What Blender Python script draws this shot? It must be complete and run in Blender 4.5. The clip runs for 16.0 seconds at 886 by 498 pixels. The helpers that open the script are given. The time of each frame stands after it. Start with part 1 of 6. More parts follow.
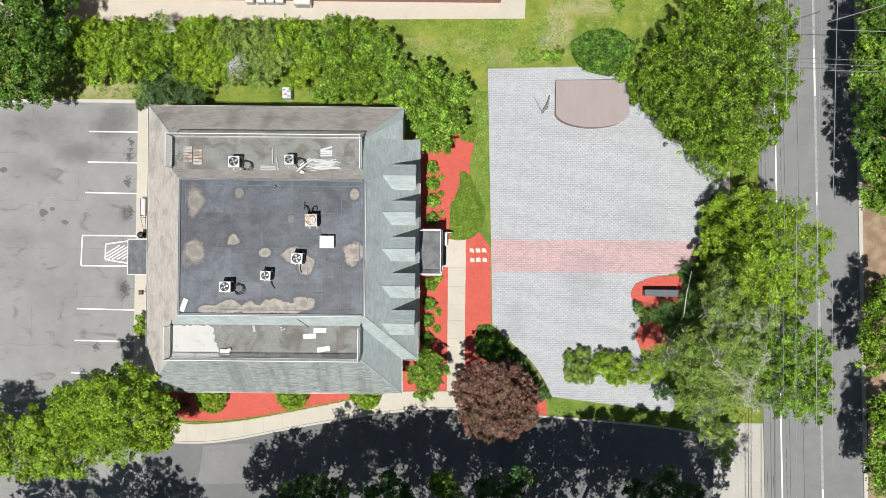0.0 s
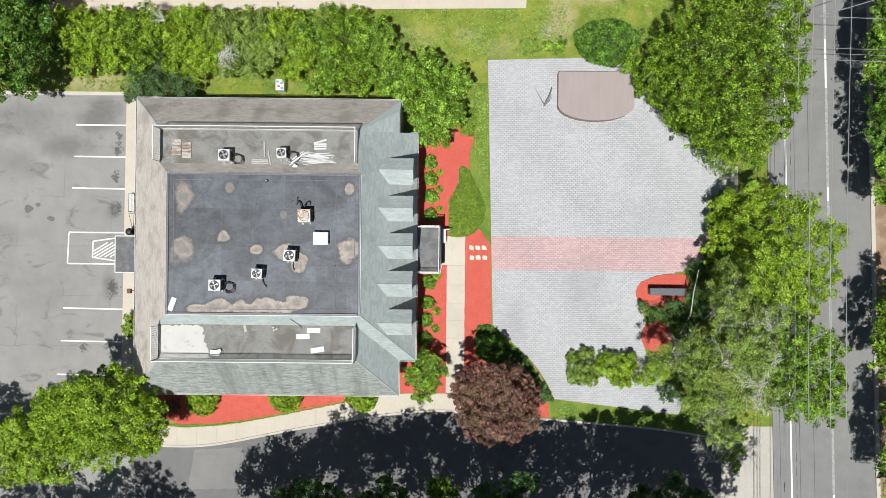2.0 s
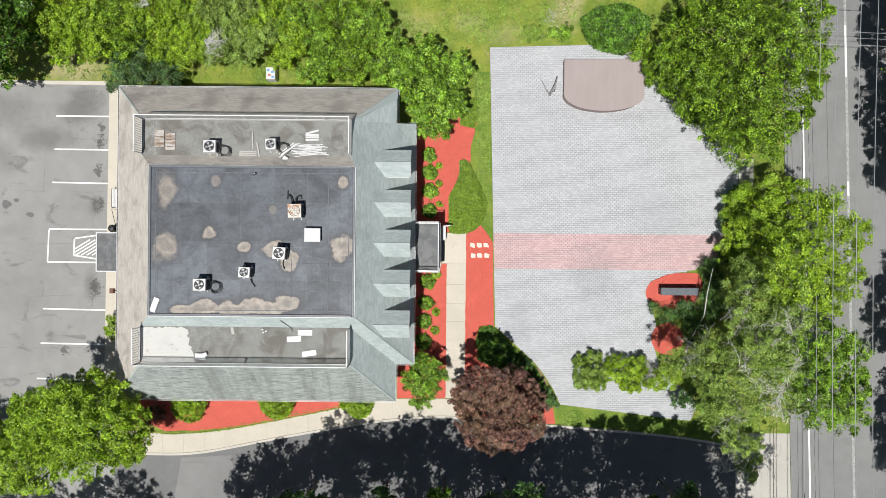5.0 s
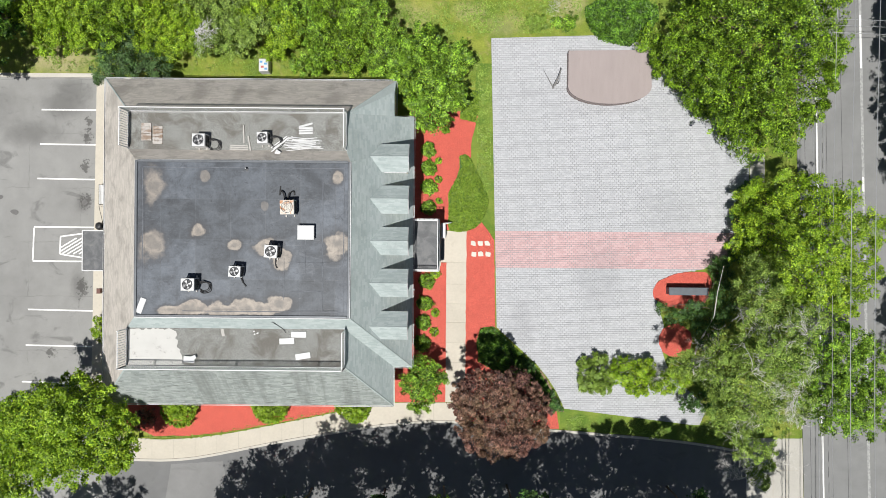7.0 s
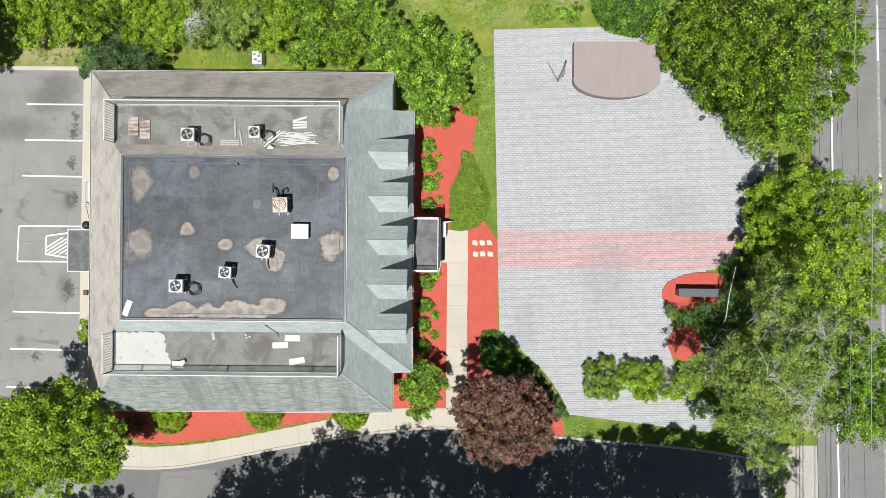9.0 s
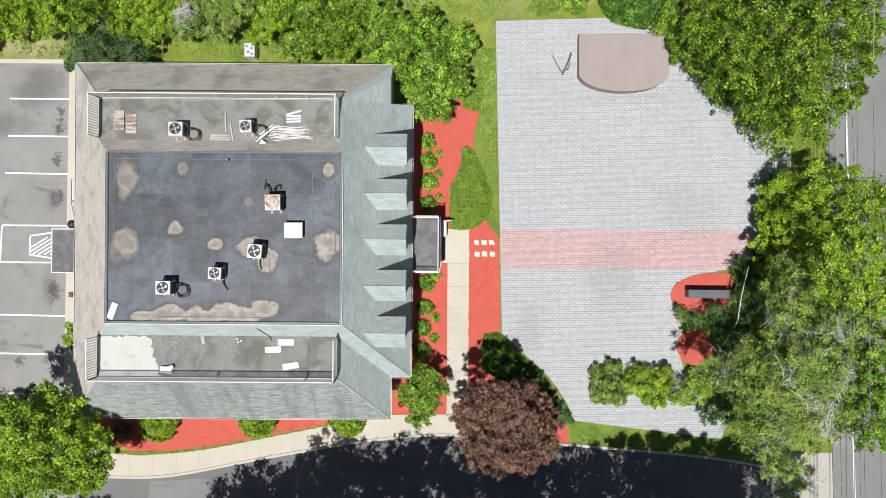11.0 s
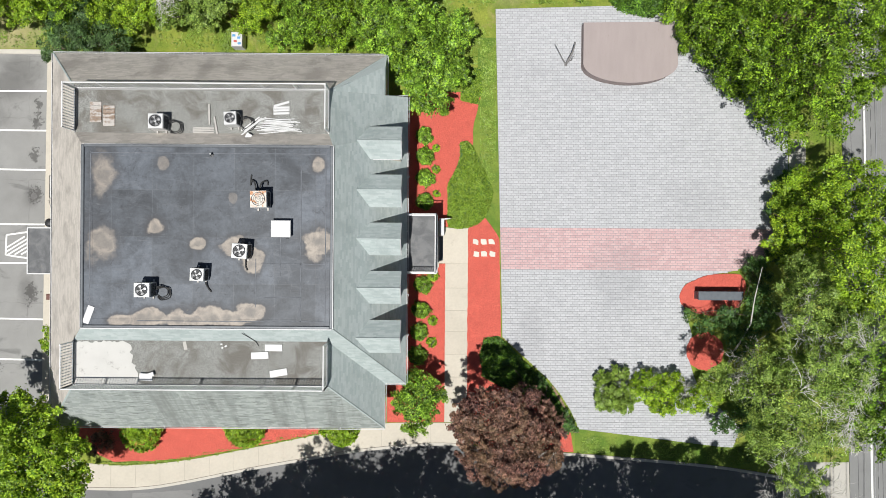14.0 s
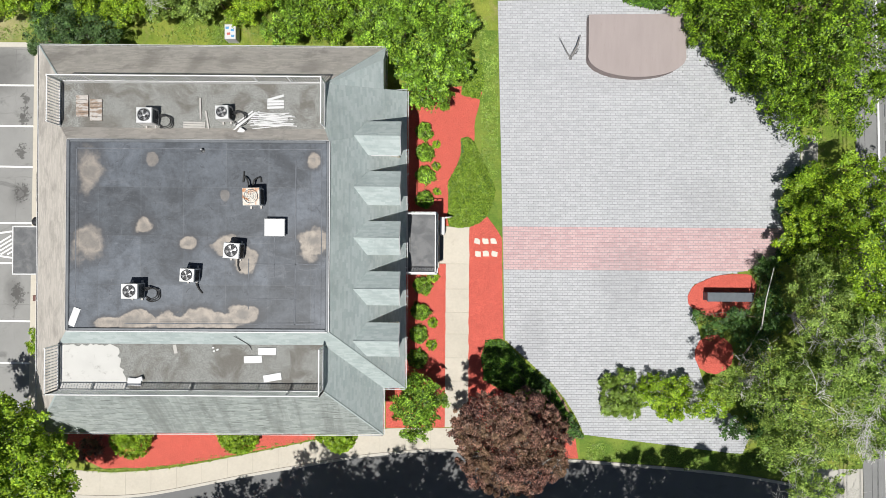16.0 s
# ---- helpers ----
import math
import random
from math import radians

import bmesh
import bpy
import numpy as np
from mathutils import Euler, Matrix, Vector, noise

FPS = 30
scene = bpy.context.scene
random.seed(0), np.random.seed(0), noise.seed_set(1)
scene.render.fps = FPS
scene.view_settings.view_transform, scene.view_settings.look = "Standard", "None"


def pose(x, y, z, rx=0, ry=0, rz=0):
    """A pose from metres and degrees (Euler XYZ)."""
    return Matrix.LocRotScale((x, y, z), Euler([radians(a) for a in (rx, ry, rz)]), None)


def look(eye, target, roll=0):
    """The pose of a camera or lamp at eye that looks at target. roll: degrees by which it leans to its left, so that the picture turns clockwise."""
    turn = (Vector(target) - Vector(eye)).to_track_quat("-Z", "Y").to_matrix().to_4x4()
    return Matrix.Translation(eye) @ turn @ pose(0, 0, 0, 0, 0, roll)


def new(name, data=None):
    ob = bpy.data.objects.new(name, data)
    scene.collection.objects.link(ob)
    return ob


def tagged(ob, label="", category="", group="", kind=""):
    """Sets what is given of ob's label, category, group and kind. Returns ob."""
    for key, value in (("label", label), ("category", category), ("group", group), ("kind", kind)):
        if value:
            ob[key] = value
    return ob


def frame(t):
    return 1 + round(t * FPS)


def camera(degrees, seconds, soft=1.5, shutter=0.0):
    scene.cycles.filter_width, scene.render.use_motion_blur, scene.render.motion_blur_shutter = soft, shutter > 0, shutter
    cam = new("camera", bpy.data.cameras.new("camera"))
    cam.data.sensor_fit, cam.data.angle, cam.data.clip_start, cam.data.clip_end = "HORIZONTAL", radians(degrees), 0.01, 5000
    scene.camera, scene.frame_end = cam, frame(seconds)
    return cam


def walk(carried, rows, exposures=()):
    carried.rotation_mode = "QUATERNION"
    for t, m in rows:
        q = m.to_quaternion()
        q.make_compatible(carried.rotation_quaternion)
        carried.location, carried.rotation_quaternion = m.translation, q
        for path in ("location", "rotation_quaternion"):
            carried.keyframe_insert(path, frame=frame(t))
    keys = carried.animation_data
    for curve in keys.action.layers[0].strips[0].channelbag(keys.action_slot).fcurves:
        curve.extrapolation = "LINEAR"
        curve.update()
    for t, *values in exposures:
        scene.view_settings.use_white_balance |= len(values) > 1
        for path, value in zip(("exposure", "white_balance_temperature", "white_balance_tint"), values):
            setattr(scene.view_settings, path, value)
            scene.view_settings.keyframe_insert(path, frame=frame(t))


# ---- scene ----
cam = camera(71.0, 16.0, soft=0.5)
ROWS = [
    (0, 0.000, 0.000, 56.797, 0.046, 0.007, 0.554),
    (0.5, 0.038, -0.033, 56.341, 0.046, 0.002, 0.560),
    (1, 0.067, -0.099, 55.898, 0.039, -0.002, 0.553),
    (1.5, 0.076, -0.160, 55.434, 0.032, -0.003, 0.556),
    (2, 0.109, -0.213, 54.969, 0.022, -0.007, 0.559),
    (2.5, 0.131, -0.259, 54.517, 0.012, -0.012, 0.559),
    (3, 0.143, -0.285, 54.068, -0.001, -0.009, 0.559),
    (3.5, 0.156, -0.292, 53.612, -0.014, 0.000, 0.554),
    (4, 0.161, -0.300, 53.148, -0.022, 0.010, 0.548),
    (6.5, 0.244, -0.455, 50.786, -0.073, 0.093, 0.523),
    (7, 0.269, -0.467, 50.325, -0.073, 0.105, 0.511),
    (7.5, 0.281, -0.478, 49.849, -0.073, 0.118, 0.499),
    (8, 0.261, -0.499, 49.379, -0.071, 0.128, 0.496),
    (8.5, 0.260, -0.515, 48.894, -0.070, 0.131, 0.490),
    (9, 0.247, -0.501, 48.434, -0.062, 0.130, 0.484),
    (11.5, 0.117, -0.600, 46.175, 0.023, -0.012, 0.422),
    (12, 0.130, -0.615, 45.782, 0.026, -0.025, 0.420),
    (12.5, 0.150, -0.593, 45.415, 0.029, -0.037, 0.422),
    (13, 0.165, -0.587, 45.078, 0.026, -0.046, 0.418),
    (13.5, 0.217, -0.582, 44.738, 0.025, -0.059, 0.408),
    (14, 0.242, -0.602, 44.353, 0.022, -0.070, 0.402),
    (14.5, 0.248, -0.599, 43.997, 0.021, -0.082, 0.399),
    (15, 0.237, -0.602, 43.647, 0.023, -0.093, 0.405),
    (15.5, 0.201, -0.618, 43.311, 0.024, -0.098, 0.406),
    (16, 0.188, -0.629, 42.932, 0.026, -0.104, 0.406),
]
walk(cam, [(t, pose(x, y, z, rx, ry, rz)) for t, x, y, z, rx, ry, rz in ROWS])

# ---- light ----
SUN_ELEVATION, SUN_AZIMUTH = 71.0, 200.0
world = bpy.data.worlds.new("sky")
scene.world = world
world.use_nodes = True
wn = world.node_tree.nodes
sky = wn.new("ShaderNodeTexSky")
sky.sky_type = "NISHITA"
sky.sun_disc = False
sky.sun_elevation, sky.sun_rotation = radians(SUN_ELEVATION), radians(SUN_AZIMUTH)
world.node_tree.links.new(sky.outputs[0], wn["Background"].inputs[0])
wn["Background"].inputs[1].default_value = 0.038
sun_data = bpy.data.lights.new("sun", "SUN")
sun_data.energy, sun_data.angle, sun_data.color = 5.0, radians(0.55), (1.0, 0.985, 0.955)
sun = new("sun", sun_data)
az, el = radians(SUN_AZIMUTH), radians(SUN_ELEVATION)
sun.matrix_world = look((60 * math.sin(az) * math.cos(el), 60 * math.cos(az) * math.cos(el), 60 * math.sin(el)), (0, 0, 0))
scene.view_settings.exposure = 0.01


# ---- materials ----
class Mat:
    """A node material with a few shorthands."""

    def __init__(self, name, rough=0.8, metal=0.0):
        self.m = bpy.data.materials.new(name)
        self.m.use_nodes = True
        self.t = self.m.node_tree
        self.p = self.t.nodes["Principled BSDF"]
        self.p.inputs["Roughness"].default_value = rough
        self.p.inputs["Metallic"].default_value = metal
        self.xyz = self.n("ShaderNodeNewGeometry").outputs["Position"]

    def n(self, kind):
        return self.t.nodes.new(kind)

    def ln(self, a, b):
        self.t.links.new(a, b)

    def put(self, socket, v):
        if isinstance(v, bpy.types.NodeSocket):
            self.ln(v, socket)
        elif isinstance(v, tuple) and len(v) == 3 and socket.type == "RGBA":
            socket.default_value = (*v, 1)
        else:
            socket.default_value = v

    def noise(self, scale, detail=4.0, rough=0.6, stretch=None, warp=0.0):
        at = self.xyz
        if stretch:
            mp = self.n("ShaderNodeMapping")
            mp.inputs["Scale"].default_value = stretch
            self.ln(at, mp.inputs["Vector"])
            at = mp.outputs[0]
        nz = self.n("ShaderNodeTexNoise")
        nz.inputs["Scale"].default_value, nz.inputs["Detail"].default_value = scale, detail
        nz.inputs["Roughness"].default_value, nz.inputs["Distortion"].default_value = rough, warp
        self.ln(at, nz.inputs["Vector"])
        return nz.outputs["Fac"]

    def ramp(self, fac, lo, hi):
        r = self.n("ShaderNodeMapRange")
        r.interpolation_type = "SMOOTHSTEP"
        self.put(r.inputs["Value"], fac)
        r.inputs["From Min"].default_value, r.inputs["From Max"].default_value = lo, hi
        return r.outputs["Result"]

    def math(self, op, a, b=0.0):
        k = self.n("ShaderNodeMath")
        k.operation = op
        self.put(k.inputs[0], a)
        self.put(k.inputs[1], b)
        return k.outputs[0]

    def mix(self, fac, a, b, how="MIX"):
        k = self.n("ShaderNodeMix")
        k.data_type, k.blend_type = "RGBA", how
        self.put(k.inputs[0], fac)
        self.put(k.inputs[6], a)
        self.put(k.inputs[7], b)
        return k.outputs[2]

    def island(self):
        return self.n("ShaderNodeNewGeometry").outputs["Random Per Island"]

    def each(self):
        return self.n("ShaderNodeObjectInfo").outputs["Random"]

    def vary(self, colour, fac, amount):
        """Lightens and darkens a colour by a factor socket."""
        h = self.n("ShaderNodeHueSaturation")
        self.put(h.inputs["Color"], colour)
        r = self.n("ShaderNodeMapRange")
        self.put(r.inputs["Value"], fac)
        r.inputs["To Min"].default_value, r.inputs["To Max"].default_value = 1 - amount, 1 + amount
        self.ln(r.outputs[0], h.inputs["Value"])
        return h.outputs[0]

    def bump(self, fac, strength, distance):
        b = self.n("ShaderNodeBump")
        b.inputs["Strength"].default_value, b.inputs["Distance"].default_value = strength, distance
        self.put(b.inputs["Height"], fac)
        self.ln(b.outputs[0], self.p.inputs["Normal"])

    def away(self, x, y, rx, ry, warp=None, bend=1.6):
        """Distance from (x, y) in half axes, unevenly bent: 1 on the rim of the oval."""
        s = self.n("ShaderNodeSeparateXYZ")
        self.ln(self.xyz, s.inputs[0])
        dx = self.math("DIVIDE", self.math("SUBTRACT", s.outputs[0], x), rx)
        dy = self.math("DIVIDE", self.math("SUBTRACT", s.outputs[1], y), ry)
        d = self.math("SQRT", self.math("ADD", self.math("MULTIPLY", dx, dx), self.math("MULTIPLY", dy, dy)))
        if warp is not None:
            d = self.math("ADD", d, self.math("MULTIPLY", self.math("SUBTRACT", warp, 0.5), bend))
        return d

    def spot(self, x, y, rx, ry, edge=0.35, warp=None):
        """1 inside an uneven oval at (x, y), 0 outside."""
        return self.math("SUBTRACT", 1.0, self.ramp(self.away(x, y, rx, ry, warp), 1 - edge, 1 + edge))

    def colour(self, c):
        self.put(self.p.inputs["Base Color"], c)
        return self


def plain(name, c, rough=0.6, metal=0.0, grain=0.10, scale=9.0):
    """Painted, cast or coated surface with slight dirt."""
    m = Mat(name, rough, metal)
    base = m.vary(c, m.noise(scale, 6), grain * 1.6)
    m.colour(m.vary(base, m.noise(scale * 0.13, 3), grain))
    m.bump(m.noise(scale * 8, 3), 0.15, 0.004)
    return m.m


def asphalt(name, c, stain, seams=0.0):
    m = Mat(name, 0.9)
    big, mid, fine = m.noise(0.12, 5, 0.6, warp=0.6), m.noise(0.9, 6), m.noise(45, 3)
    col = m.vary(m.vary(c, big, 0.30), mid, 0.16)
    col = m.mix(m.math("MULTIPLY", m.ramp(m.noise(0.45, 5, 0.65, (1, 1.6, 1), 1.0), 0.56, 0.72), stain), col, (c[0] * 0.45, c[1] * 0.45, c[2] * 0.45))
    cr = m.n("ShaderNodeTexVoronoi")
    cr.feature = "DISTANCE_TO_EDGE"
    cr.inputs["Scale"].default_value = 0.22
    m.ln(m.xyz, cr.inputs["Vector"])
    col = m.mix(m.math("MULTIPLY", m.math("SUBTRACT", 1.0, m.ramp(cr.outputs["Distance"], 0.0, 0.012)), seams), col, (c[0] * 0.5, c[1] * 0.5, c[2] * 0.5))
    m.colour(m.vary(col, fine, 0.22))
    m.bump(fine, 0.5, 0.01)
    return m


def leaf(name, a, b, c, gloss=0.45, gap_shade=1.0):
    """Foliage: colour by leaf and bough, dark gaps painted by noise, light passing through."""
    m = Mat(name, gloss)
    m.p.inputs["Specular IOR Level"].default_value = 0.3
    col = m.mix(m.ramp(m.island(), 0.1, 0.9), a, b)
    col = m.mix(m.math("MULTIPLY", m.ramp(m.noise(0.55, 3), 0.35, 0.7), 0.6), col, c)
    # shade of the gaps between leaf sprays, painted in as noise darkening
    col = m.vary(col, m.ramp(m.noise(1.5, 3), 0.36, 0.64), 0.42 * gap_shade)
    col = m.vary(col, m.ramp(m.noise(4.6, 3), 0.36, 0.62), 0.26 * gap_shade)
    m.colour(col)
    tr = m.n("ShaderNodeBsdfTranslucent")
    m.ln(m.vary(col, 0.9, 0.25), tr.inputs["Color"])
    mx = m.n("ShaderNodeMixShader")
    mx.inputs[0].default_value = 0.14
    m.ln(m.p.outputs[0], mx.inputs[1])
    m.ln(tr.outputs[0], mx.inputs[2])
    m.ln(mx.outputs[0], m.n("ShaderNodeOutputMaterial").inputs[0])
    for o in [k for k in m.t.nodes if k.type == "OUTPUT_MATERIAL"]:
        o.is_active_output = bool(o.inputs[0].links) and o.inputs[0].links[0].from_node == mx
    return m.m


_a = asphalt("lot_asphalt", (0.265, 0.262, 0.25), 0.6, 0.0)
_c = _a.p.inputs["Base Color"].links[0].from_socket
_w = _a.noise(0.55, 6, 0.72, warp=0.5)
for _x, _y, _rx, _ry, _k in ((-30.56, 10.91, 1.7, 1.0, 0.6), (-33.38, 8.56, 2.2, 0.8, 0.5), (-30.05, 12.21, 1.4, 0.8, 0.5), (-37.50, 6.97, 2.0, 1.2, 0.3), (-37.54, 10.85, 3.0, 1.4, 0.35), (-29.08, 3.02, 0.5, 0.6, 0.6), (-29.38, -3.55, 0.5, 1.2, 0.5), (-38.47, 0.76, 2.5, 0.8, 0.25), (-35.31, -4.38, 2.5, 1.6, 0.2)):
    _c = _a.mix(_a.math("MULTIPLY", _a.spot(_x, _y, _rx, _ry, 0.7, _w), _k), _c, (0.095, 0.093, 0.088))
_w = _a.noise(3.2, 6, 0.75)
for _x, _y, _rx, _ry in ((-28.7, 8.3, 0.3, 0.55), (-28.8, 3.1, 0.45, 0.6), (-28.9, 5.9, 0.35, 0.45), (-29.1, -3.9, 0.4, 0.7), (-28.6, 9.6, 0.25, 0.4), (-31.6, -9.2, 0.4, 0.3)):
    _c = _a.mix(_a.math("MULTIPLY", _a.math("SUBTRACT", 1.0, _a.ramp(_a.away(_x, _y, _rx, _ry, _w, 6.5), 0.75, 1.05)), 0.7), _c, (0.06, 0.057, 0.053))
_br = _a.n("ShaderNodeTexBrick")
_br.inputs["Scale"].default_value, _br.inputs["Mortar Size"].default_value, _br.inputs["Row Height"].default_value, _br.inputs["Brick Width"].default_value = 1.0, 0.035, 4.4, 8.3
_bent = _a.n("ShaderNodeVectorMath")
_bent.operation = "ADD"
_a.ln(_a.xyz, _bent.inputs[0])
_a.ln(_a.math("MULTIPLY", _a.noise(0.8, 4), 0.5), _bent.inputs[1])
_a.ln(_bent.outputs[0], _br.inputs["Vector"])
_c = _a.mix(_a.math("MULTIPLY", _br.outputs["Fac"], _a.math("MULTIPLY", _a.ramp(_a.noise(0.3, 4), 0.42, 0.6), 0.4)), _c, (0.14, 0.137, 0.13))
_a.colour(_c)
LOT = _a.m
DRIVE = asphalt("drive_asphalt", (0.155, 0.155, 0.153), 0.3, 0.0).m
ROAD = asphalt("road_asphalt", (0.21, 0.21, 0.205), 0.2, 0.0).m

_g = Mat("lawn_grass", 0.9)
_c = _g.mix(_g.ramp(_g.noise(0.35, 5, 0.65), 0.35, 0.65), (0.13, 0.20, 0.018), (0.25, 0.29, 0.04))
_c = _g.mix(_g.math("MULTIPLY", _g.ramp(_g.noise(0.8, 6, 0.7, warp=0.8), 0.52, 0.72), 0.65), _c, (0.34, 0.28, 0.12))
_c = _g.vary(_c, _g.noise(9, 4, 0.7), 0.45)
_w = _g.noise(0.9, 5, 0.7)
for _x, _y, _rx, _ry, _k in ((10.4, 20.6, 1.1, 2.4, 0.8), (13.5, 22.3, 2.4, 0.8, 0.6), (2.2, 18.7, 1.2, 0.7, 0.5), (-3.0, 18.2, 2.2, 1.2, 0.35), (-31.0, 14.6, 2.6, 1.1, 0.75), (5.0, 17.6, 1.6, 0.8, 0.3)):
    _c = _g.mix(_g.math("MULTIPLY", _g.spot(_x, _y, _rx, _ry, 0.6, _w), _k), _c, (0.42, 0.36, 0.20))
_c = _g.vary(_c, _g.noise(3.0, 5, 0.75), 0.3)
_g.colour(_g.vary(_c, _g.noise(40, 3), 0.35))
_g.bump(_g.noise(24, 4), 0.9, 0.05)
GRASS = _g.m

_g = Mat("clipped_turf", 0.9)
_c = _g.mix(_g.ramp(_g.noise(0.5, 4), 0.35, 0.65), (0.10, 0.18, 0.018), (0.19, 0.25, 0.035))
_c = _g.vary(_c, _g.noise(8, 4, 0.7), 0.4)
_g.colour(_g.vary(_c, _g.noise(40, 3), 0.3))
_g.bump(_g.noise(24, 4), 0.8, 0.04)
TURF = _g.m

_g = Mat("red_bark_mulch", 0.85)
_c = _g.mix(_g.ramp(_g.noise(26, 5, 0.7, (1, 1, 1), 0.5), 0.3, 0.7), (0.37, 0.052, 0.038), (0.78, 0.165, 0.115))
_c = _g.vary(_c, _g.noise(1.3, 4), 0.16)
_c = _g.vary(_c, _g.noise(9, 6, 0.78), 0.5)
_g.colour(_g.mix(_g.ramp(_g.noise(60, 2), 0.68, 0.74), _c, (0.62, 0.34, 0.24)))
_g.bump(_g.noise(30, 5), 1.0, 0.05)
MULCH = _g.m

_g = Mat("dry_soil", 0.95)
_c = _g.mix(_g.ramp(_g.noise(0.7, 5), 0.35, 0.65), (0.24, 0.16, 0.10), (0.36, 0.26, 0.17))
_g.colour(_g.vary(_c, _g.noise(14, 5, 0.7), 0.35))
_g.bump(_g.noise(20, 5), 0.8, 0.04)
SOIL = _g.m


def concrete(name, c):
    m = Mat(name, 0.85)
    col = m.vary(m.vary(c, m.noise(0.5, 5), 0.14), m.noise(6, 6, 0.7), 0.14)
    col = m.mix(m.math("MULTIPLY", m.ramp(m.noise(1.6, 6, 0.7, warp=0.5), 0.58, 0.75), 0.35), col, (c[0] * 0.62, c[1] * 0.58, c[2] * 0.52))
    m.colour(m.vary(col, m.each(), 0.05))
    m.bump(m.noise(60, 3), 0.3, 0.004)
    return m.m


CONCRETE = concrete("path_concrete", (0.52, 0.475, 0.395))
APRON = concrete("apron_concrete", (0.42, 0.40, 0.355))
KERB = concrete("kerb_concrete", (0.50, 0.47, 0.41))
JOINT = plain("joint_grime", (0.42, 0.385, 0.32), 0.95)


def paver(name, a, b, per_object):
    m = Mat(name, 0.8)
    r = m.each() if per_object else m.island()
    col = m.mix(m.ramp(r, 0.0, 1.0), a, b)
    col = m.vary(col, m.noise(0.16, 4, warp=0.4), 0.07)
    worn = m.noise(0.7, 4, 0.6)
    # soft ghost shadows painted into the pavers; worn noise bends their edges
    for x, y, rx, ry, k in ((12.8, -2.6, 1.7, 2.4, 0.22), (18.6, 2.4, 2.2, 1.8, 0.14), (6.6, -6.6, 1.0, 1.8, 0.18), (7.6, 12.2, 2.6, 0.5, 0.10), (13.0, 11.0, 3.4, 0.7, 0.16)):
        col = m.mix(m.math("MULTIPLY", m.spot(x, y, rx, ry, 0.6, worn), k), col, (0.19, 0.19, 0.20))
    m.colour(m.vary(col, m.noise(24, 4, 0.7), 0.12))
    m.bump(m.noise(50, 4), 0.35, 0.006)
    return m.m


GREY_A, GREY_B, RED_A, RED_B = (0.415, 0.42, 0.432), (0.475, 0.48, 0.492), (0.50, 0.33, 0.328), (0.57, 0.39, 0.385)
PAVER, PAVER1 = paver("grey_paver", GREY_A, GREY_B, False), paver("grey_paver_single", GREY_A, GREY_B, True)
RPAVER = paver("red_paver", RED_A, RED_B, False)
BED = plain("paver_sand", (0.29, 0.29, 0.295), 0.95, 0, 0.2, 20)


def shingle(name, a, b, c, per_object=False, dark=0.6, streak=None, smudges=()):
    m = Mat(name, 0.85)
    r = m.each() if per_object else m.island()
    col = m.mix(m.ramp(r, 0.0, 1.0), a, b)
    col = m.mix(m.math("MULTIPLY", m.ramp(m.noise(0.5, 6, 0.7, streak, 0.2 if streak else 0.5), 0.48, 0.68), dark), col, c)
    if streak:
        dash = m.math("MULTIPLY", m.ramp(m.noise(2.0, 3, 0.6, (0.55, 5.0, 5.0)), 0.55, 0.61), m.ramp(m.noise(0.7, 5, 0.7, streak, 0.2), 0.40, 0.60))
        col = m.mix(m.math("MULTIPLY", dash, 0.75), col, (c[0] * 0.7, c[1] * 0.7, c[2] * 0.7))
    rough = m.noise(1.3, 4, 0.6)
    for x, y, rx, ry, k in smudges:
        col = m.mix(m.math("MULTIPLY", m.spot(x, y, rx, ry, 0.6, rough), k), col, c)
    m.colour(m.vary(col, m.noise(40, 3), 0.16))
    m.bump(m.noise(70, 3), 0.4, 0.004)
    return m.m


GREEN_SH = shingle("green_grey_shingle", (0.335, 0.388, 0.378), (0.415, 0.462, 0.452), (0.275, 0.318, 0.31))
GREEN_SH1 = shingle("green_grey_shingle_single", (0.335, 0.388, 0.378), (0.415, 0.462, 0.452), (0.275, 0.318, 0.31), True)
BROWN_SH = shingle("weathered_brown_shingle", (0.445, 0.41, 0.365), (0.54, 0.495, 0.445), (0.265, 0.24, 0.215), smudges=tuple((x, y, rx, ry, 0.6) for x, y, rx, ry in ((-23.7, 10.2, 0.55, 0.9), (-23.2, 11.0, 0.5, 0.5), (-17.5, 10.7, 0.5, 0.8), (-14.6, 10.5, 0.4, 0.9), (-7.6, 10.2, 0.7, 0.6))))
# south end only: darker grey base than the green slopes, with dark streaks
SOUTH_SH = shingle("streaked_grey_shingle", (0.235, 0.26, 0.247), (0.33, 0.355, 0.338), (0.16, 0.17, 0.16), dark=0.75, streak=(1.4, 0.1, 0.1))

_d = Mat("roof_membrane", 0.55)
_w = _d.noise(0.85, 3.5, 0.55)
_c = _d.mix(_d.ramp(_d.noise(0.42, 6, 0.66, warp=0.5), 0.36, 0.64), (0.047, 0.053, 0.061), (0.100, 0.112, 0.127))
_c = _d.vary(_c, _d.noise(4, 6, 0.78), 0.6)
_c = _d.mix(_d.math("MULTIPLY", _d.ramp(_d.noise(0.9, 7, 0.75, (0.6, 1.2, 1), 1.2), 0.50, 0.72), 0.55), _c, (0.15, 0.16, 0.175))
_c = _d.mix(_d.math("MULTIPLY", _d.ramp(_d.noise(2.4, 7, 0.75, warp=0.8), 0.56, 0.68), 0.65), _c, (0.028, 0.031, 0.038))
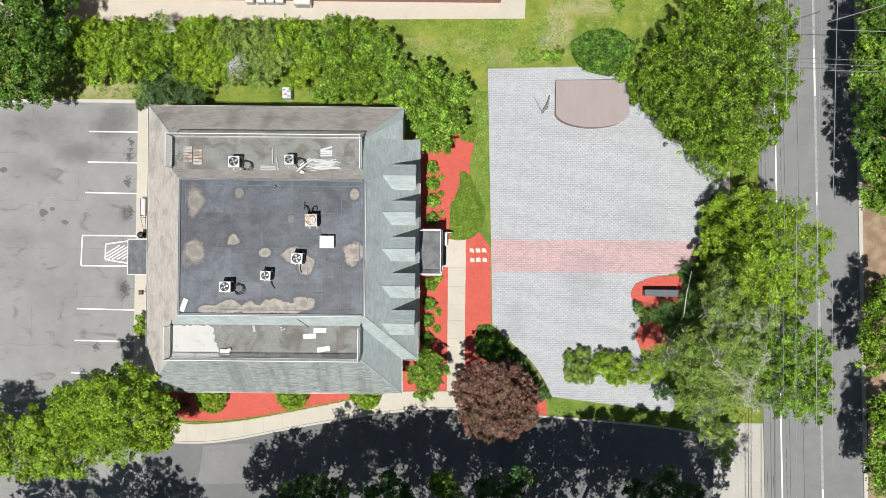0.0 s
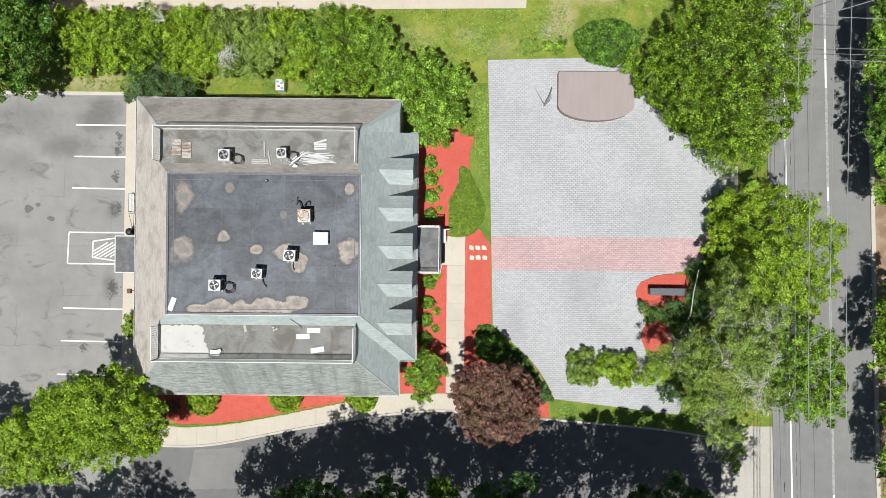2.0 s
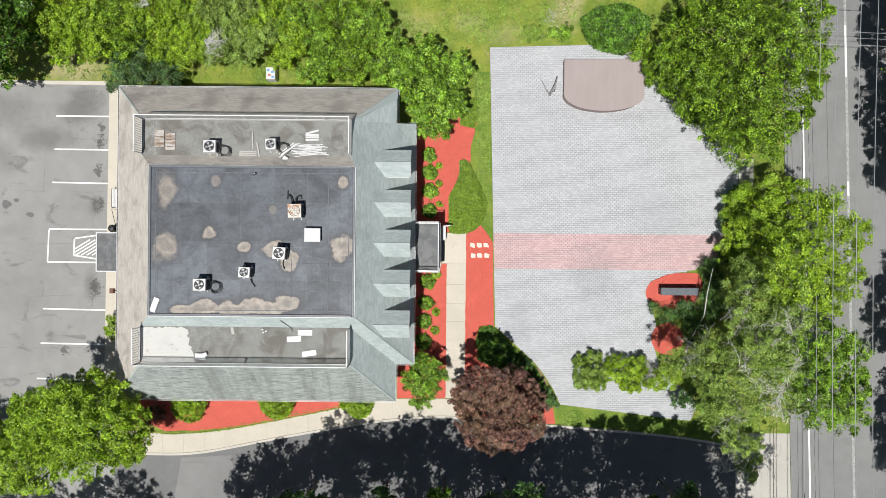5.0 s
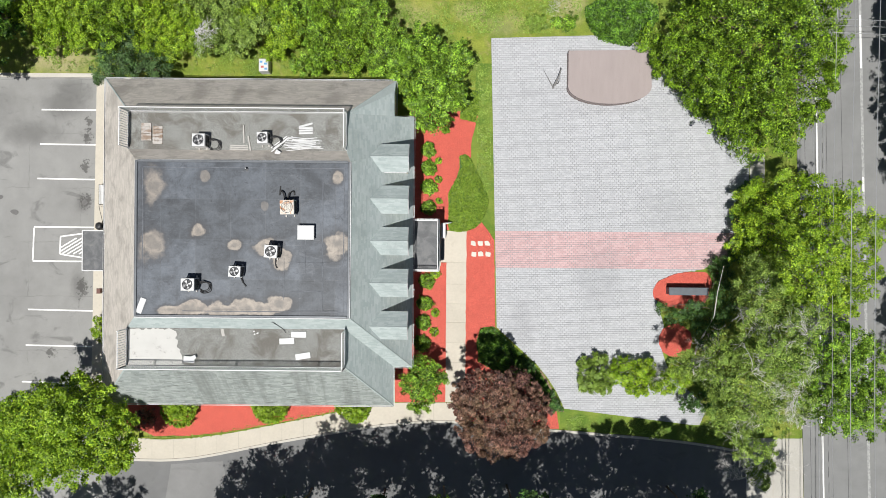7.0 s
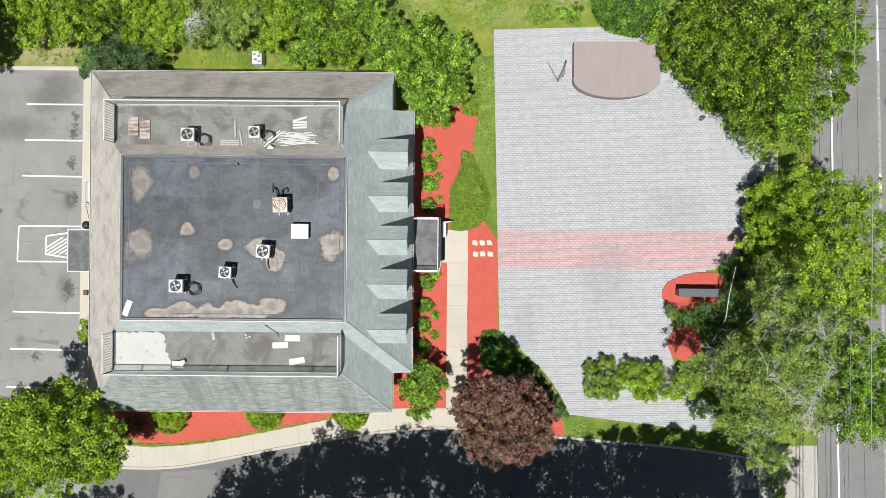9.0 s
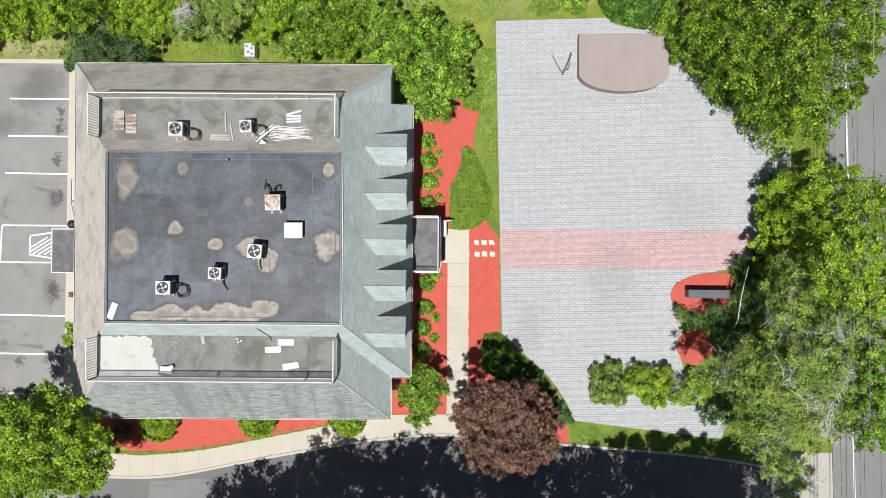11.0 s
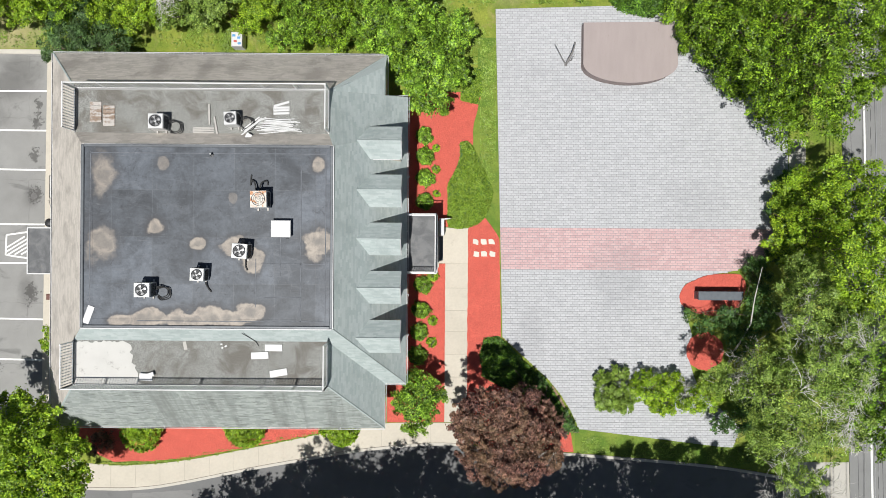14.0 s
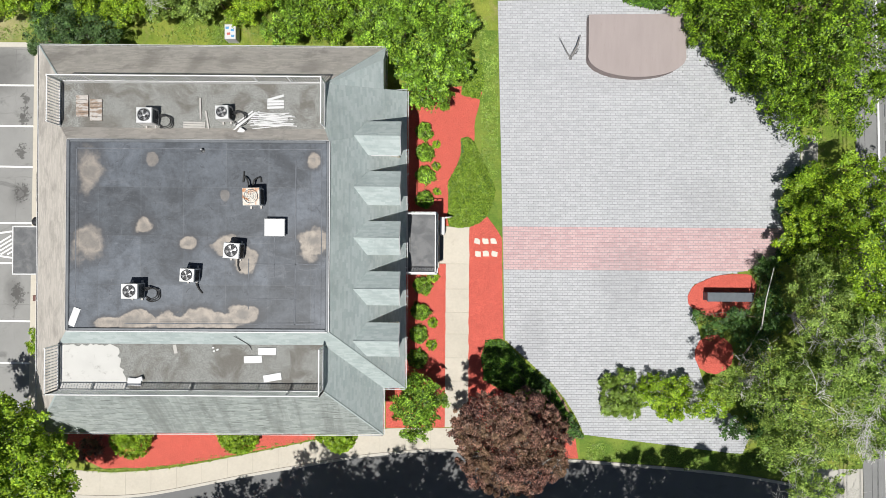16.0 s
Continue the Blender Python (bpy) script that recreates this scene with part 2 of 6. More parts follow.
_c = _d.mix(_d.math("MULTIPLY", _d.ramp(_d.noise(1.6, 6, 0.8, (0.25, 2.5, 1), 0.4), 0.60, 0.72), 0.45), _c, (0.19, 0.195, 0.20))
_tan = _d.mix(_d.ramp(_d.noise(1.7, 6, 0.7, warp=0.5), 0.35, 0.65), (0.24, 0.21, 0.18), (0.40, 0.345, 0.285))
_br = _d.n("ShaderNodeTexBrick")
_br.inputs["Scale"].default_value, _br.inputs["Mortar Size"].default_value, _br.inputs["Row Height"].default_value, _br.inputs["Brick Width"].default_value = 1.0, 0.025, 2.7, 2.35
_br.offset = 0.0
_br.inputs["Color1"].default_value, _br.inputs["Color2"].default_value, _br.inputs["Mortar"].default_value = (0.72, 0.73, 0.75, 1), (1.25, 1.27, 1.32, 1), (1, 1, 1, 1)
_d.ln(_d.xyz, _br.inputs["Vector"])
_c = _d.mix(0.8, _c, _br.outputs["Color"], "MULTIPLY")
_c = _d.mix(_d.math("MULTIPLY", _br.outputs["Fac"], _d.math("MULTIPLY", _d.ramp(_d.noise(0.7, 4), 0.35, 0.65), 0.24)), _c, (0.15, 0.16, 0.175))
PUDDLES = [
    [(-19.32, 3.49, 0.75, 1.15, 0.75)],
    [(-19.44, -0.41, 1.0, 1.25, 0.8)],
    [(-16.28, 0.64, 0.48, 0.48, 1.0)],
    [(-13.81, -0.4, 0.45, 0.38, 0.9)],
    [(-6.95, -0.32, 0.95, 0.95, 1.0)],
    [(-6.93, 4.26, 0.42, 0.42, 0.9)],
    [(-15.8, 4.29, 0.4, 0.4, 0.5)],
    [(-11.8, 2.29, 0.3, 0.3, 0.35)],
    [(-11.88, -0.42, 0.9, 0.6, 0.9), (-10.72, -1.13, 0.6, 0.9, 0.9)],
    [(-16.67, -4.69, 1.3, 0.5, 0.85), (-13.4, -4.6, 1.3, 0.62, 0.9), (-10.76, -4.46, 0.9, 0.6, 1.0), (-15.12, -4.68, 0.8, 0.5, 0.8), (-12.06, -4.6, 0.7, 0.42, 0.8), (-18.1, -4.75, 0.9, 0.34, 0.7), (-14.3, -4.72, 0.9, 0.42, 0.8), (-11.5, -4.65, 0.7, 0.45, 0.9), (-16.0, -4.72, 0.8, 0.4, 0.8)],
]
for _group in PUDDLES:
    _x, _k = _group[0][0], max(q[4] for q in _group)
    _r = _d.away(*_group[0][:4], _w, 2.1)
    for _q in _group[1:]:
        _r = _d.math("MINIMUM", _r, _d.away(*_q[:4], _w, 2.1))
    _soft = 0.5 if _x < -19 else 0.2
    _c = _d.mix(_d.math("MULTIPLY", _d.math("SUBTRACT", 1.0, _d.ramp(_r, 0.95, 1.7)), 0.75 * _k), _c, (0.040, 0.040, 0.044))
    _c = _d.mix(_d.math("MULTIPLY", _d.math("SUBTRACT", 1.0, _d.ramp(_r, 1 - _soft, 1.08)), 0.92 * _k), _c, _tan)
    _c = _d.mix(_d.math("MULTIPLY", _d.math("SUBTRACT", 1.0, _d.ramp(_r, 0.1, 0.68)), 0.6 * _k), _c, (0.145, 0.137, 0.125))
_c = _d.mix(_d.math("MULTIPLY", _d.ramp(_d.noise(5.5, 5, 0.7, (0.22, 2.2, 1), 0.6), 0.60, 0.68), 0.3), _c, (0.18, 0.185, 0.195))
_c = _d.mix(_d.math("MULTIPLY", _d.ramp(_d.noise(5.5, 5, 0.7, (2.2, 0.22, 1), 0.6), 0.61, 0.69), 0.3), _c, (0.17, 0.175, 0.185))
_c = _d.mix(_d.math("MULTIPLY", _d.ramp(_d.noise(11, 4, 0.75), 0.64, 0.70), 0.6), _c, (0.030, 0.032, 0.038))
_d.colour(_c)
_d.bump(_d.noise(14, 4), 0.2, 0.01)
MEMBRANE = _d.m

_d = Mat("terrace_gravel", 0.95)
_c = _d.mix(_d.ramp(_d.noise(15, 6, 0.8), 0.35, 0.65), (0.16, 0.163, 0.15), (0.32, 0.322, 0.302))
_c = _d.mix(_d.math("MULTIPLY", _d.ramp(_d.noise(0.55, 5, 0.6, warp=0.8), 0.44, 0.64), 0.75), _c, (0.125, 0.112, 0.095))
_d.colour(_d.vary(_c, _d.noise(30, 3), 0.3))
_d.bump(_d.noise(26, 4), 1.0, 0.03)
GRAVEL = _d.m

_d = Mat("white_roof_coating", 0.7)
_c = _d.mix(_d.ramp(_d.noise(2.0, 7, 0.75), 0.56, 0.72), (0.52, 0.51, 0.48), (0.27, 0.255, 0.235))
_d.colour(_d.vary(_c, _d.noise(0.9, 4), 0.12))
COATING = _d.m

WHITE = plain("white_paint", (0.60, 0.60, 0.595), 0.5, 0, 0.06)
CREAM = plain("cream_cladding", (0.62, 0.57, 0.47), 0.7)
GLASS = plain("window_glass", (0.03, 0.04, 0.05), 0.08, 0, 0.02)
UNIT = plain("unit_grey_enamel", (0.62, 0.62, 0.61), 0.45, 0.1, 0.08)
DARK = plain("black_metal", (0.03, 0.03, 0.032), 0.5, 0.3)
HOSE = plain("black_pipe_lagging", (0.03, 0.03, 0.03), 0.8)
STEEL = plain("galvanised_steel", (0.42, 0.42, 0.42), 0.45, 0.7)
RUST = Mat("rusted_enamel", 0.7)
RUST.colour(RUST.mix(RUST.ramp(RUST.noise(2.2, 5, 0.7, warp=0.8), 0.5, 0.64), (0.66, 0.62, 0.55), (0.48, 0.20, 0.075)))
RUST = RUST.m
PALLET = Mat("bleached_pallet_wood", 0.85)
PALLET.colour(PALLET.mix(PALLET.ramp(PALLET.noise(2.4, 5, 0.7, (1, 2.5, 1)), 0.42, 0.6), (0.46, 0.43, 0.40), (0.26, 0.19, 0.14)))
PALLET = PALLET.m
LUMBER = plain("weathered_lumber", (0.34, 0.28, 0.24), 0.85, 0, 0.4, 3)
GREYWOOD = plain("silvered_lumber", (0.44, 0.42, 0.39), 0.85, 0, 0.2, 4)
PAINT = Mat("road_marking_paint", 0.75)
PAINT.colour(PAINT.mix(PAINT.ramp(PAINT.noise(7, 6, 0.75), 0.60, 0.70), (0.78, 0.77, 0.74), (0.36, 0.355, 0.34)))
PAINT = PAINT.m
WORN = Mat("worn_line_paint", 0.8)
WORN.colour(WORN.mix(WORN.ramp(WORN.noise(5, 6, 0.75), 0.40, 0.60), (0.40, 0.40, 0.385), (0.24, 0.24, 0.235)))
WORN = WORN.m
TAR = plain("tar_seam", (0.05, 0.05, 0.05), 0.7)
OIL = Mat("oil_spot", 0.6)
OIL.colour(OIL.vary((0.13, 0.125, 0.12), OIL.noise(5, 5), 0.4))
OIL = OIL.m
STAGE = Mat("brown_stage_boards", 0.8)
_c = STAGE.vary((0.335, 0.283, 0.268), STAGE.noise(0.9, 4, 0.6, (3, 0.5, 1)), 0.12)
_c = STAGE.mix(STAGE.math("MULTIPLY", STAGE.ramp(STAGE.noise(3.0, 5, 0.7, (3.2, 0.8, 1)), 0.60, 0.72), 0.5), _c, (0.24, 0.17, 0.15))
STAGE.colour(STAGE.vary(_c, STAGE.noise(30, 3), 0.12))
STAGE = STAGE.m
STAGE_SIDE = plain("stage_skirt", (0.27, 0.22, 0.21), 0.8)
BRICKWORK = plain("neighbour_brick", (0.36, 0.19, 0.15), 0.85, 0, 0.2, 5)
SLATE = plain("sign_slate", (0.10, 0.115, 0.13), 0.5, 0, 0.2, 4)
BARK = plain("tree_bark", (0.16, 0.12, 0.09), 0.9, 0, 0.3, 6)
BIRCH = plain("pale_bark", (0.50, 0.47, 0.43), 0.85, 0, 0.3, 5)
DEAD = plain("dead_twig", (0.55, 0.53, 0.50), 0.9, 0, 0.2, 6)
WIRE = plain("pale_cable", (0.50, 0.50, 0.50), 0.4, 0.5)
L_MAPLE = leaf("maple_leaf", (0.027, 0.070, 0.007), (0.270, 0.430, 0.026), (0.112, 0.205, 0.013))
L_GOLD = leaf("young_leaf", (0.070, 0.160, 0.010), (0.390, 0.540, 0.034), (0.200, 0.335, 0.020), gap_shade=0.6)
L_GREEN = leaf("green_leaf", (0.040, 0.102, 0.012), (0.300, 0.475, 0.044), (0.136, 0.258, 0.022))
# dark leaf; on shrubs and small trees it also carries their shade
L_DARK_SHADED = leaf("dark_shaded_leaf", (0.037, 0.098, 0.024), (0.106, 0.196, 0.044), (0.064, 0.134, 0.031))
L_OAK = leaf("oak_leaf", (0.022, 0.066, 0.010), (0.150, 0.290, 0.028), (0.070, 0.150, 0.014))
L_BIRCH = leaf("birch_leaf", (0.085, 0.155, 0.028), (0.335, 0.455, 0.085), (0.190, 0.290, 0.048), gap_shade=0.65)
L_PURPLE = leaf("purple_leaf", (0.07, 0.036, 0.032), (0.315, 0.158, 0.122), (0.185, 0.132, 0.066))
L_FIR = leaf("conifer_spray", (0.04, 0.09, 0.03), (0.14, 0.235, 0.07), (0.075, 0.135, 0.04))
L_WEED = leaf("weed_blade", (0.127, 0.227, 0.024), (0.276, 0.371, 0.068), (0.180, 0.278, 0.043), gap_shade=0.5)
L_COVER = leaf("ground_cover_leaf", (0.070, 0.150, 0.014), (0.270, 0.390, 0.040), (0.180, 0.275, 0.028), gap_shade=0.35)


# ---- geometry helpers ----
class Geo:
    """Collects vertices and faces for one mesh."""

    def __init__(self):
        self.v, self.f = [], []

    def add(self, vs, fs):
        k = len(self.v)
        self.v.extend(vs)
        self.f.extend([tuple(i + k for i in f) for f in fs])
        return self

    def block(self, x0, x1, y0, y1, z0, z1, c=0.01, m=None):
        """A box whose upper edges are chamfered by c; m places it."""
        c = min(c, (x1 - x0) / 3, (y1 - y0) / 3, (z1 - z0) / 2)
        ring = lambda a, z: [(x0 + a, y0 + a, z), (x1 - a, y0 + a, z), (x1 - a, y1 - a, z), (x0 + a, y1 - a, z)]  # noqa: E731
        vs = ring(0, z0) + ring(0, z1 - c) + ring(c, z1)
        if m is not None:
            vs = [tuple(m @ Vector(p)) for p in vs]
        fs = [(3, 2, 1, 0), (8, 9, 10, 11)]
        for b in (0, 4):
            fs += [(b + i, b + (i + 1) % 4, b + 4 + (i + 1) % 4, b + 4 + i) for i in range(4)]
        return self.add(vs, fs)

    def tube(self, pts, radii, sides=6):
        """A tube along points; radii one number or one a point."""
        if isinstance(radii, (int, float)):
            radii = [radii] * len(pts)
        pts = [Vector(p) for p in pts]
        vs, fs = [], []
        for i, p in enumerate(pts):
            d = (pts[min(i + 1, len(pts) - 1)] - pts[max(i - 1, 0)]).normalized()
            u = d.cross(Vector((0, 0, 1)) if abs(d.z) < 0.9 else Vector((1, 0, 0))).normalized()
            w = d.cross(u)
            for k in range(sides):
                a = 2 * math.pi * k / sides
                vs.append(tuple(p + radii[i] * (math.cos(a) * u + math.sin(a) * w)))
        for i in range(len(pts) - 1):
            for k in range(sides):
                fs.append((i * sides + k, i * sides + (k + 1) % sides, (i + 1) * sides + (k + 1) % sides, (i + 1) * sides + k))
        fs.append(tuple(range(sides))[::-1])
        fs.append(tuple(range((len(pts) - 1) * sides, len(pts) * sides)))
        return self.add(vs, fs)

    def prism(self, pts, z0, z1):
        """An upright prism over a plan outline."""
        n = len(pts)
        vs = [(x, y, z0) for x, y in pts] + [(x, y, z1) for x, y in pts]
        fs = [tuple(range(n))[::-1], tuple(range(n, 2 * n))] + [(i, (i + 1) % n, n + (i + 1) % n, n + i) for i in range(n)]
        return self.add(vs, fs)

    def lathe(self, rows, x, y, sides=20):
        vs, fs = [], []
        for r, z in rows:
            vs += [(x + r * math.cos(2 * math.pi * k / sides), y + r * math.sin(2 * math.pi * k / sides), z) for k in range(sides)]
        for i in range(len(rows) - 1):
            fs += [(i * sides + k, i * sides + (k + 1) % sides, (i + 1) * sides + (k + 1) % sides, (i + 1) * sides + k) for k in range(sides)]
        fs += [tuple(range(sides))[::-1], tuple(range((len(rows) - 1) * sides, len(rows) * sides))]
        return self.add(vs, fs)

    def mesh(self, name):
        me = bpy.data.meshes.new(name)
        me.from_pydata([tuple(p) for p in self.v], [], self.f)
        bm = bmesh.new()
        bm.from_mesh(me)
        bmesh.ops.recalc_face_normals(bm, faces=bm.faces)
        bm.to_mesh(me)
        bm.free()
        return me


def part(name, geo, material, parent=None, label="", smooth=False):
    """One mesh object, under a thing or a part."""
    me = geo.mesh(name) if isinstance(geo, Geo) else geo
    if material is not None:
        me.materials.append(material)
    if smooth:
        me.polygons.foreach_set("use_smooth", [True] * len(me.polygons))
    ob = new(name, me)
    ob.parent = parent
    return tagged(ob, label)


def thing(name, label, category, at=(0, 0, 0), group="", kind=""):
    ob = new(name)
    ob.location = at
    return tagged(ob, label, category, group, kind)


def quads(name, centres, u, w):
    """Many free rhombic leaves: centre, half length u, half width w (arrays)."""
    n = len(centres)
    v = np.stack([centres - u, centres - 0.15 * u + w, centres + u, centres - 0.15 * u - w], 1).reshape(-1, 3)
    me = bpy.data.meshes.new(name)
    me.vertices.add(4 * n)
    me.vertices.foreach_set("co", v.astype(np.float32).ravel())
    me.loops.add(4 * n)
    me.loops.foreach_set("vertex_index", np.arange(4 * n, dtype=np.int32))
    me.polygons.add(n)
    me.polygons.foreach_set("loop_start", np.arange(0, 4 * n, 4, dtype=np.int32))
    me.polygons.foreach_set("loop_total", np.full(n, 4, dtype=np.int32))
    me.update(calc_edges=True)
    return me


def slab(name, pts, z0, z1, material, label, kind="structure", category=""):
    ob = part(name, Geo().prism(pts, z0, z1), material)
    return tagged(ob, label, category or name.replace("_", " "), kind=kind)


def outline(pts, step=0.35, wobble=0.06, closed=True):
    """A plan outline cut into short steps with a natural, uneven edge."""
    out, n = [], len(pts)
    for i in range(n if closed else n - 1):
        a, b = Vector(pts[i]), Vector(pts[(i + 1) % n])
        k = max(1, int((b - a).length / step))
        for j in range(k):
            p = a.lerp(b, j / k)
            d = noise.noise_vector(Vector((p.x * 1.7, p.y * 1.7, 3.1)))
            out.append((p.x + wobble * d.x, p.y + wobble * d.y))
    return out


def curve(pts, n=8):
    """Catmull-Rom through plan points."""
    out = []
    p = [pts[0], *pts, pts[-1]]
    for i in range(1, len(p) - 2):
        for k in range(n):
            t = k / n
            q = []
            for c in range(2):
                a, b, d, e = p[i - 1][c], p[i][c], p[i + 1][c], p[i + 2][c]
                q.append(0.5 * (2 * b + (d - a) * t + (2 * a - 5 * b + 4 * d - e) * t * t + (3 * b - a - 3 * d + e) * t ** 3))
            out.append(tuple(q))
    return out + [pts[-1]]


def band(pts, left, right, z0, z1):
    """A solid strip along a plan line, from left to right of it (metres)."""
    ls, rs = [], []
    for i, p in enumerate(pts):
        a, b = Vector(pts[max(i - 1, 0)]), Vector(pts[min(i + 1, len(pts) - 1)])
        d = (b - a).normalized()
        nrm = Vector((-d.y, d.x))
        ls.append(tuple(Vector(p) + left * nrm))
        rs.append(tuple(Vector(p) + right * nrm))
    g = Geo()
    for i in range(len(pts) - 1):
        quad = [ls[i], ls[i + 1], rs[i + 1], rs[i]]
        g.prism(quad, z0, z1)
    return g


# ---- ground ----
slab("ground", [(-600, -600), (600, -600), (600, 600), (-600, 600)], -0.6, -0.06, GRASS, "rough grass and soil reaching far round the site")
S_KERB = curve([(-28.3, -14.0), (-27.9, -16.6), (-26.2, -17.75), (-23.3, -17.95), (-20.7, -17.85), (-18.1, -17.45), (-13.5, -16.5), (-9.4, -15.75), (-4.8, -15.0), (0.4, -14.6), (4.6, -15.05), (9.0, -15.25), (15.4, -15.7), (20.6, -16.2), (24.9, -16.9)], 5)
slab("parking_lot", [(-80, 13.1), (-27.9, 13.1), (-28.2, -8)] + S_KERB [:6] + [(-26.4, -24.4), (-30, -24.5), (-80, -25)], -0.3, 0.0, LOT, "worn grey asphalt car park with stains")
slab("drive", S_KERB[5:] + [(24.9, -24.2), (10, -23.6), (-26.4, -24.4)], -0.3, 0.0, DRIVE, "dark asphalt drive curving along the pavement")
slab("lawn", [(-80, 13.4), (-27.0, 13.4), (-27.0, -13.8)] + [(x, y + 0.05) for x, y in S_KERB[6:]] + [(24.9, -15.6), (29.2, -15.6), (28.4, 14), (27.4, 60), (-80, 60)], -0.3, 0.10, GRASS, "sunlit rough lawn with dry patches")
slab("lawn_south", [(-80, -25), (-30, -24.5), (10, -23.6), (24.9, -24.2), (24.9, -80), (-80, -80)], -0.3, 0.12, TURF, "shaded lawn along the drive")


def road_x(x, y):
    return x - 0.029 * y


def strip(name, xa, xb, ya, yb, z0, z1, material, label, category=""):
    pts = [(road_x(xa, ya), ya), (road_x(xb, ya), ya), (road_x(xb, yb), yb), (road_x(xa, yb), yb)]
    return slab(name, pts, z0, z1, material, label, category=category)


strip("road", 29.0, 38.0, -120, 120, -0.3, 0.0, ROAD, "grey asphalt two-lane road with worn markings")
strip("kerb_east", 38.0, 38.35, -120, 120, -0.3, 0.13, KERB, "pale concrete kerb along the road", "kerb")
strip("verge_east", 38.35, 70, -120, 120, -0.3, 0.10, SOIL, "dry brown soil verge under roadside trees", "verge")
slab("driveway_apron", [(24.9, -15.6), (28.95 + 0.45, -15.6), (28.95 + 0.75, -26), (24.9, -26)], -0.3, 0.02, APRON, "pale concrete driveway apron with joints", category="apron")
for y in (-18.2, -21.0, -23.8):
    slab("apron_joint", [(25.0, y), (29.4, y - 0.05), (29.4, y - 0.01), (25.0, y + 0.04)], 0.018, 0.024, JOINT, "dark joint in the concrete apron", category="joint")
for x in (27.0, 28.1):
    slab("apron_joint", [(x, -15.7), (x + 0.05, -15.7), (x + 0.16, -26), (x + 0.11, -26)], 0.018, 0.024, JOINT, "dark joint in the concrete apron", category="joint")
slab("roadside_path", [(24.9, 4.6), (26.1, 4.6), (26.1, 7.4), (24.9, 7.4)], 0.0, 0.115, APRON, "short concrete path beside the road", category="path")
strip("edge_line", 30.52, 30.66, -120, 120, -0.02, 0.006, PAINT, "white painted edge line on the road", "road marking")
strip("centre_line_worn", 34.18, 34.40, -120, 120, -0.02, 0.005, WORN, "faded pale centre line on the road", "road marking")
for a, b in ((14.4, 18.7), (4.4, 5.6), (-26.0, -21.6), (30, 34)):
    strip("centre_dash", 34.20, 34.36, a, b, -0.02, 0.010, PAINT, "white centre dash on the road", "road marking")
strip("centre_dash", 34.20, 34.34, -16.2, -14.4, -0.02, 0.008, WORN, "faded white centre dash on the road", "road marking")
g = Geo()
for k in range(60):
    y = -40 + k * 1.25
    xs = road_x(31.0, y)
    g.block(xs, xs + 0.05, y, y + 0.85, -0.02, 0.006)
tagged(part("tar_seam", g, TAR), "dark broken tar seam in the asphalt", "road seam", kind="structure")
for xs in (29.6, 31.35, 32.6):
    strip("tar_seam", xs, xs + 0.03, -60, 60, -0.02, 0.004, TAR, "thin dark crack sealed with tar", "road seam")

# kerb and pavement south of the building
g = band(S_KERB, 0.02, 0.20, -0.2, 0.14)
tagged(part("kerb_south", g, KERB), "pale concrete kerb curving along the drive", "kerb", kind="structure")
tagged(part("kerb_north", Geo().block(-80, -28.1, 13.1, 13.42, -0.2, 0.15, 0.02), KERB), "pale concrete kerb at the car park edge", "kerb", kind="structure")
S_WALK_TOP = curve([(0.7, -12.95), (-3.3, -13.0), (-5.9, -13.3), (-9.4, -14.05), (-13.5, -14.9), (-17.6, -15.7), (-20.7, -16.05), (-23.3, -16.1), (-26.2, -15.6), (-26.7, -13.0)], 4)
low = [(x, y + 0.2) for x, y in S_KERB if x < 2.6][4:]
walk_s = slab("pavement_south", [(2.15, -12.95)] + S_WALK_TOP + low, 0.0, 0.125, CONCRETE, "cream concrete pavement curving beside the drive", category="pavement")
tagged(part("kerb_joint", band(S_KERB[8:], 0.195, 0.235, 0.0, 0.13), plain("kerb_gap_grime", (0.24, 0.215, 0.18), 0.95)), "dark joint between kerb and pavement", "joint", kind="structure")
for k in range(15):
    x = -25 + k * 1.75
    yt = min(S_WALK_TOP, key=lambda p: abs(p[0] - x))[1]
    yb = min(S_KERB, key=lambda p: abs(p[0] - x))[1] + 0.2
    slab("pavement_joint", [(x, yb), (x + 0.03, yb), (x + 0.03, yt), (x, yt)], 0.12, 0.129, JOINT, "thin joint between concrete bays", category="joint")
# front path, bay by bay
front_path = slab("front_path", [(0.42, -12.9), (2.12, -12.9), (2.12, 0.95), (-0.1, 0.95), (-0.1, -1.6), (0.42, -1.6)], 0.0, 0.118, JOINT, "straight cream concrete path to the porch", category="path")
ys = [0.95, -1.62, -3.35, -4.95, -6.45, -8.1, -9.7, -11.3, -12.9]
for a, b in zip(ys, ys[1:]):
    part("concrete_bay", Geo().block(0.43 if a < 0.9 else -0.08, 2.11, b + 0.012, a - 0.012, 0.05, 0.13, 0.012), CONCRETE, front_path)
walk_w = slab("pavement_west", [(-27.95, 13.1), (-25.2, 13.1), (-25.2, -10.5), (-26.6, -13.6), (-28.2, -13.6), (-28.15, -8)], -0.2, 0.12, CONCRETE, "cream concrete pavement beside the car park", category="pavement")
north_drive = slab("north_drive", [(-80, 20.5), (-27.8, 20.62), (7.25, 21.15), (7.32, 23.0), (-80, 22.8)], 0.0, 0.13, CONCRETE, "pale concrete walk in front of the neighbouring building", category="pavement")
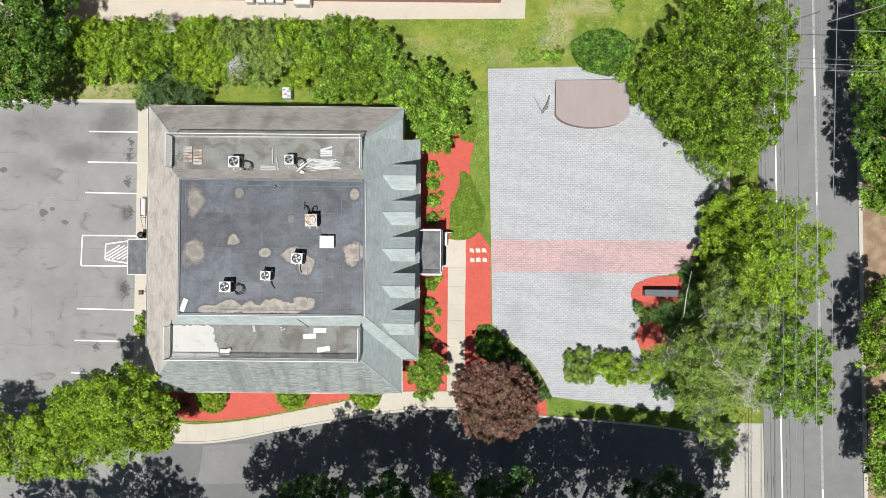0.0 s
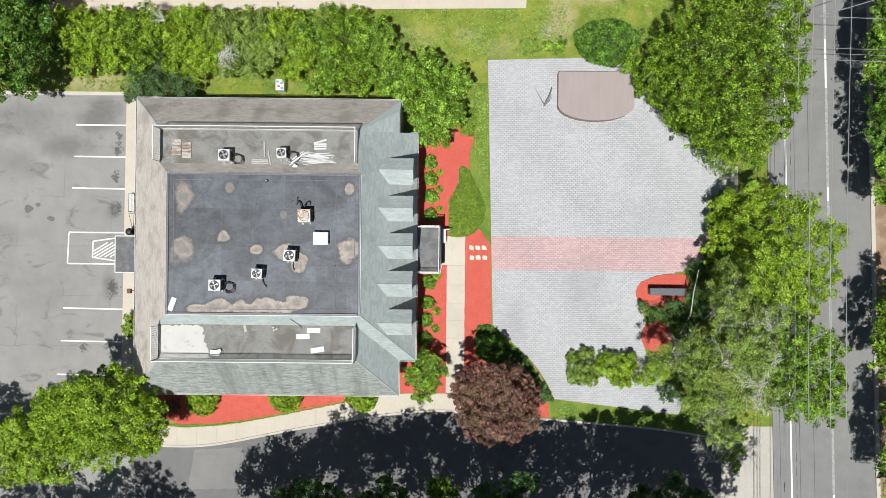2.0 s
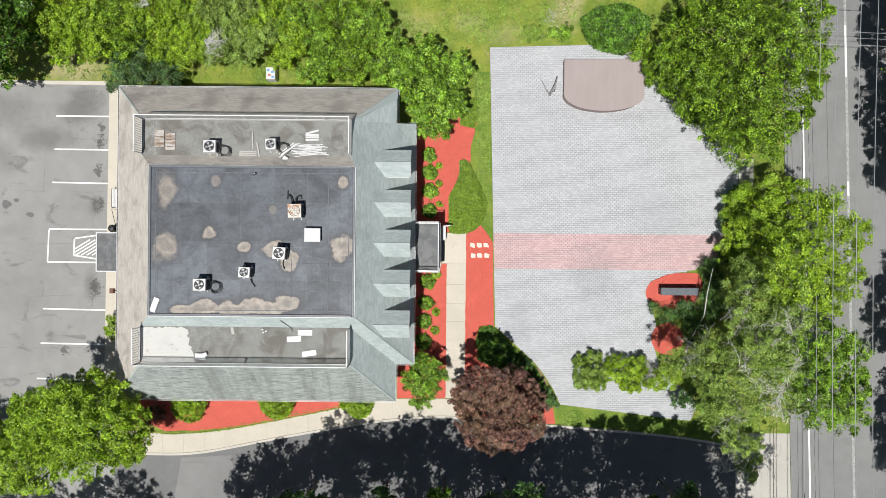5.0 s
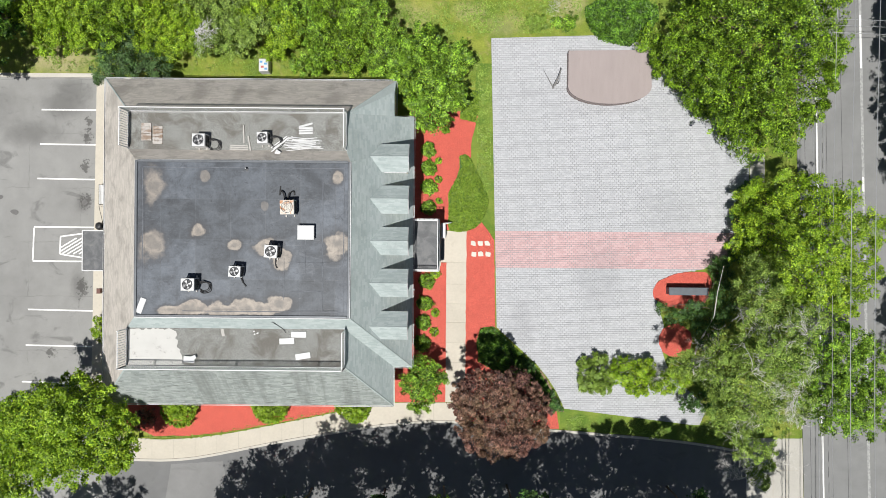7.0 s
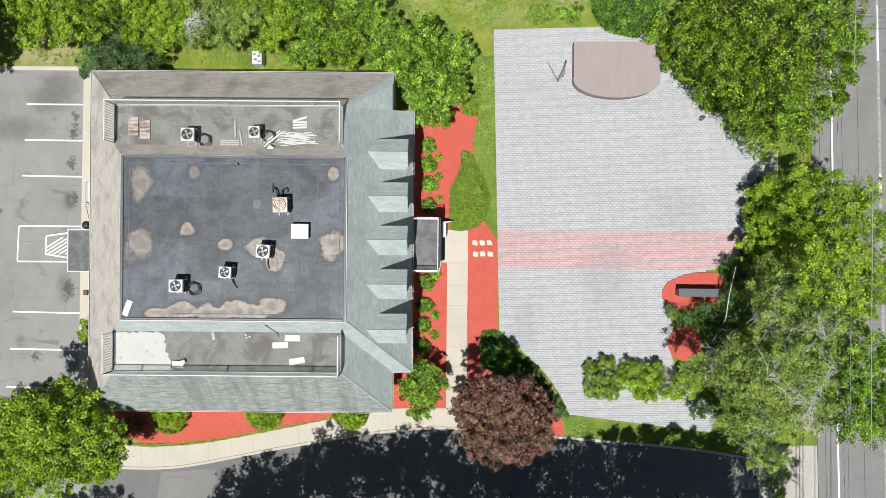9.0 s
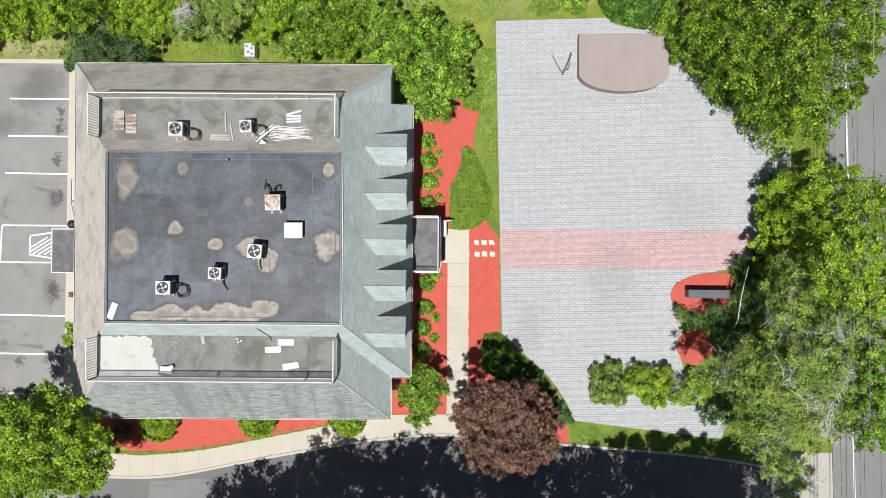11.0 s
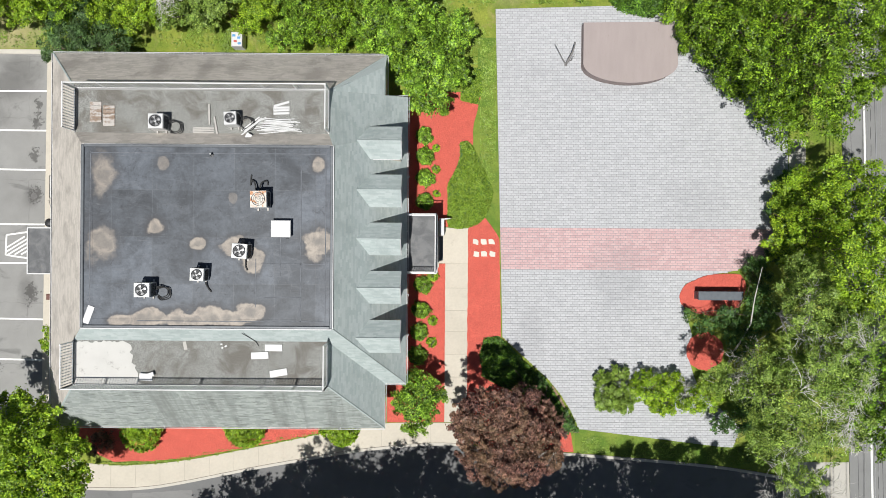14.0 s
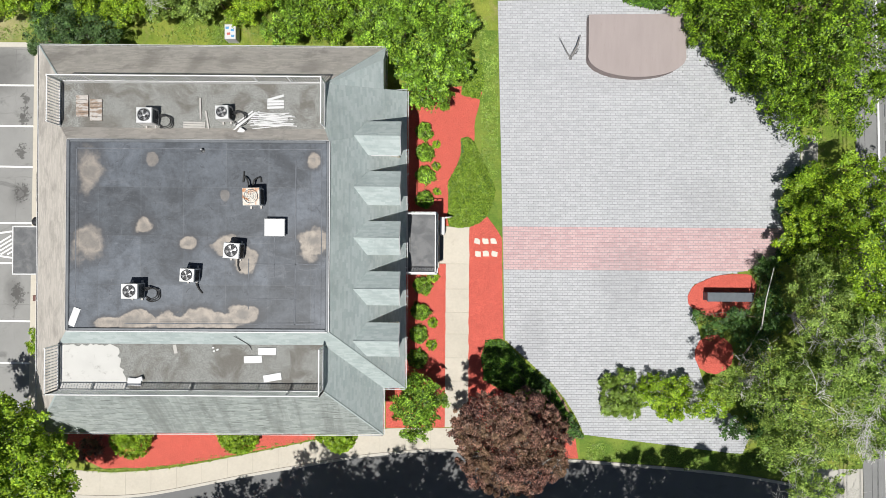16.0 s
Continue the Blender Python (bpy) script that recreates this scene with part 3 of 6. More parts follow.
# planting beds
bed = slab("mulch_bed_front", outline(curve([(-2.6, 10.6), (2.5, 10.5), (2.75, 9.75), (2.36, 8.0), (2.4, 7.0), (2.1, 5.0), (1.6, 2.6), (1.2, 0.97)], 4) + [(-2.6, 0.97)]), 0.0, 0.15, MULCH, "bed of bright red bark mulch beside the building", category="mulch bed")
slab("mulch_bed_path", outline([(-2.6, -1.62), (0.47, -1.62), (0.47, -12.9), (-3.6, -12.95), (-3.6, -10), (-2.6, -9.4)], wobble=0.03), 0.0, 0.15, MULCH, "bed of bright red bark mulch along the path", category="mulch bed")
slab("mulch_bed_lawn", outline([(2.07, 1.15), (3.3, 1.65), (3.8, 1.0), (4.30, 0.2), (4.38, -3), (4.46, -6.9), (4.4, -7.4), (5.0, -10.0), (8.6, -12.4), (9.4, -13.2), (9.7, -15.0), (5.0, -14.8), (2.07, -14.4)], wobble=0.05), 0.0, 0.145, MULCH, "strip of bright red bark mulch between path and paving", category="mulch bed")
slab("mulch_bed_south", outline([(-25.2, -11.5), (-3.7, -11.5), (-3.7, -12.97), (-5.9, -13.25), (-9.4, -13.95), (-13.5, -14.8), (-17.6, -15.55), (-20.7, -15.85), (-23.0, -15.85), (-25.6, -14.8)], wobble=0.06), 0.0, 0.15, MULCH, "bed of bright red bark mulch along the south wall", category="mulch bed")
slab("mulch_island", outline(curve([(17.5, -3.1), (18.8, -2.45), (21.2, -2.2), (21.9, -3.2), (21.0, -5.0), (18.8, -5.1), (17.5, -4.6), (17.15, -3.8), (17.5, -3.1)], 5), 0.3, 0.1), 0.0, 0.17, MULCH, "round-ended bed of red mulch round the sign", category="mulch bed")
slab("mulch_island", outline([(19.0 + 1.35 * math.cos(a), -7.75 + 1.35 * math.sin(a)) for a in np.linspace(0, 2 * math.pi, 14)[:-1]], 0.3, 0.1), 0.0, 0.17, MULCH, "round bed of red mulch under the birch", category="mulch bed")
slab("turf_strip", outline([(9.75, -13.2), (10.6, -13.3), (20.6, -14.3), (24.2, -14.6), (24.6, -16.4), (20.6, -15.95), (15.4, -15.45), (9.8, -15.05)], wobble=0.03), 0.0, 0.1045, TURF, "strip of green turf between paving and kerb", category="lawn")
slab("turf_strip", outline([(4.55, -7.3), (8.35, -10.8), (10.1, -13.6), (9.7, -13.6), (8.5, -12.5), (4.9, -10.2), (3.8, -7.6)], wobble=0.01), 0.0, 0.152, SOIL, "wedge of bare soil under the purple tree", category="lawn")
slab("turf_strip", outline([(2.75, 14.5), (4.4, 14.5), (4.5, 8), (4.6, 0.3), (4.2, 0.25), (3.2, 1.4), (2.4, 3.6), (2.0, 5.6), (2.2, 8.0), (2.6, 10)], wobble=0.03), 0.0, 0.104, TURF, "strip of green turf beside the paving", category="lawn")
tagged(part("bare_edge", band(curve([(8.1, -10.3), (8.75, -11.3), (9.3, -12.4), (9.75, -13.5)], 4), -0.10, 0.08, 0.0, 0.156), SOIL), "thin edge of bare soil along the paving", "soil", kind="structure")

# car park markings
for (xa, ya), (xb, yb) in (((-32.47, 10.48), (-27.55, 10.48)), ((-32.59, 7.69), (-27.68, 7.66)), ((-32.77, 4.90), (-27.81, 4.84)), ((-33.44, -5.73), (-28.01, -5.81)), ((-33.62, -8.63), (-28.14, -8.70)), ((-33.9, -11.6), (-28.3, -11.7))):
    slab("stall_line", [(xa, ya - 0.06), (xb, yb - 0.06), (xb, yb + 0.06), (xa, ya + 0.06)], -0.02, 0.006, PAINT, "white painted parking stall line", category="road marking")
xa, yt, yb = -33.0, 0.97, -1.80
slab("stall_line", [(xa, yt - 0.06), (-28.0, yt - 0.06), (-28.0, yt + 0.06), (xa, yt + 0.06)], -0.02, 0.006, PAINT, "white painted outline of the accessible bay", category="road marking")
slab("stall_line", [(xa - 0.1, yb - 0.06), (-28.0, yb - 0.06), (-28.0, yb + 0.06), (xa - 0.1, yb + 0.06)], -0.02, 0.006, PAINT, "white painted outline of the accessible bay", category="road marking")
slab("stall_line", [(xa - 0.16, yb + 0.06), (xa - 0.04, yb + 0.06), (xa + 0.06, yt - 0.06), (xa - 0.06, yt - 0.06)], -0.02, 0.006, PAINT, "white painted outline of the accessible bay", category="road marking")
for p, q in (((-30.85, 0.2), (-28.0, 0.62)), ((-30.9, -1.22), (-28.0, -1.65)), ((-30.85, 0.2), (-30.9, -1.22))):
    g = band([p, q], -0.06, 0.06, -0.02, 0.008)
    tagged(part("hatch_border", g, PAINT), "white painted border of the hatched zone", "road marking", kind="structure")
for k in range(6):
    x0 = -30.9 + k * 0.46
    ya = -1.20 + max(0, -30.86 - (x0 - 0.75)) * 0.62
    x_end = min(x0 + 1.35, -28.1)
    g = band([(max(x0 - 0.75, -30.86), ya), (x_end, ya + (x_end - max(x0 - 0.75, -30.86)) * 0.62)], -0.055, 0.055, -0.02, 0.007)
    tagged(part("hatch_stripe", g, PAINT), "slanted white stripe of the hatched zone", "road marking", kind="structure")
for x, y, r in ((-36.6, 3.0, 0.42), (-35.8, 3.4, 0.26), (-34.6, 2.2, 0.30), (-28.9, 3.0, 0.3), (-28.7, 3.4, 0.14), (-28.8, -4.3, 0.22), (-28.6, 8.1, 0.15), (-40.3, 6.9, 0.3)):
    slab("oil_stain", outline([(x + r * math.cos(a), y + r * 0.8 * math.sin(a)) for a in np.linspace(0, 6.28, 12)[:-1]], 0.1, 0.16), -0.02, 0.004, OIL, "dark oil stain on the asphalt", category="stain")
# lighter asphalt colour over the western part of the drive
slab("asphalt_patch", outline([(-21.7, -18.2), (-17.5, -17.9), (-16.8, -21.5), (-22.3, -21.7)], 0.4, 0.1), -0.02, 0.003, asphalt("paler_patch", (0.20, 0.198, 0.193), 0.2).m, "paler patch of asphalt in the drive", category="stain")

# ---- the building ----
ZE, ZT, ZD = 4.0, 7.65, 8.65
XW, XE, XE2 = -25.1, -2.06, -3.42
YN, YS, YN2, YS2 = 9.27, -9.34, 11.96, -12.25
DW, DE, DN, DS = -20.5, -6.08, 5.29, -5.22
TW = XW + (DW - XW) * (ZT - ZE) / (ZD - ZE)
TE, TN, TS = -6.5, 8.72, -8.73
TIN = YN + (DN - YN) * (ZT - ZE) / (ZD - ZE)
TIS = YS + (DS - YS) * (ZT - ZE) / (ZD - ZE)

house = thing("office_building", "two-storey office building with green-grey mansard roof and five gabled dormers", "building", (-13.5, 0, 0))


def under(ob, parent):
    """Parents an object that was built in world space."""
    ob.parent = parent
    ob.matrix_parent_inverse = Matrix.Translation(-parent.location)
    return ob


def hpart(name, geo, material, label="", parent=None, **kw):
    ob = part(name, geo, material, None, label, **kw)
    ob.parent = parent or house
    if parent is None:
        ob.matrix_parent_inverse = Matrix.Translation(-house.location)
    return ob


# walls with window openings
def wall_run(a, b, z0, z1, inward, windows):
    """A wall from a to b with real openings; windows: (centre, width, sill, head) along the run."""
    a, b = Vector(a), Vector(b)
    d = (b - a)
    length = d.length
    d.normalize()
    nrm = Vector((-d.y, d.x)) * inward
    g = Geo()

    def piece(s0, s1, h0, h1):
        if s1 - s0 > 0.01 and h1 - h0 > 0.01:
            p = [a + d * s0, a + d * s1, a + d * s1 + nrm * 0.3, a + d * s0 + nrm * 0.3]
            g.prism([(q.x, q.y) for q in p], h0, h1)

    s = 0.0
    for c, w, sill, head in windows:
        piece(s, c - w / 2, z0, z1)
        piece(c - w / 2, c + w / 2, z0, sill)
        piece(c - w / 2, c + w / 2, head, z1)
        s = c + w / 2
    piece(s, length, z0, z1)
    ob = hpart("wall", g, CREAM)
    for c, w, sill, head in windows:
        p0, p1 = a + d * (c - w / 2), a + d * (c + w / 2)
        i0, i1 = nrm * 0.10, nrm * 0.16
        fr = Geo()
        for u0, u1, h0, h1 in ((0, 0.07, sill, head), (w - 0.07, w, sill, head), (0.07, w - 0.07, sill, sill + 0.07), (0.07, w - 0.07, head - 0.07, head), (0.07, w - 0.07, (sill + head) / 2 - 0.03, (sill + head) / 2 + 0.03)):
            q = [p0 + d * u0 + i0, p0 + d * u1 + i0, p0 + d * u1 + i1, p0 + d * u0 + i1]
            fr.prism([(k.x, k.y) for k in q], h0, h1)
        win = hpart("window", fr, WHITE)
        pane = Geo()
        q = [p0 + nrm * 0.13, p1 + nrm * 0.13, p1 + nrm * 0.14, p0 + nrm * 0.14]
        pane.prism([(k.x, k.y) for k in q], sill + 0.04, head - 0.04)
        hpart("pane", pane, GLASS, parent=win)


E1, W1, N1, S1 = XE - 0.55, XW + 0.55, YN2 - 0.55, YS2 + 0.55
wins = lambda n, span: [(span * (k + 0.5) / n, 1.2, 1.0, 2.6) for k in range(n)]  # noqa: E731
wall_run((E1, YN - 0.5), (E1, YS + 0.5), 0.0, ZE, -1, wins(5, YN - YS - 1.0))
wall_run((W1, N1), (W1, S1), 0.0, ZE, 1, wins(6, N1 - S1))
wall_run((W1, N1), (XE2 - 0.55, N1), 0.0, ZE, -1, wins(6, XE2 - 0.55 - W1))
wall_run((W1, S1), (XE2 - 0.55, S1), 0.0, ZE, 1, wins(6, XE2 - 0.55 - W1))
wall_run((XE2 - 0.55, N1), (XE2 - 0.55, YN - 0.8), 0.0, ZE, -1, [])
wall_run((XE2 - 0.55, S1), (XE2 - 0.55, YS + 0.8), 0.0, ZE, 1, [])

# the north end of the east slope winds down from the deck to the terrace
YJ = 6.9
_v = (XE - XE2) / (XE - TE)
NOTCH = (XE2, YN + (TN - YN) * _v, ZE + (ZT - ZE) * _v)
hpart("notch_wall", Geo().add([(XE, YN, ZE - 0.05), NOTCH, (XE2, YN2, ZE - 0.05), (XE2, NOTCH[1], ZE - 0.05)], [(0, 1, 3), (3, 1, 2)]), CREAM)
# roof planes: outline in space, courses of shingles laid on it
PLANES = {
    "east": ([(XE, YS, ZE), (XE, YJ, ZE), (DE, DN, ZD), (DE, DS, ZD)], GREEN_SH),
    "south_facet": ([(-14.0, YS, ZE), (XE, YS, ZE), (DE, DS, ZD), (DW, DS, ZD), (TW, TIS, ZT)], GREEN_SH),
    "north_facet": ([(TE, TIN, ZT), (TW, TIN, ZT), (DW, DN, ZD), (DE, DN, ZD)], BROWN_SH),
    "north_east_rim": ([(TE, TIN, ZT), (TE, TN, ZT), (DE, DN, ZD)], GREEN_SH),
    "south_end": ([(XW, YS2, ZE), (XE2, YS2, ZE), (TE, TS, ZT), (TW, TS, ZT)], SOUTH_SH),
    "south_end_east": ([(XE2, YS2, ZE), (XE2, YS + 1.2, ZE), (TE, TIS + 0.1, ZT), (TE, TS, ZT)], GREEN_SH),
    "north_end": ([(XE2, YN2, ZE), (XW, YN2, ZE), (TW, TN, ZT), (TE, TN, ZT)], BROWN_SH),
    "north_end_east": ([NOTCH, (XE2, YN2, ZE), (TE, TN, ZT)], GREEN_SH),
    "west": ([(XW, YN2, ZE), (XW, YS2, ZE), (TW, TS, ZT), (TW, TIS, ZT), (DW, DS, ZD), (DW, DN, ZD), (TW, TIN, ZT), (TW, TN, ZT)], BROWN_SH),
}
SLOPES = {}
for key, (poly, mat) in PLANES.items():
    SLOPES[key] = hpart("roof_slope", Geo().add(poly, [tuple(range(len(poly)))]), mat, "brown weathered shingle slope" if mat is BROWN_SH else "grey-green shingle slope")


def span_at(poly, z):
    """Least and greatest point of a planar outline at height z."""
    hits = []
    for i in range(len(poly)):
        a, b = Vector(poly[i]), Vector(poly[(i + 1) % len(poly)])
        if (a.z - z) * (b.z - z) < 0:
            hits.append(a.lerp(b, (z - a.z) / (b.z - a.z)))
    return hits


SINGLE_SHINGLES = []


def courses(key, poly, material, rise=0.105, seed=1):
    """Shingle tabs, course by course, as thin wedges proud of the slope."""
    rnd = random.Random(seed)
    zs = [p[2] for p in poly]
    g = Geo()
    z = min(zs) + 0.004
    a, b, c = (Vector(p) for p in poly[:3])
    nrm = (b - a).cross(c - a).normalized()
    if nrm.z < 0:
        nrm = -nrm
    while z < max(zs) - 0.02:
        z1 = min(z + rise, max(zs) - 0.002)
        lo, hi = span_at(poly, z + 0.001), span_at(poly, z1 - 0.001)
        if len(lo) >= 2 and len(hi) >= 2:
            ax = 0 if abs(nrm.y) > abs(nrm.x) else 1
            lo.sort(key=lambda p: p[ax])
            hi.sort(key=lambda p: p[ax])
            s0, s1 = max(lo[0][ax], hi[0][ax]), min(lo[-1][ax], hi[-1][ax])
            L0, H0 = lo[0], hi[0]
            s = s0
            while s < s1 - 0.02:
                w = min(rnd.uniform(0.18, 0.60), s1 - s)
                th = rnd.uniform(0.006, 0.013)
                pts = []
                for at, base, lift in ((s + 0.002, L0, th), (s + w - 0.002, L0, th), (s + w - 0.002, H0, 0.004), (s + 0.002, H0, 0.004)):
                    p = Vector(base)
                    p[ax] = at
                    pts.append((p, lift))
                vs = [tuple(p + nrm * l) for p, l in pts] + [tuple(p - nrm * 0.004) for p, l in pts[:2]]
                fs = [(0, 1, 2, 3), (4, 5, 1, 0)]
                if key == "east" and 0.4 < (s + w / 2) - 0.0 < 5.9 and z > 6.4 and len(SINGLE_SHINGLES) < 290:
                    SINGLE_SHINGLES.append(Geo().add(vs, fs))
                else:
                    g.add(vs, fs)
                s += w
        z = z1
    me = bpy.data.meshes.new("shingles")
    me.from_pydata(g.v, [], g.f)
    ob = hpart("shingles", me, material, "", SLOPES[key])
    return tagged(ob, "", "", "", "stuff")



def winding(a, b, c, d, rows, seed):
    """Courses on a wound surface between the eave a-b and the rim d-c."""
    rnd = random.Random(seed)
    a, b, c, d = Vector(a), Vector(b), Vector(c), Vector(d)
    at = lambda u, v: a.lerp(b, u).lerp(d.lerp(c, u), v)  # noqa: E731
    base, tabs = Geo(), Geo()
    for k in range(10):
        u0, u1 = k / 10, (k + 1) / 10
        for m in range(6):
            v0, v1 = m / 6, (m + 1) / 6
            base.add([tuple(at(u0, v0)), tuple(at(u1, v0)), tuple(at(u1, v1)), tuple(at(u0, v1))], [(0, 1, 2, 3)])
    for r in range(rows):
        v0, v1 = r / rows, (r + 1) / rows
        length = (at(1, v0) - at(0, v0)).length
        u = 0.0
        while u < 0.995:
            u1 = min(1.0, u + rnd.uniform(0.18, 0.6) / length)
            n = (at(u1, v0) - at(u, v0)).cross(at(u, v1) - at(u, v0)).normalized()
            th = rnd.uniform(0.010, 0.017)
            p = [at(u + 0.001, v0) + n * th, at(u1 - 0.001, v0) + n * th, at(u1 - 0.001, v1) + n * 0.008, at(u + 0.001, v1) + n * 0.008, at(u + 0.001, v0), at(u1 - 0.001, v0)]
            tabs.add([tuple(q) for q in p], [(0, 1, 2, 3), (4, 5, 1, 0)])
            u = u1
    ob = hpart("roof_slope", base, GREEN_SH, "grey-green shingle slope")
    tagged(hpart("shingles", tabs, GREEN_SH, "", ob), "", "", "", "stuff")


winding((XE, YJ, ZE), (XE, YN, ZE), (TE, TN, ZT), (DE, DN, ZD), 40, 41)
for i, (key, (poly, mat)) in enumerate(PLANES.items()):
    courses(key, poly, mat, seed=i + 3)

# hip caps
for a, b in (((XE, YS, ZE), (DE, DS, ZD)), ((XW, YS2, ZE), (TW, TS, ZT)), ((XW, YN2, ZE), (TW, TN, ZT)), ((XE2, YS2, ZE), (TE, TS, ZT)), ((XE2, YN2, ZE), (TE, TN, ZT))):
    a, b = Vector(a), Vector(b)
    n = 26
    step = (b - a) * (1.15 / n)
    cap = Geo().tube([(0, 0, -0.028), step - Vector((0, 0, 0.033))], [0.065, 0.05], 5).mesh("hip_cap")
    cap.materials.append(GREEN_SH)
    for k in range(n):
        ob = hpart("hip_cap", cap, None)
        ob.location += a.lerp(b, k / n)

# eaves: soffit, fascia and gutter
EAVES = [(XW, YS2), (XE2, YS2), (XE2, YS), (XE, YS), (XE, YN), (XE2, YN), (XE2, YN2), (XW, YN2)]
hpart("soffit", Geo().prism([(x, y) for x, y in EAVES], ZE - 0.16, ZE - 0.05), WHITE)
for i, p in enumerate(EAVES):
    q = EAVES[(i + 1) % len(EAVES)]
    hpart("fascia", band([p, q], -0.015, 0.025, ZE - 0.20, ZE + 0.012), WHITE, "white fascia board")
    gt = hpart("gutter", band([p, q], -0.10, -0.075, ZE - 0.11, ZE + 0.015), WHITE, "white metal gutter")
    d = Vector(q) - Vector(p)
    n = max(2, int(d.length / 1.1))
    if i in (1, 2, 4, 5):
        n = 2
    nrm = Vector((-d.y, d.x)).normalized()
    for k in range(n):
        c = Vector(p) + d * (k + 0.5) / n
        hpart("gutter_strap", Geo().tube([(c.x - nrm.x * 0.10, c.y - nrm.y * 0.10, ZE + 0.02), (c.x + nrm.x * 0.06, c.y + nrm.y * 0.06, ZE + 0.05)], 0.018, 5), WHITE, parent=gt)

# deck, terraces and their flashings
hpart("roof_deck", Geo().block(DW + 0.02, DE - 0.02, DS + 0.02, DN - 0.02, ZD - 0.5, ZD - 0.05, 0.01), MEMBRANE, "dark grey roof membrane with tan puddle stains")
for x0, x1, y0, y1 in ((DW - 0.03, DW + 0.13, DS, DN), (DE - 0.13, DE + 0.03, DS, DN), (DW + 0.13, DE - 0.13, DN - 0.13, DN + 0.03), (DW + 0.13, DE - 0.13, DS - 0.03, DS + 0.13)):
    hpart("deck_edge", Geo().block(x0, x1, y0, y1, ZD - 0.2, ZD + 0.035, 0.03), plain("deck_edge_flashing", (0.13, 0.14, 0.15), 0.5, 0.2, 0.25, 3), "raised membrane edge")
for x0, x1, y0, y1 in ((DW - 0.045, DW - 0.03, DS, DN), (DE + 0.03, DE + 0.075, DS, DN), (DW, DE, DN + 0.03, DN + 0.045), (DW, DE, DS - 0.085, DS - 0.03)):
    hpart("deck_trim", Geo().block(x0, x1, y0, y1, ZD - 0.05, ZD + 0.042, 0.004), WHITE, "thin white edge trim")
for x0, x1, y0, y1 in ((DW + 0.15, DW + 0.62, DS + 0.15, DN - 0.15), (DE - 0.75, DE - 0.15, DS + 0.15, DN - 0.15), (DW + 0.64, DE - 0.77, DN - 0.62, DN - 0.15), (DW + 0.64, DE - 0.77, DS + 0.15, DS + 0.5)):
    hpart("membrane_strip", Geo().block(x0, x1, y0, y1, ZD - 0.07, ZD - 0.043, 0.006), MEMBRANE)
hpart("terrace_north", Geo().block(TW, TE, TIN - 0.12, TN, ZT - 0.4, ZT, 0.005), GRAVEL, "gravelled roof terrace")
hpart("terrace_south", Geo().block(TW, TE, TS, TIS + 0.12, ZT - 0.4, ZT, 0.005), GRAVEL, "gravelled roof terrace with white coating")
rag = random.Random(3)
ragged = [(-21.42, -6.25)] + [(-21.3 + 0.16 * k, -6.2 + rag.uniform(-0.07, 0.09)) for k in range(18)] + [(-18.15 + 0.55 * (k / 15) ** 1.3 + rag.uniform(-0.12, 0.14), -6.35 - 0.155 * k) for k in range(16)] + [(-21.42, -8.68)]
hpart("roof_coating", Geo().prism(ragged, ZT - 0.01, ZT + 0.012), COATING, "patch of white roof coating with a ragged edge")
SEAM = plain("membrane_lap_seam", (0.118, 0.127, 0.142), 0.7, 0, 0.5, 3)
for x0, x1, y0, y1 in ((DE - 0.42, DE - 0.37, DS + 0.3, DN - 0.35), (DE - 1.85, DE - 1.79, DS + 0.35, DN - 1.1), (DW + 0.45, DW + 0.50, DS + 0.4, DN - 0.4), (DW + 0.45, DE - 0.4, DN - 0.50, DN - 0.44), (DW + 3.2, DE - 0.4, DS + 0.36, DS + 0.41), (DE - 4.3, DE - 1.8, DS + 1.75, DS + 1.79), (DE - 4.1, DE - 0.4, DS + 3.68, DS + 3.72), (DE - 3.0, DE - 2.96, DS + 3.0, DS + 5.2), (DE - 4.42, DE - 4.38, DS + 1.2, DS + 4.0)):
    hpart("membrane_seam", Geo().block(x0, x1, y0, y1, ZD - 0.07, ZD - 0.034, 0.003), SEAM, "pale lap seam in the membrane")
CURB = plain("terrace_curb_metal", (0.30, 0.30, 0.29), 0.6, 0.2, 0.2)
for y in (TN, TS):
    hpart("terrace_curb", Geo().block(TW - 0.05, TE + 0.05, y - 0.05, y + 0.05, ZT - 0.3, ZT + 0.06, 0.02), CURB, "grey metal terrace curb")
for y0, y1 in ((TIN, TN), (TS, TIS)):
    hpart("terrace_curb", Geo().block(TE - 0.02, TE + 0.05, y0, y1, ZT - 0.3, ZT + 0.10, 0.02), WHITE, "white terrace curb")
    hpart("terrace_curb", Geo().block(TW - 0.05, TW + 0.02, y0, y1, ZT - 0.3, ZT + 0.05, 0.02), CURB, "grey metal terrace curb")

bal_mesh = Geo().tube([(0, 0, -0.18), (0, 0, 0.98)], 0.027, 4).mesh("baluster")
RAIL_WHITE = plain("railing_white_enamel", (0.82, 0.82, 0.81), 0.45, 0, 0.05)
bal_mesh.materials.append(RAIL_WHITE)


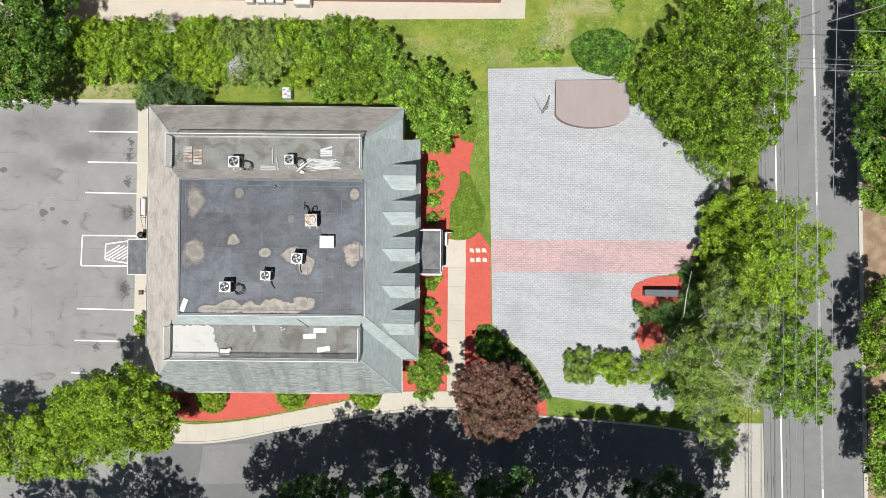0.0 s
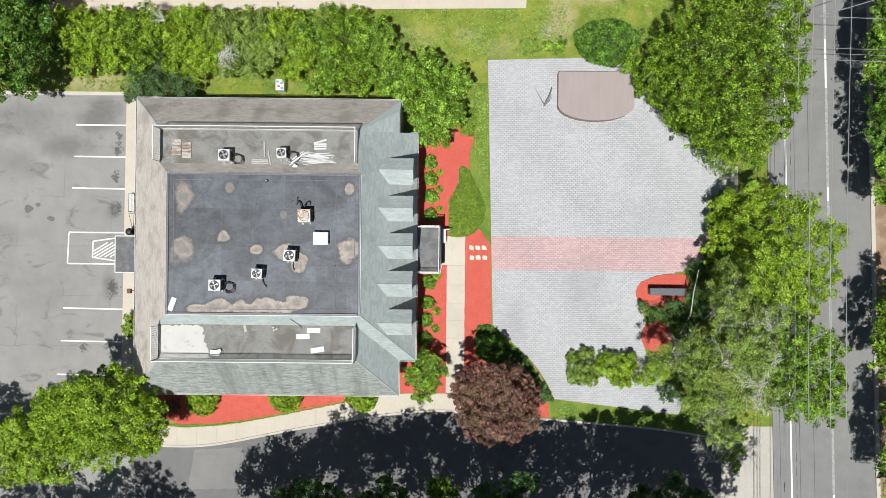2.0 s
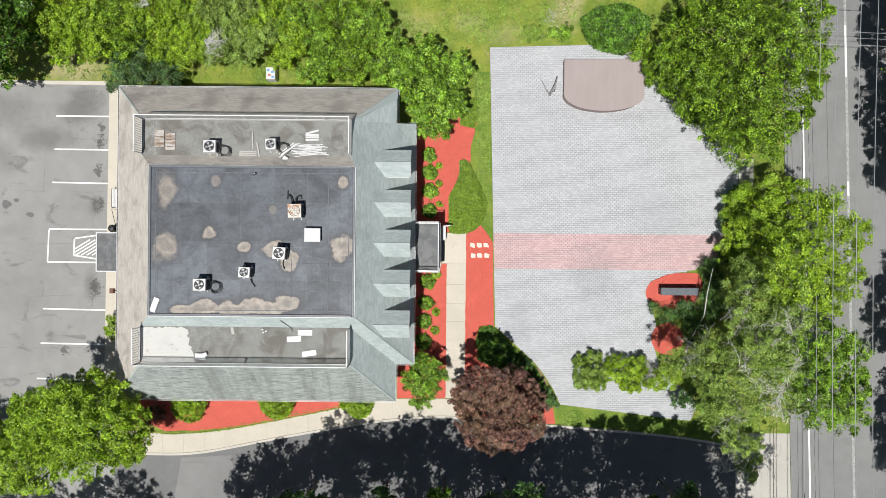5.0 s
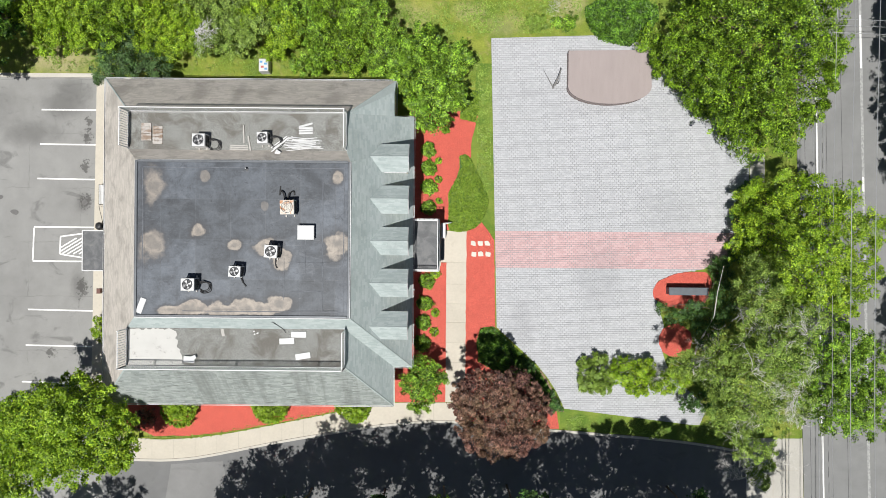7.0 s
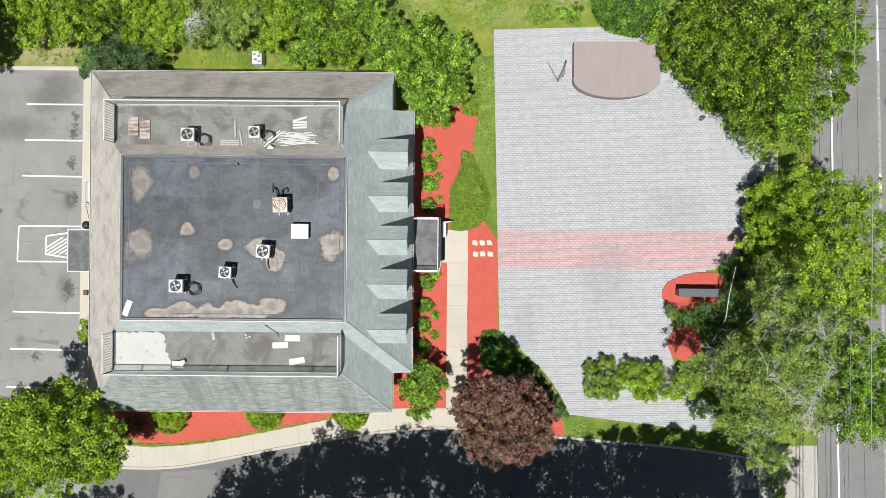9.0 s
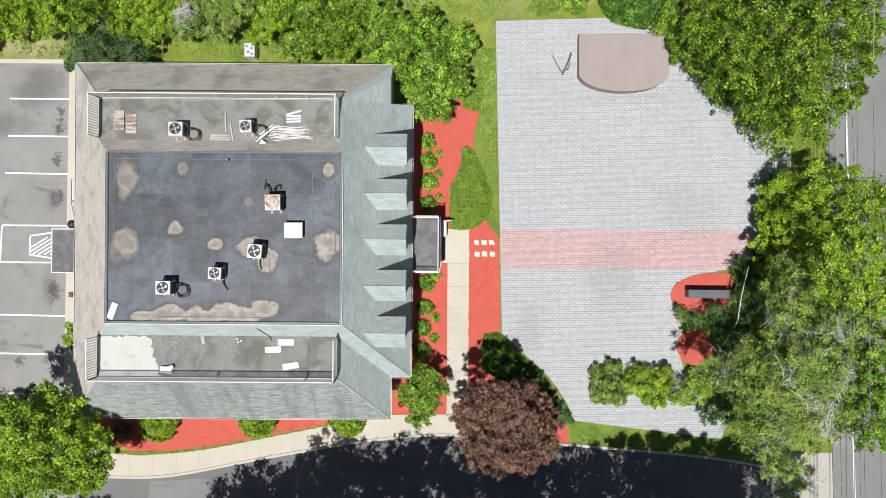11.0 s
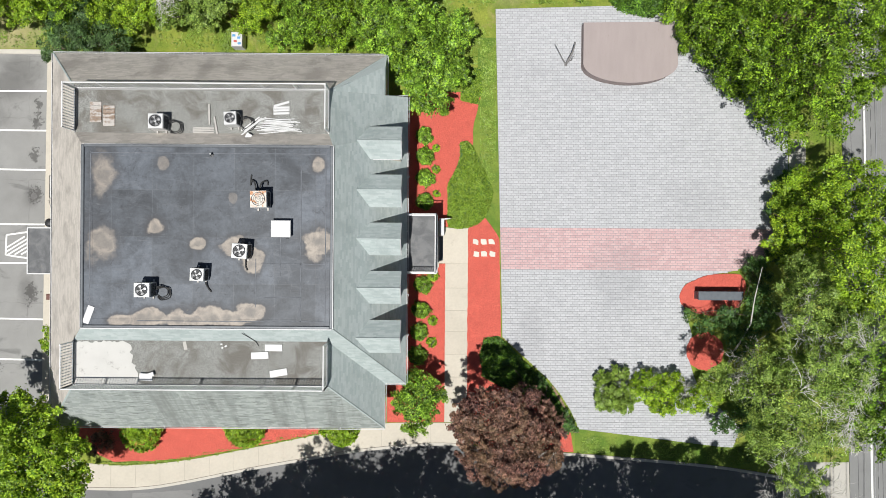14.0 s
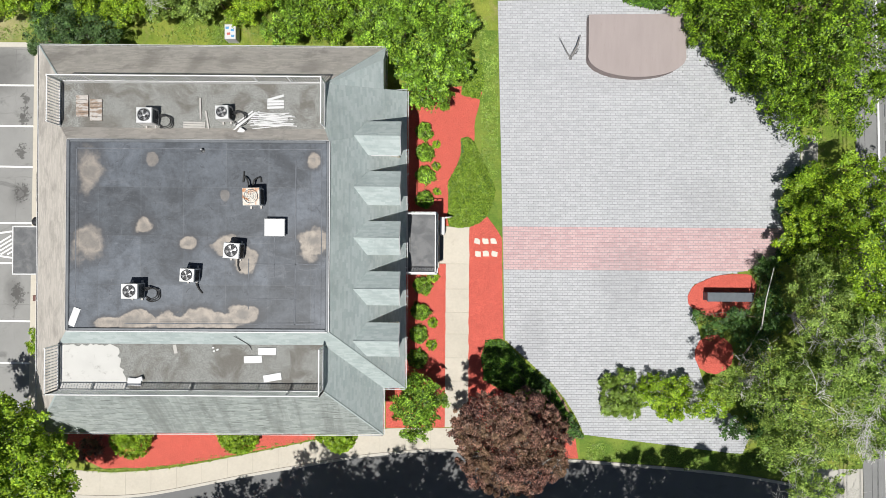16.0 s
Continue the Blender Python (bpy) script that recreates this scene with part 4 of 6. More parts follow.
def railing(x0, y0, x1, y1, z, height=1.28, gap=0.16, metal=None):
    """A white metal railing of rails, posts and balusters."""
    metal = metal or RAIL_WHITE
    rail = hpart("railing", Geo().tube([(x0, y0, z + height), (x1, y1, z + height)], 0.035, 6), metal, "white metal railing")
    hpart("bottom_rail", Geo().tube([(x0, y0, z + 0.1), (x1, y1, z + 0.1)], 0.024, 6), metal, parent=rail)
    length = math.hypot(x1 - x0, y1 - y0)
    n = max(2, round(length / 1.85) + 1)
    for k in range(n):
        t = k / (n - 1)
        px, py = x0 + (x1 - x0) * t, y0 + (y1 - y0) * t
        hpart("post", Geo().block(px - 0.035, px + 0.035, py - 0.035, py + 0.035, z, z + height + 0.06, 0.015), metal, parent=rail)
    m = int(length / gap)
    for k in range(1, m):
        t = k / m
        ob = hpart("baluster", bal_mesh, None, parent=rail)
        ob.location = (x0 + (x1 - x0) * t, y0 + (y1 - y0) * t, z + height - 1.0)
    return rail


railing(TW, TN + 0.06, TE, TN + 0.06, ZT)
railing(TW, TN, TW, TIN + 0.1, ZT)
railing(TE, TN, TE, TIN + 0.1, ZT)
railing(TW, TS, TE, TS, ZT)
railing(TW, TS, TW, TIS - 0.1, ZT)
railing(TE, TS, TE, TIS - 0.1, ZT)


def dormer(yc, n):
    """A gabled dormer on the east slope: two pitches that run back into it, cheeks, gable and window."""
    w, xf, ze, zr = 0.99, -2.28, 6.46, 7.28
    slope = (ZD - ZE) / (DE - XE)
    back = lambda z: XE + (z - ZE) / slope  # noqa: E731
    xw = xf - 0.16
    foot = ZE + (xw - XE) * slope - 0.1
    zl = lambda dy: zr - (zr - ze) * dy / w - 0.07  # noqa: E731
    inner = w - 0.14
    front = [(-inner, foot), (inner, foot), (inner, zl(inner)), (0, zl(0)), (-inner, zl(inner))]
    g = Geo().add([(xw, yc + y, z) for y, z in front] + [(xw - 0.08, yc + y, z) for y, z in front], [(0, 1, 2, 3, 4), (9, 8, 7, 6, 5)] + [(a, (a + 1) % 5, (a + 1) % 5 + 5, a + 5) for a in range(5)])
    dm = hpart("dormer", g, CREAM, "gabled dormer with green-grey shingles")
    for sd in (-1, 1):
        y = yc + sd * inner
        tri = [(xw - 0.08, foot), (xw - 0.08, zl(inner)), (back(zl(inner)) - 0.1, zl(inner))]
        hpart("cheek", Geo().add([(x, y, z) for x, z in tri] + [(x, y - sd * 0.1, z) for x, z in tri], [(0, 1, 2), (5, 4, 3), (0, 3, 4, 1), (1, 4, 5, 2), (0, 2, 5, 3)]), CREAM, "", dm)
    rnd = random.Random(n)
    for sd in (-1, 1):
        e0, e1 = Vector((xf, yc + sd * w, ze)), Vector((back(ze) - 0.06, yc + sd * w, ze))
        r0, r1 = Vector((xf, yc, zr)), Vector((back(zr) - 0.06, yc, zr))
        top = [e0, e1, r1, r0]
        pitch = hpart("dormer_roof", Geo().add([tuple(p) for p in top] + [(p.x, p.y, p.z - 0.07) for p in top], [(0, 1, 2, 3), (7, 6, 5, 4), (0, 4, 5, 1), (1, 5, 6, 2), (2, 6, 7, 3), (3, 7, 4, 0)]), GREEN_SH, parent=dm)
        nrm = (e1 - e0).cross(r0 - e0).normalized()
        if nrm.z < 0:
            nrm = -nrm
        t = Geo()
        rows = 11
        for k in range(rows):
            a0, b0 = e0.lerp(r0, k / rows), e1.lerp(r1, k / rows)
            a1, b1 = e0.lerp(r0, (k + 1) / rows), e1.lerp(r1, (k + 1) / rows)
            length, at = (b0 - a0).length, 0.0
            while at < length - 0.03:
                end = min(at + rnd.uniform(0.18, 0.6), length)
                th = rnd.uniform(0.007, 0.014)
                u0, u1 = at / length, end / length
                p, q = a0.lerp(b0, u0), a0.lerp(b0, u1)
                t.add([tuple(p + nrm * th), tuple(q + nrm * th), tuple(a1.lerp(b1, u1) + nrm * 0.005), tuple(a1.lerp(b1, u0) + nrm * 0.005), tuple(p), tuple(q)], [(0, 1, 2, 3), (4, 5, 1, 0)])
                at = end
        tagged(hpart("shingles", t, GREEN_SH, parent=dm), kind="stuff")
        hpart("rake_board", Geo().tube([(xf + 0.01, yc + sd * w, ze - 0.05), (xf + 0.01, yc, zr - 0.05)], 0.035, 4), WHITE, parent=dm)
    hpart("ridge_cap", Geo().tube([(xf, yc, zr - 0.01), (back(zr), yc, zr - 0.01)], 0.045, 5), GREEN_SH, parent=dm)
    fr = Geo()
    for y0, y1, z0, z1 in ((-0.5, -0.42, 5.0, 6.3), (0.42, 0.5, 5.0, 6.3), (-0.42, 0.42, 5.0, 5.08), (-0.42, 0.42, 6.22, 6.3), (-0.42, 0.42, 5.62, 5.68)):
        fr.block(xw, xw + 0.05, yc + y0, yc + y1, z0, z1, 0.005)
    hpart("window", fr, WHITE, parent=dm)
    hpart("pane", Geo().block(xw, xw + 0.015, yc - 0.42, yc + 0.42, 5.08, 6.22, 0.002), GLASS, parent=dm)


for n, yc in enumerate((5.86, 2.93, 0.0, -2.95, -5.95)):
    dormer(yc, n)
hpart("flashing", Geo().tube([(-4.0, 4.84, 6.47), (-2.4, 4.84, 6.47)], 0.03, 5), WHITE, "white flashing strip")

# flat porch roofs, west and east
_p = Mat("porch_membrane", 0.65)
_c = _p.mix(_p.ramp(_p.noise(1.3, 6, 0.65, warp=0.5), 0.38, 0.62), (0.095, 0.098, 0.102), (0.150, 0.152, 0.154))
_p.colour(_p.vary(_p.mix(_p.math("MULTIPLY", _p.ramp(_p.noise(2.6, 5, 0.6), 0.60, 0.72), 0.5), _c, (0.22, 0.21, 0.19)), _p.noise(18, 4), 0.3))
PORCH_SKIN = _p.m


def porch(x0, x1, y0, y1, z, name, label, posts):
    p = hpart(name, Geo().block(x0, x1, y0, y1, z - 0.35, z, 0.02), PORCH_SKIN, label)
    for a, b, c, d in ((x0 - 0.05, x1, y0 - 0.06, y0 + 0.03), (x0 - 0.05, x1, y1 - 0.03, y1 + 0.06), (x0 - 0.06, x0 + 0.03, y0 + 0.03, y1 - 0.03) if posts < 0 else (x1 - 0.03, x1 + 0.06, y0 + 0.03, y1 - 0.03)):
        hpart("porch_fascia", Geo().block(a, b, c, d, z - 0.38, z + 0.05, 0.015), WHITE, parent=p)
    for y in (y0 + 0.25, y1 - 0.25):
        x = x0 + 0.25 if posts < 0 else x1 - 0.25
        hpart("porch_column", Geo().lathe([(0.15, 0.1), (0.15, 0.25), (0.11, 0.3), (0.10, z - 0.6), (0.14, z - 0.5), (0.14, z - 0.36)], x, y, 14), WHITE, parent=p)
    return p


porch(-27.12, -25.12, -2.38, 0.62, 3.3, "west_porch", "flat dark west porch roof with white edge", -1)
porch(XE - 0.5, -0.12, -2.2, 1.72, 3.0, "east_porch", "flat dark east porch roof with white railing", 1)
railing(-0.22, -2.1, -0.22, 1.6, 3.0, 1.0, 0.15)
railing(-2.0, -2.1, -0.22, -2.1, 3.0, 1.0, 0.15)
railing(-2.0, 1.62, -0.22, 1.62, 3.0, 1.0, 0.3)
hpart("doorstep", Geo().block(-2.6, 0.02, -1.9, 1.4, 0.0, 0.28, 0.02), CONCRETE, "concrete porch step")
hpart("front_door", Geo().block(E1 - 0.02, E1 + 0.06, -0.75, 0.25, 0.28, 2.35, 0.01), WHITE, "white panelled front door")
for x, y, z in ((-1.94, 4.1, 3.4), (-1.94, -3.6, 3.4), (-1.94, -6.2, 3.4)):
    hpart("downspout", Geo().tube([(x, y, ZE - 0.1), (x - 0.1, y, ZE - 0.4), (x - 0.42, y, ZE - 0.7), (x - 0.45, y, 0.2)], 0.045, 6), WHITE, "white downspout")


# ---- plants ----
def foliage(blobs, count, size, seed, flat=0.8, clump=0.36, gaps=0.6, fill=0.2):
    """Leaf places for a crown: blobs (x, y, z, r), each broken into sprays of leaves at the ends of its boughs."""
    rng = np.random.default_rng(seed)
    area = np.array([b[3] ** 2 for b in blobs])
    swing, phase = rng.normal(scale=1.55, size=(3, 3)), rng.uniform(0, 6.28, 3)
    out_c, out_n = [], []
    for (bx, by, bz, br), share in zip(blobs, area / area.sum()):
        n = max(40, int(count * share))
        cl = min(clump, br * 0.36)
        k = max(7, int((2.9 - gaps) * (br / cl) ** 2))
        d = rng.normal(size=(k, 3))
        d[:, 2] = np.abs(d[:, 2]) * 0.95 - 0.22
        d /= np.linalg.norm(d, axis=1)[:, None]
        cc = np.array([bx, by, bz]) + d * br * (0.96 - gaps * rng.uniform(0, 1, size=(k, 1)) ** 2) * [1, 1, flat]
        cleft = np.sin(cc @ swing[0] + phase[0]) + np.sin(cc @ swing[1] + phase[1]) + np.sin(cc @ swing[2] + phase[2])
        if br > 1.1:
            cc -= (cleft < -0.75)[:, None] * d * br * [0.22, 0.22, 0.42]
        deep = np.zeros(k)
        for ox, oy, oz, orr in blobs:
            if (ox, oy, oz) != (bx, by, bz):
                deep += (((cc - [ox, oy, oz]) / [1, 1, flat]) ** 2).sum(1) < (0.74 * orr) ** 2
        cs = cl * rng.uniform(0.45, 1.25, size=k)
        cs[deep > 0] *= 0.02
        m1 = int(n * (1 - fill))
        pick = rng.choice(k, size=m1, p=cs ** 2 / (cs ** 2).sum())
        q = rng.normal(size=(m1, 3))
        q /= np.linalg.norm(q, axis=1)[:, None]
        q[:, 2] = np.where(rng.uniform(size=m1) < 0.75, np.abs(q[:, 2]), q[:, 2])
        lean = rng.normal(size=(k, 3)) * [1, 1, 0.3]
        tilt = rng.normal(scale=0.5, size=(k, 3))
        along = lean[pick] * rng.normal(scale=0.22, size=(m1, 1))
        off = (q * [1, 1, 0.7] * rng.uniform(0.3, 0.85, size=(m1, 1)) + along) * cs[pick][:, None]
        off[:, 2] -= 0.25 * (off[:, 0] ** 2 + off[:, 1] ** 2) / cl
        q2 = rng.normal(size=(n - m1, 3))
        q2 /= np.linalg.norm(q2, axis=1)[:, None]
        c2 = np.array([bx, by, bz]) + q2 * br * rng.uniform(0.3, 0.80, size=(n - m1, 1)) * [1, 1, flat]
        out_c += [cc[pick] + off, c2]
        out_n += [d[pick] * 0.3 + q * 0.4 + tilt[pick], q2 * 0.3]
    c, nr = np.concatenate(out_c), np.concatenate(out_n)
    nr = nr + rng.normal(scale=0.42, size=nr.shape) + [0, 0, 0.6]
    nr /= np.linalg.norm(nr, axis=1)[:, None]
    u = np.cross(nr, rng.normal(size=nr.shape))
    u /= np.linalg.norm(u, axis=1)[:, None]
    w = np.cross(nr, u)
    s = size * rng.uniform(0.55, 1.4, size=(len(c), 1))
    return c, u * s, w * s * 0.58


def limbs(base, blobs, radius, seed, forks=3):
    """A tapered trunk that splits into limbs towards each blob of the crown."""
    rnd = random.Random(seed)
    bx, by = base
    top = min(b[2] - 0.35 * b[3] for b in blobs)
    fork = Vector((bx + rnd.uniform(-0.2, 0.2), by + rnd.uniform(-0.2, 0.2), max(0.7, 0.55 * top)))
    g = Geo()
    g.tube([(bx, by, -0.05), (bx, by, 0.25), (bx + 0.05, by, fork.z * 0.5), fork], [radius * 1.45, radius * 1.05, radius * 0.95, radius * 0.85], 8)
    for b in blobs:
        end = Vector((b[0], b[1], b[2] - 0.05 * b[3]))
        mid = fork.lerp(end, 0.5) + Vector((rnd.uniform(-0.3, 0.3), rnd.uniform(-0.3, 0.3), 0.15 * (end - fork).length))
        g.tube([fork, mid, end], [radius * 0.6, radius * 0.38, radius * 0.1], 6)
        for _ in range(forks):
            a = rnd.uniform(0, 6.28)
            e = end + Vector((math.cos(a), math.sin(a), rnd.uniform(-0.2, 0.3))) * b[3] * 0.7
            g.tube([mid.lerp(end, rnd.uniform(0.3, 1)), e], [radius * 0.22, radius * 0.05], 5)
    return g


def tree(name, label, blobs, count, size, leafy, seed, radius=0.16, base=None, bark=None, category="tree", group="", **kw):
    if base is None:
        wsum = sum(b[3] for b in blobs)
        base = (sum(b[0] * b[3] for b in blobs) / wsum, sum(b[1] * b[3] for b in blobs) / wsum)
    t = thing(name, label, category, (base[0], base[1], 0), group)
    rel = [(b[0] - base[0], b[1] - base[1], b[2], b[3]) for b in blobs]
    part("trunk", limbs((0, 0), rel, radius, seed), bark or BARK, t)
    c, u, w = foliage(rel, int(count * 2.35), max(0.05, size * 0.41), seed, **kw)
    c[:, 2] = np.maximum(c[:, 2], 0.12)
    part("crown", quads("crown", c, u, w), leafy, t)
    return t


def twigs(name, label, x, y, z, r, seed, material, count=9, parent=None, base=None):
    """A bare, branching fan of fine dead twigs."""
    rnd = random.Random(seed)
    g = Geo()
    way = rnd.uniform(0, 6.28)
    start = Vector((x - 0.5 * r * math.cos(way), y - 0.5 * r * math.sin(way), z - 0.3))
    for _ in range(count):
        h = way + rnd.uniform(-1.25, 1.25)
        ln = r * rnd.uniform(0.6, 1.5)
        pts = [start + Vector((rnd.uniform(-0.2, 0.2) * r, rnd.uniform(-0.2, 0.2) * r, 0))]
        for _ in range(5):
            h += rnd.uniform(-0.35, 0.35)
            pts.append(pts[-1] + Vector((math.cos(h), math.sin(h), rnd.uniform(-0.05, 0.3))) * ln / 5)
        g.tube(pts, [0.018, 0.015, 0.012, 0.009, 0.006, 0.004], 4)
        for s in pts[1:] * 3:
            b = h + rnd.choice((-1, 1)) * rnd.uniform(0.3, 1.1)
            e = s + Vector((math.cos(b), math.sin(b), rnd.uniform(-0.1, 0.4))) * ln * rnd.uniform(0.10, 0.34)
            f = e + Vector((math.cos(b + 0.5), math.sin(b + 0.5), 0.1)) * ln * 0.12
            g.tube([s, e, f], [0.008, 0.006, 0.003], 3)
    if base is not None:
        g.tube([(base[0], base[1], 0.0), (base[0] + (x - base[0]) * 0.3, base[1] + (y - base[1]) * 0.3, z * 0.5), (x, y, z)], [0.09, 0.07, 0.04], 6)
    if parent is not None:
        ob = part(name, g, material, parent, label)
        ob.matrix_parent_inverse = Matrix.Translation(-parent.location)
        return ob
    return tagged(part(name, g, material), label, "branch")


tree("maple_tree", "broad full maple in yellow-green leaf beside the road", [(21.0, 15.8, 7.5, 3.8), (24.8, 15.1, 7.0, 3.4), (19.2, 13.6, 4.6, 3.1), (22.4, 11.3, 7.5, 3.8), (18.0, 14.7, 2.2, 1.9), (21.4, 9.7, 5.0, 2.4), (24.0, 9.0, 6.5, 2.0), (25.5, 18.5, 7.0, 2.8), (19.3, 17.3, 4.2, 2.6), (22.7, 19.3, 7.0, 3.4), (27.1, 16.8, 6.0, 1.9), (25.7, 11.6, 6.2, 2.3), (20.1, 12.5, 2.0, 1.9), (21.9, 10.8, 2.0, 2.1), (23.2, 8.2, 2.6, 1.9), (17.5, 14.2, 1.3, 1.5), (19.0, 12.7, 1.3, 1.5), (20.8, 10.9, 1.3, 1.5), (22.5, 9.2, 1.3, 1.5), (16.1, 16.2, 1.6, 1.3), (17.0, 15.1, 1.6, 1.3), (25.6, 10.3, 6.0, 1.9), (26.3, 12.7, 6.0, 2.0), (24.6, 7.7, 5.5, 1.5), (27.6, 13.8, 6.0, 1.9), (20.1, 11.3, 6.4, 2.3)], 47000, 0.185, L_MAPLE, 11, 0.28, gaps=0.7, clump=0.46)
tree("maple_tree", "round maple in bright green leaf under the cables", [(25.5, 2.2, 4.6, 2.6), (27.5, 2.9, 6.5, 2.4), (29.9, 1.1, 6.0, 2.0), (25.6, -0.8, 7.0, 2.9), (29.4, -2.2, 6.0, 2.1), (24.6, 3.9, 2.8, 1.6), (25.3, 0.7, 3.0, 2.0), (27.1, -2.4, 6.5, 2.1), (25.7, -3.3, 6.5, 1.8), (28.8, -4.3, 5.5, 1.6), (25.4, 4.1, 5.5, 1.3), (23.9, 1.5, 1.9, 1.6), (24.1, 3.3, 1.8, 1.4), (23.7, -0.3, 1.9, 1.5), (24.6, 0.6, 3.2, 1.6)], 30000, 0.175, L_GOLD, 12, 0.22, gaps=0.7, clump=0.42)
tree("maple_tree", "dark green maple overhanging the road", [(28.5, -8.0, 6.0, 2.4), (30.4, -9.6, 6.0, 1.9), (27.6, -11.2, 6.0, 2.4), (30.4, -12.3, 5.5, 1.8), (26.3, -9.0, 5.5, 2.0), (31.1, -7.5, 5.5, 1.3)], 16000, 0.185, L_GREEN, 13, 0.2, gaps=0.7, clump=0.4)
b1 = tree("birch_tree", "thin-leaved birch with bare grey branches", [(22.7, -3.2, 5.0, 1.6), (23.0, -4.9, 6.8, 2.3), (22.2, -7.3, 5.8, 1.9), (23.4, -7.9, 8.0, 2.3), (23.9, -2.5, 6.0, 1.8), (23.4, -1.7, 4.4, 1.4), (25.0, -5.1, 7.5, 1.8)], 13000, 0.16, L_BIRCH, 14, 0.12, bark=BIRCH, gaps=0.8)
b2 = tree("birch_tree", "leaning birch with sparse yellow-green leaf", [(19.4, -9.3, 6.5, 1.7), (21.6, -11.0, 7.0, 2.3), (20.7, -12.5, 5.5, 1.9), (23.7, -11.6, 6.5, 2.1), (17.8, -8.9, 5.0, 1.3), (25.3, -10.8, 6.0, 1.8), (19.8, -7.6, 6.0, 1.3), (21.9, -8.8, 7.0, 1.8)], 12000, 0.16, L_BIRCH, 15, 0.12, bark=BIRCH, gaps=0.8)
b3 = tree("birch_tree", "small birch with bare twigs above the drive", [(23.4, -17.1, 4.5, 1.1), (22.3, -14.8, 5.0, 1.3), (23.7, -15.2, 5.0, 1.1)], 2600, 0.15, L_BIRCH, 16, 0.07, bark=BIRCH, base=(22.6, -15.0), gaps=0.9)
for n, (px, py, z, r, host) in enumerate(((22.23, -4.38, 6.8, 1.3, b1), (20.06, -7.55, 4.6, 1.3, b1), (22.98, -6.46, 7.2, 1.6, b1), (22.13, -8.51, 8.4, 1.4, b2), (21.72, -12.06, 7.4, 1.4, b2), (21.47, -16.30, 5.4, 1.3, b3), (24.94, -16.63, 5.0, 1.2, b3), (24.6, -5.6, 8.6, 1.5, b1), (25.1, -8.2, 8.4, 1.4, b1), (18.6, -8.3, 5.6, 1.1, b2), (23.9, -10.3, 8.0, 1.5, b2), (25.4, -12.2, 7.0, 1.2, b2))):
    twigs("dead_branch", "bare grey dead branch", px, py, z, r, 40 + n, DEAD, 10, host)
trunk = Geo().tube([(20.50, -9.10, 0.1), (20.51, -7.87, 1.0), (20.86, -6.75, 1.6), (21.22, -5.54, 2.2), (21.24, -3.72, 2.7), (21.47, -1.65, 3.2)], [0.085, 0.07, 0.06, 0.05, 0.035, 0.015], 7)
ob = part("leaning_stem", trunk, BIRCH, b1, "pale leaning stem")
ob.matrix_parent_inverse = Matrix.Translation(-b1.location)
tree("low_shrub", "low spreading yellow-green shrub on the paving edge", [(12.31, -10.48, 0.7, 1.15), (12.72, -9.37, 0.6, 0.75), (11.52, -9.54, 0.5, 0.5), (12.06, -11.12, 0.5, 0.9), (13.08, -11.23, 0.6, 0.8)], 5600, 0.14, L_WEED, 17, 0.05, category="shrub", gaps=0.2, clump=0.25)
tree("low_shrub", "bushy green shrub with bare twigs", [(14.97, -10.23, 0.9, 1.45), (15.98, -11.14, 0.8, 1.15), (16.17, -9.97, 0.8, 1.1), (17.61, -10.93, 1.2, 0.9), (18.76, -10.61, 1.4, 1.0)], 7200, 0.15, L_GOLD, 18, 0.06, category="shrub", gaps=0.3, clump=0.3)
twigs("dead_branch", "bare grey twigs over the paving", 17.41, -10.54, 1.6, 0.8, 61, DEAD, 9, None, (18.01, -10.89))
# dark leaf colour carries the shade these shrubs lie in
tree("shaded_shrub", "dark green shrub in deep shade", [(19.6, -12.6, 1.2, 0.7), (20.9, -12.2, 1.8, 1.3), (22.1, -11.7, 2.0, 1.5)], 3000, 0.16, L_DARK_SHADED, 19, 0.06, category="shrub")
tree("shaded_shrub", "shrub under the maple, leaf darkened to its shaded tone", [(23.8, 2.3, 0.6, 0.7), (24.6, 4.4, 0.7, 0.8), (24.4, 0.7, 0.7, 0.8), (23.6, -0.7, 0.6, 0.7), (22.4, -1.6, 0.5, 0.6)], 3600, 0.16, L_DARK_SHADED, 20, 0.06, category="shrub")
tree("shaded_shrub", "dark shrub beside the red mulch", [(22.0, -1.9, 1.0, 1.0), (22.3, -3.3, 1.6, 1.2), (21.7, -6.2, 1.5, 1.2), (22.2, -4.8, 1.6, 1.2), (19.9, -5.1, 1.3, 1.0), (17.7, -5.1, 0.7, 0.6), (18.7, -5.8, 0.8, 0.9), (20.1, -5.5, 1.2, 1.1), (20.9, -7.3, 1.2, 1.2)], 5600, 0.14, L_DARK_SHADED, 21, 0.05, category="shrub")
tree("purple_tree", "round tree with dark purple-bronze leaves", [(3.8, -10.6, 5.9, 1.8), (5.7, -11.2, 2.4, 1.7), (2.5, -10.75, 5.9, 1.6), (4.9, -13.2, 3.4, 2.3), (7.0, -12.9, 2.3, 1.7), (2.8, -13.5, 2.6, 1.8), (4.3, -15.5, 2.1, 1.6), (5.9, -14.9, 2.3, 1.7), (1.9, -12.3, 3.0, 1.2), (7.2, -12.0, 1.9, 1.1), (3.4, -14.8, 2.2, 1.7), (6.9, -14.4, 2.2, 1.6)], 32000, 0.15, L_PURPLE, 22, 0.16, gaps=0.35, clump=0.25)
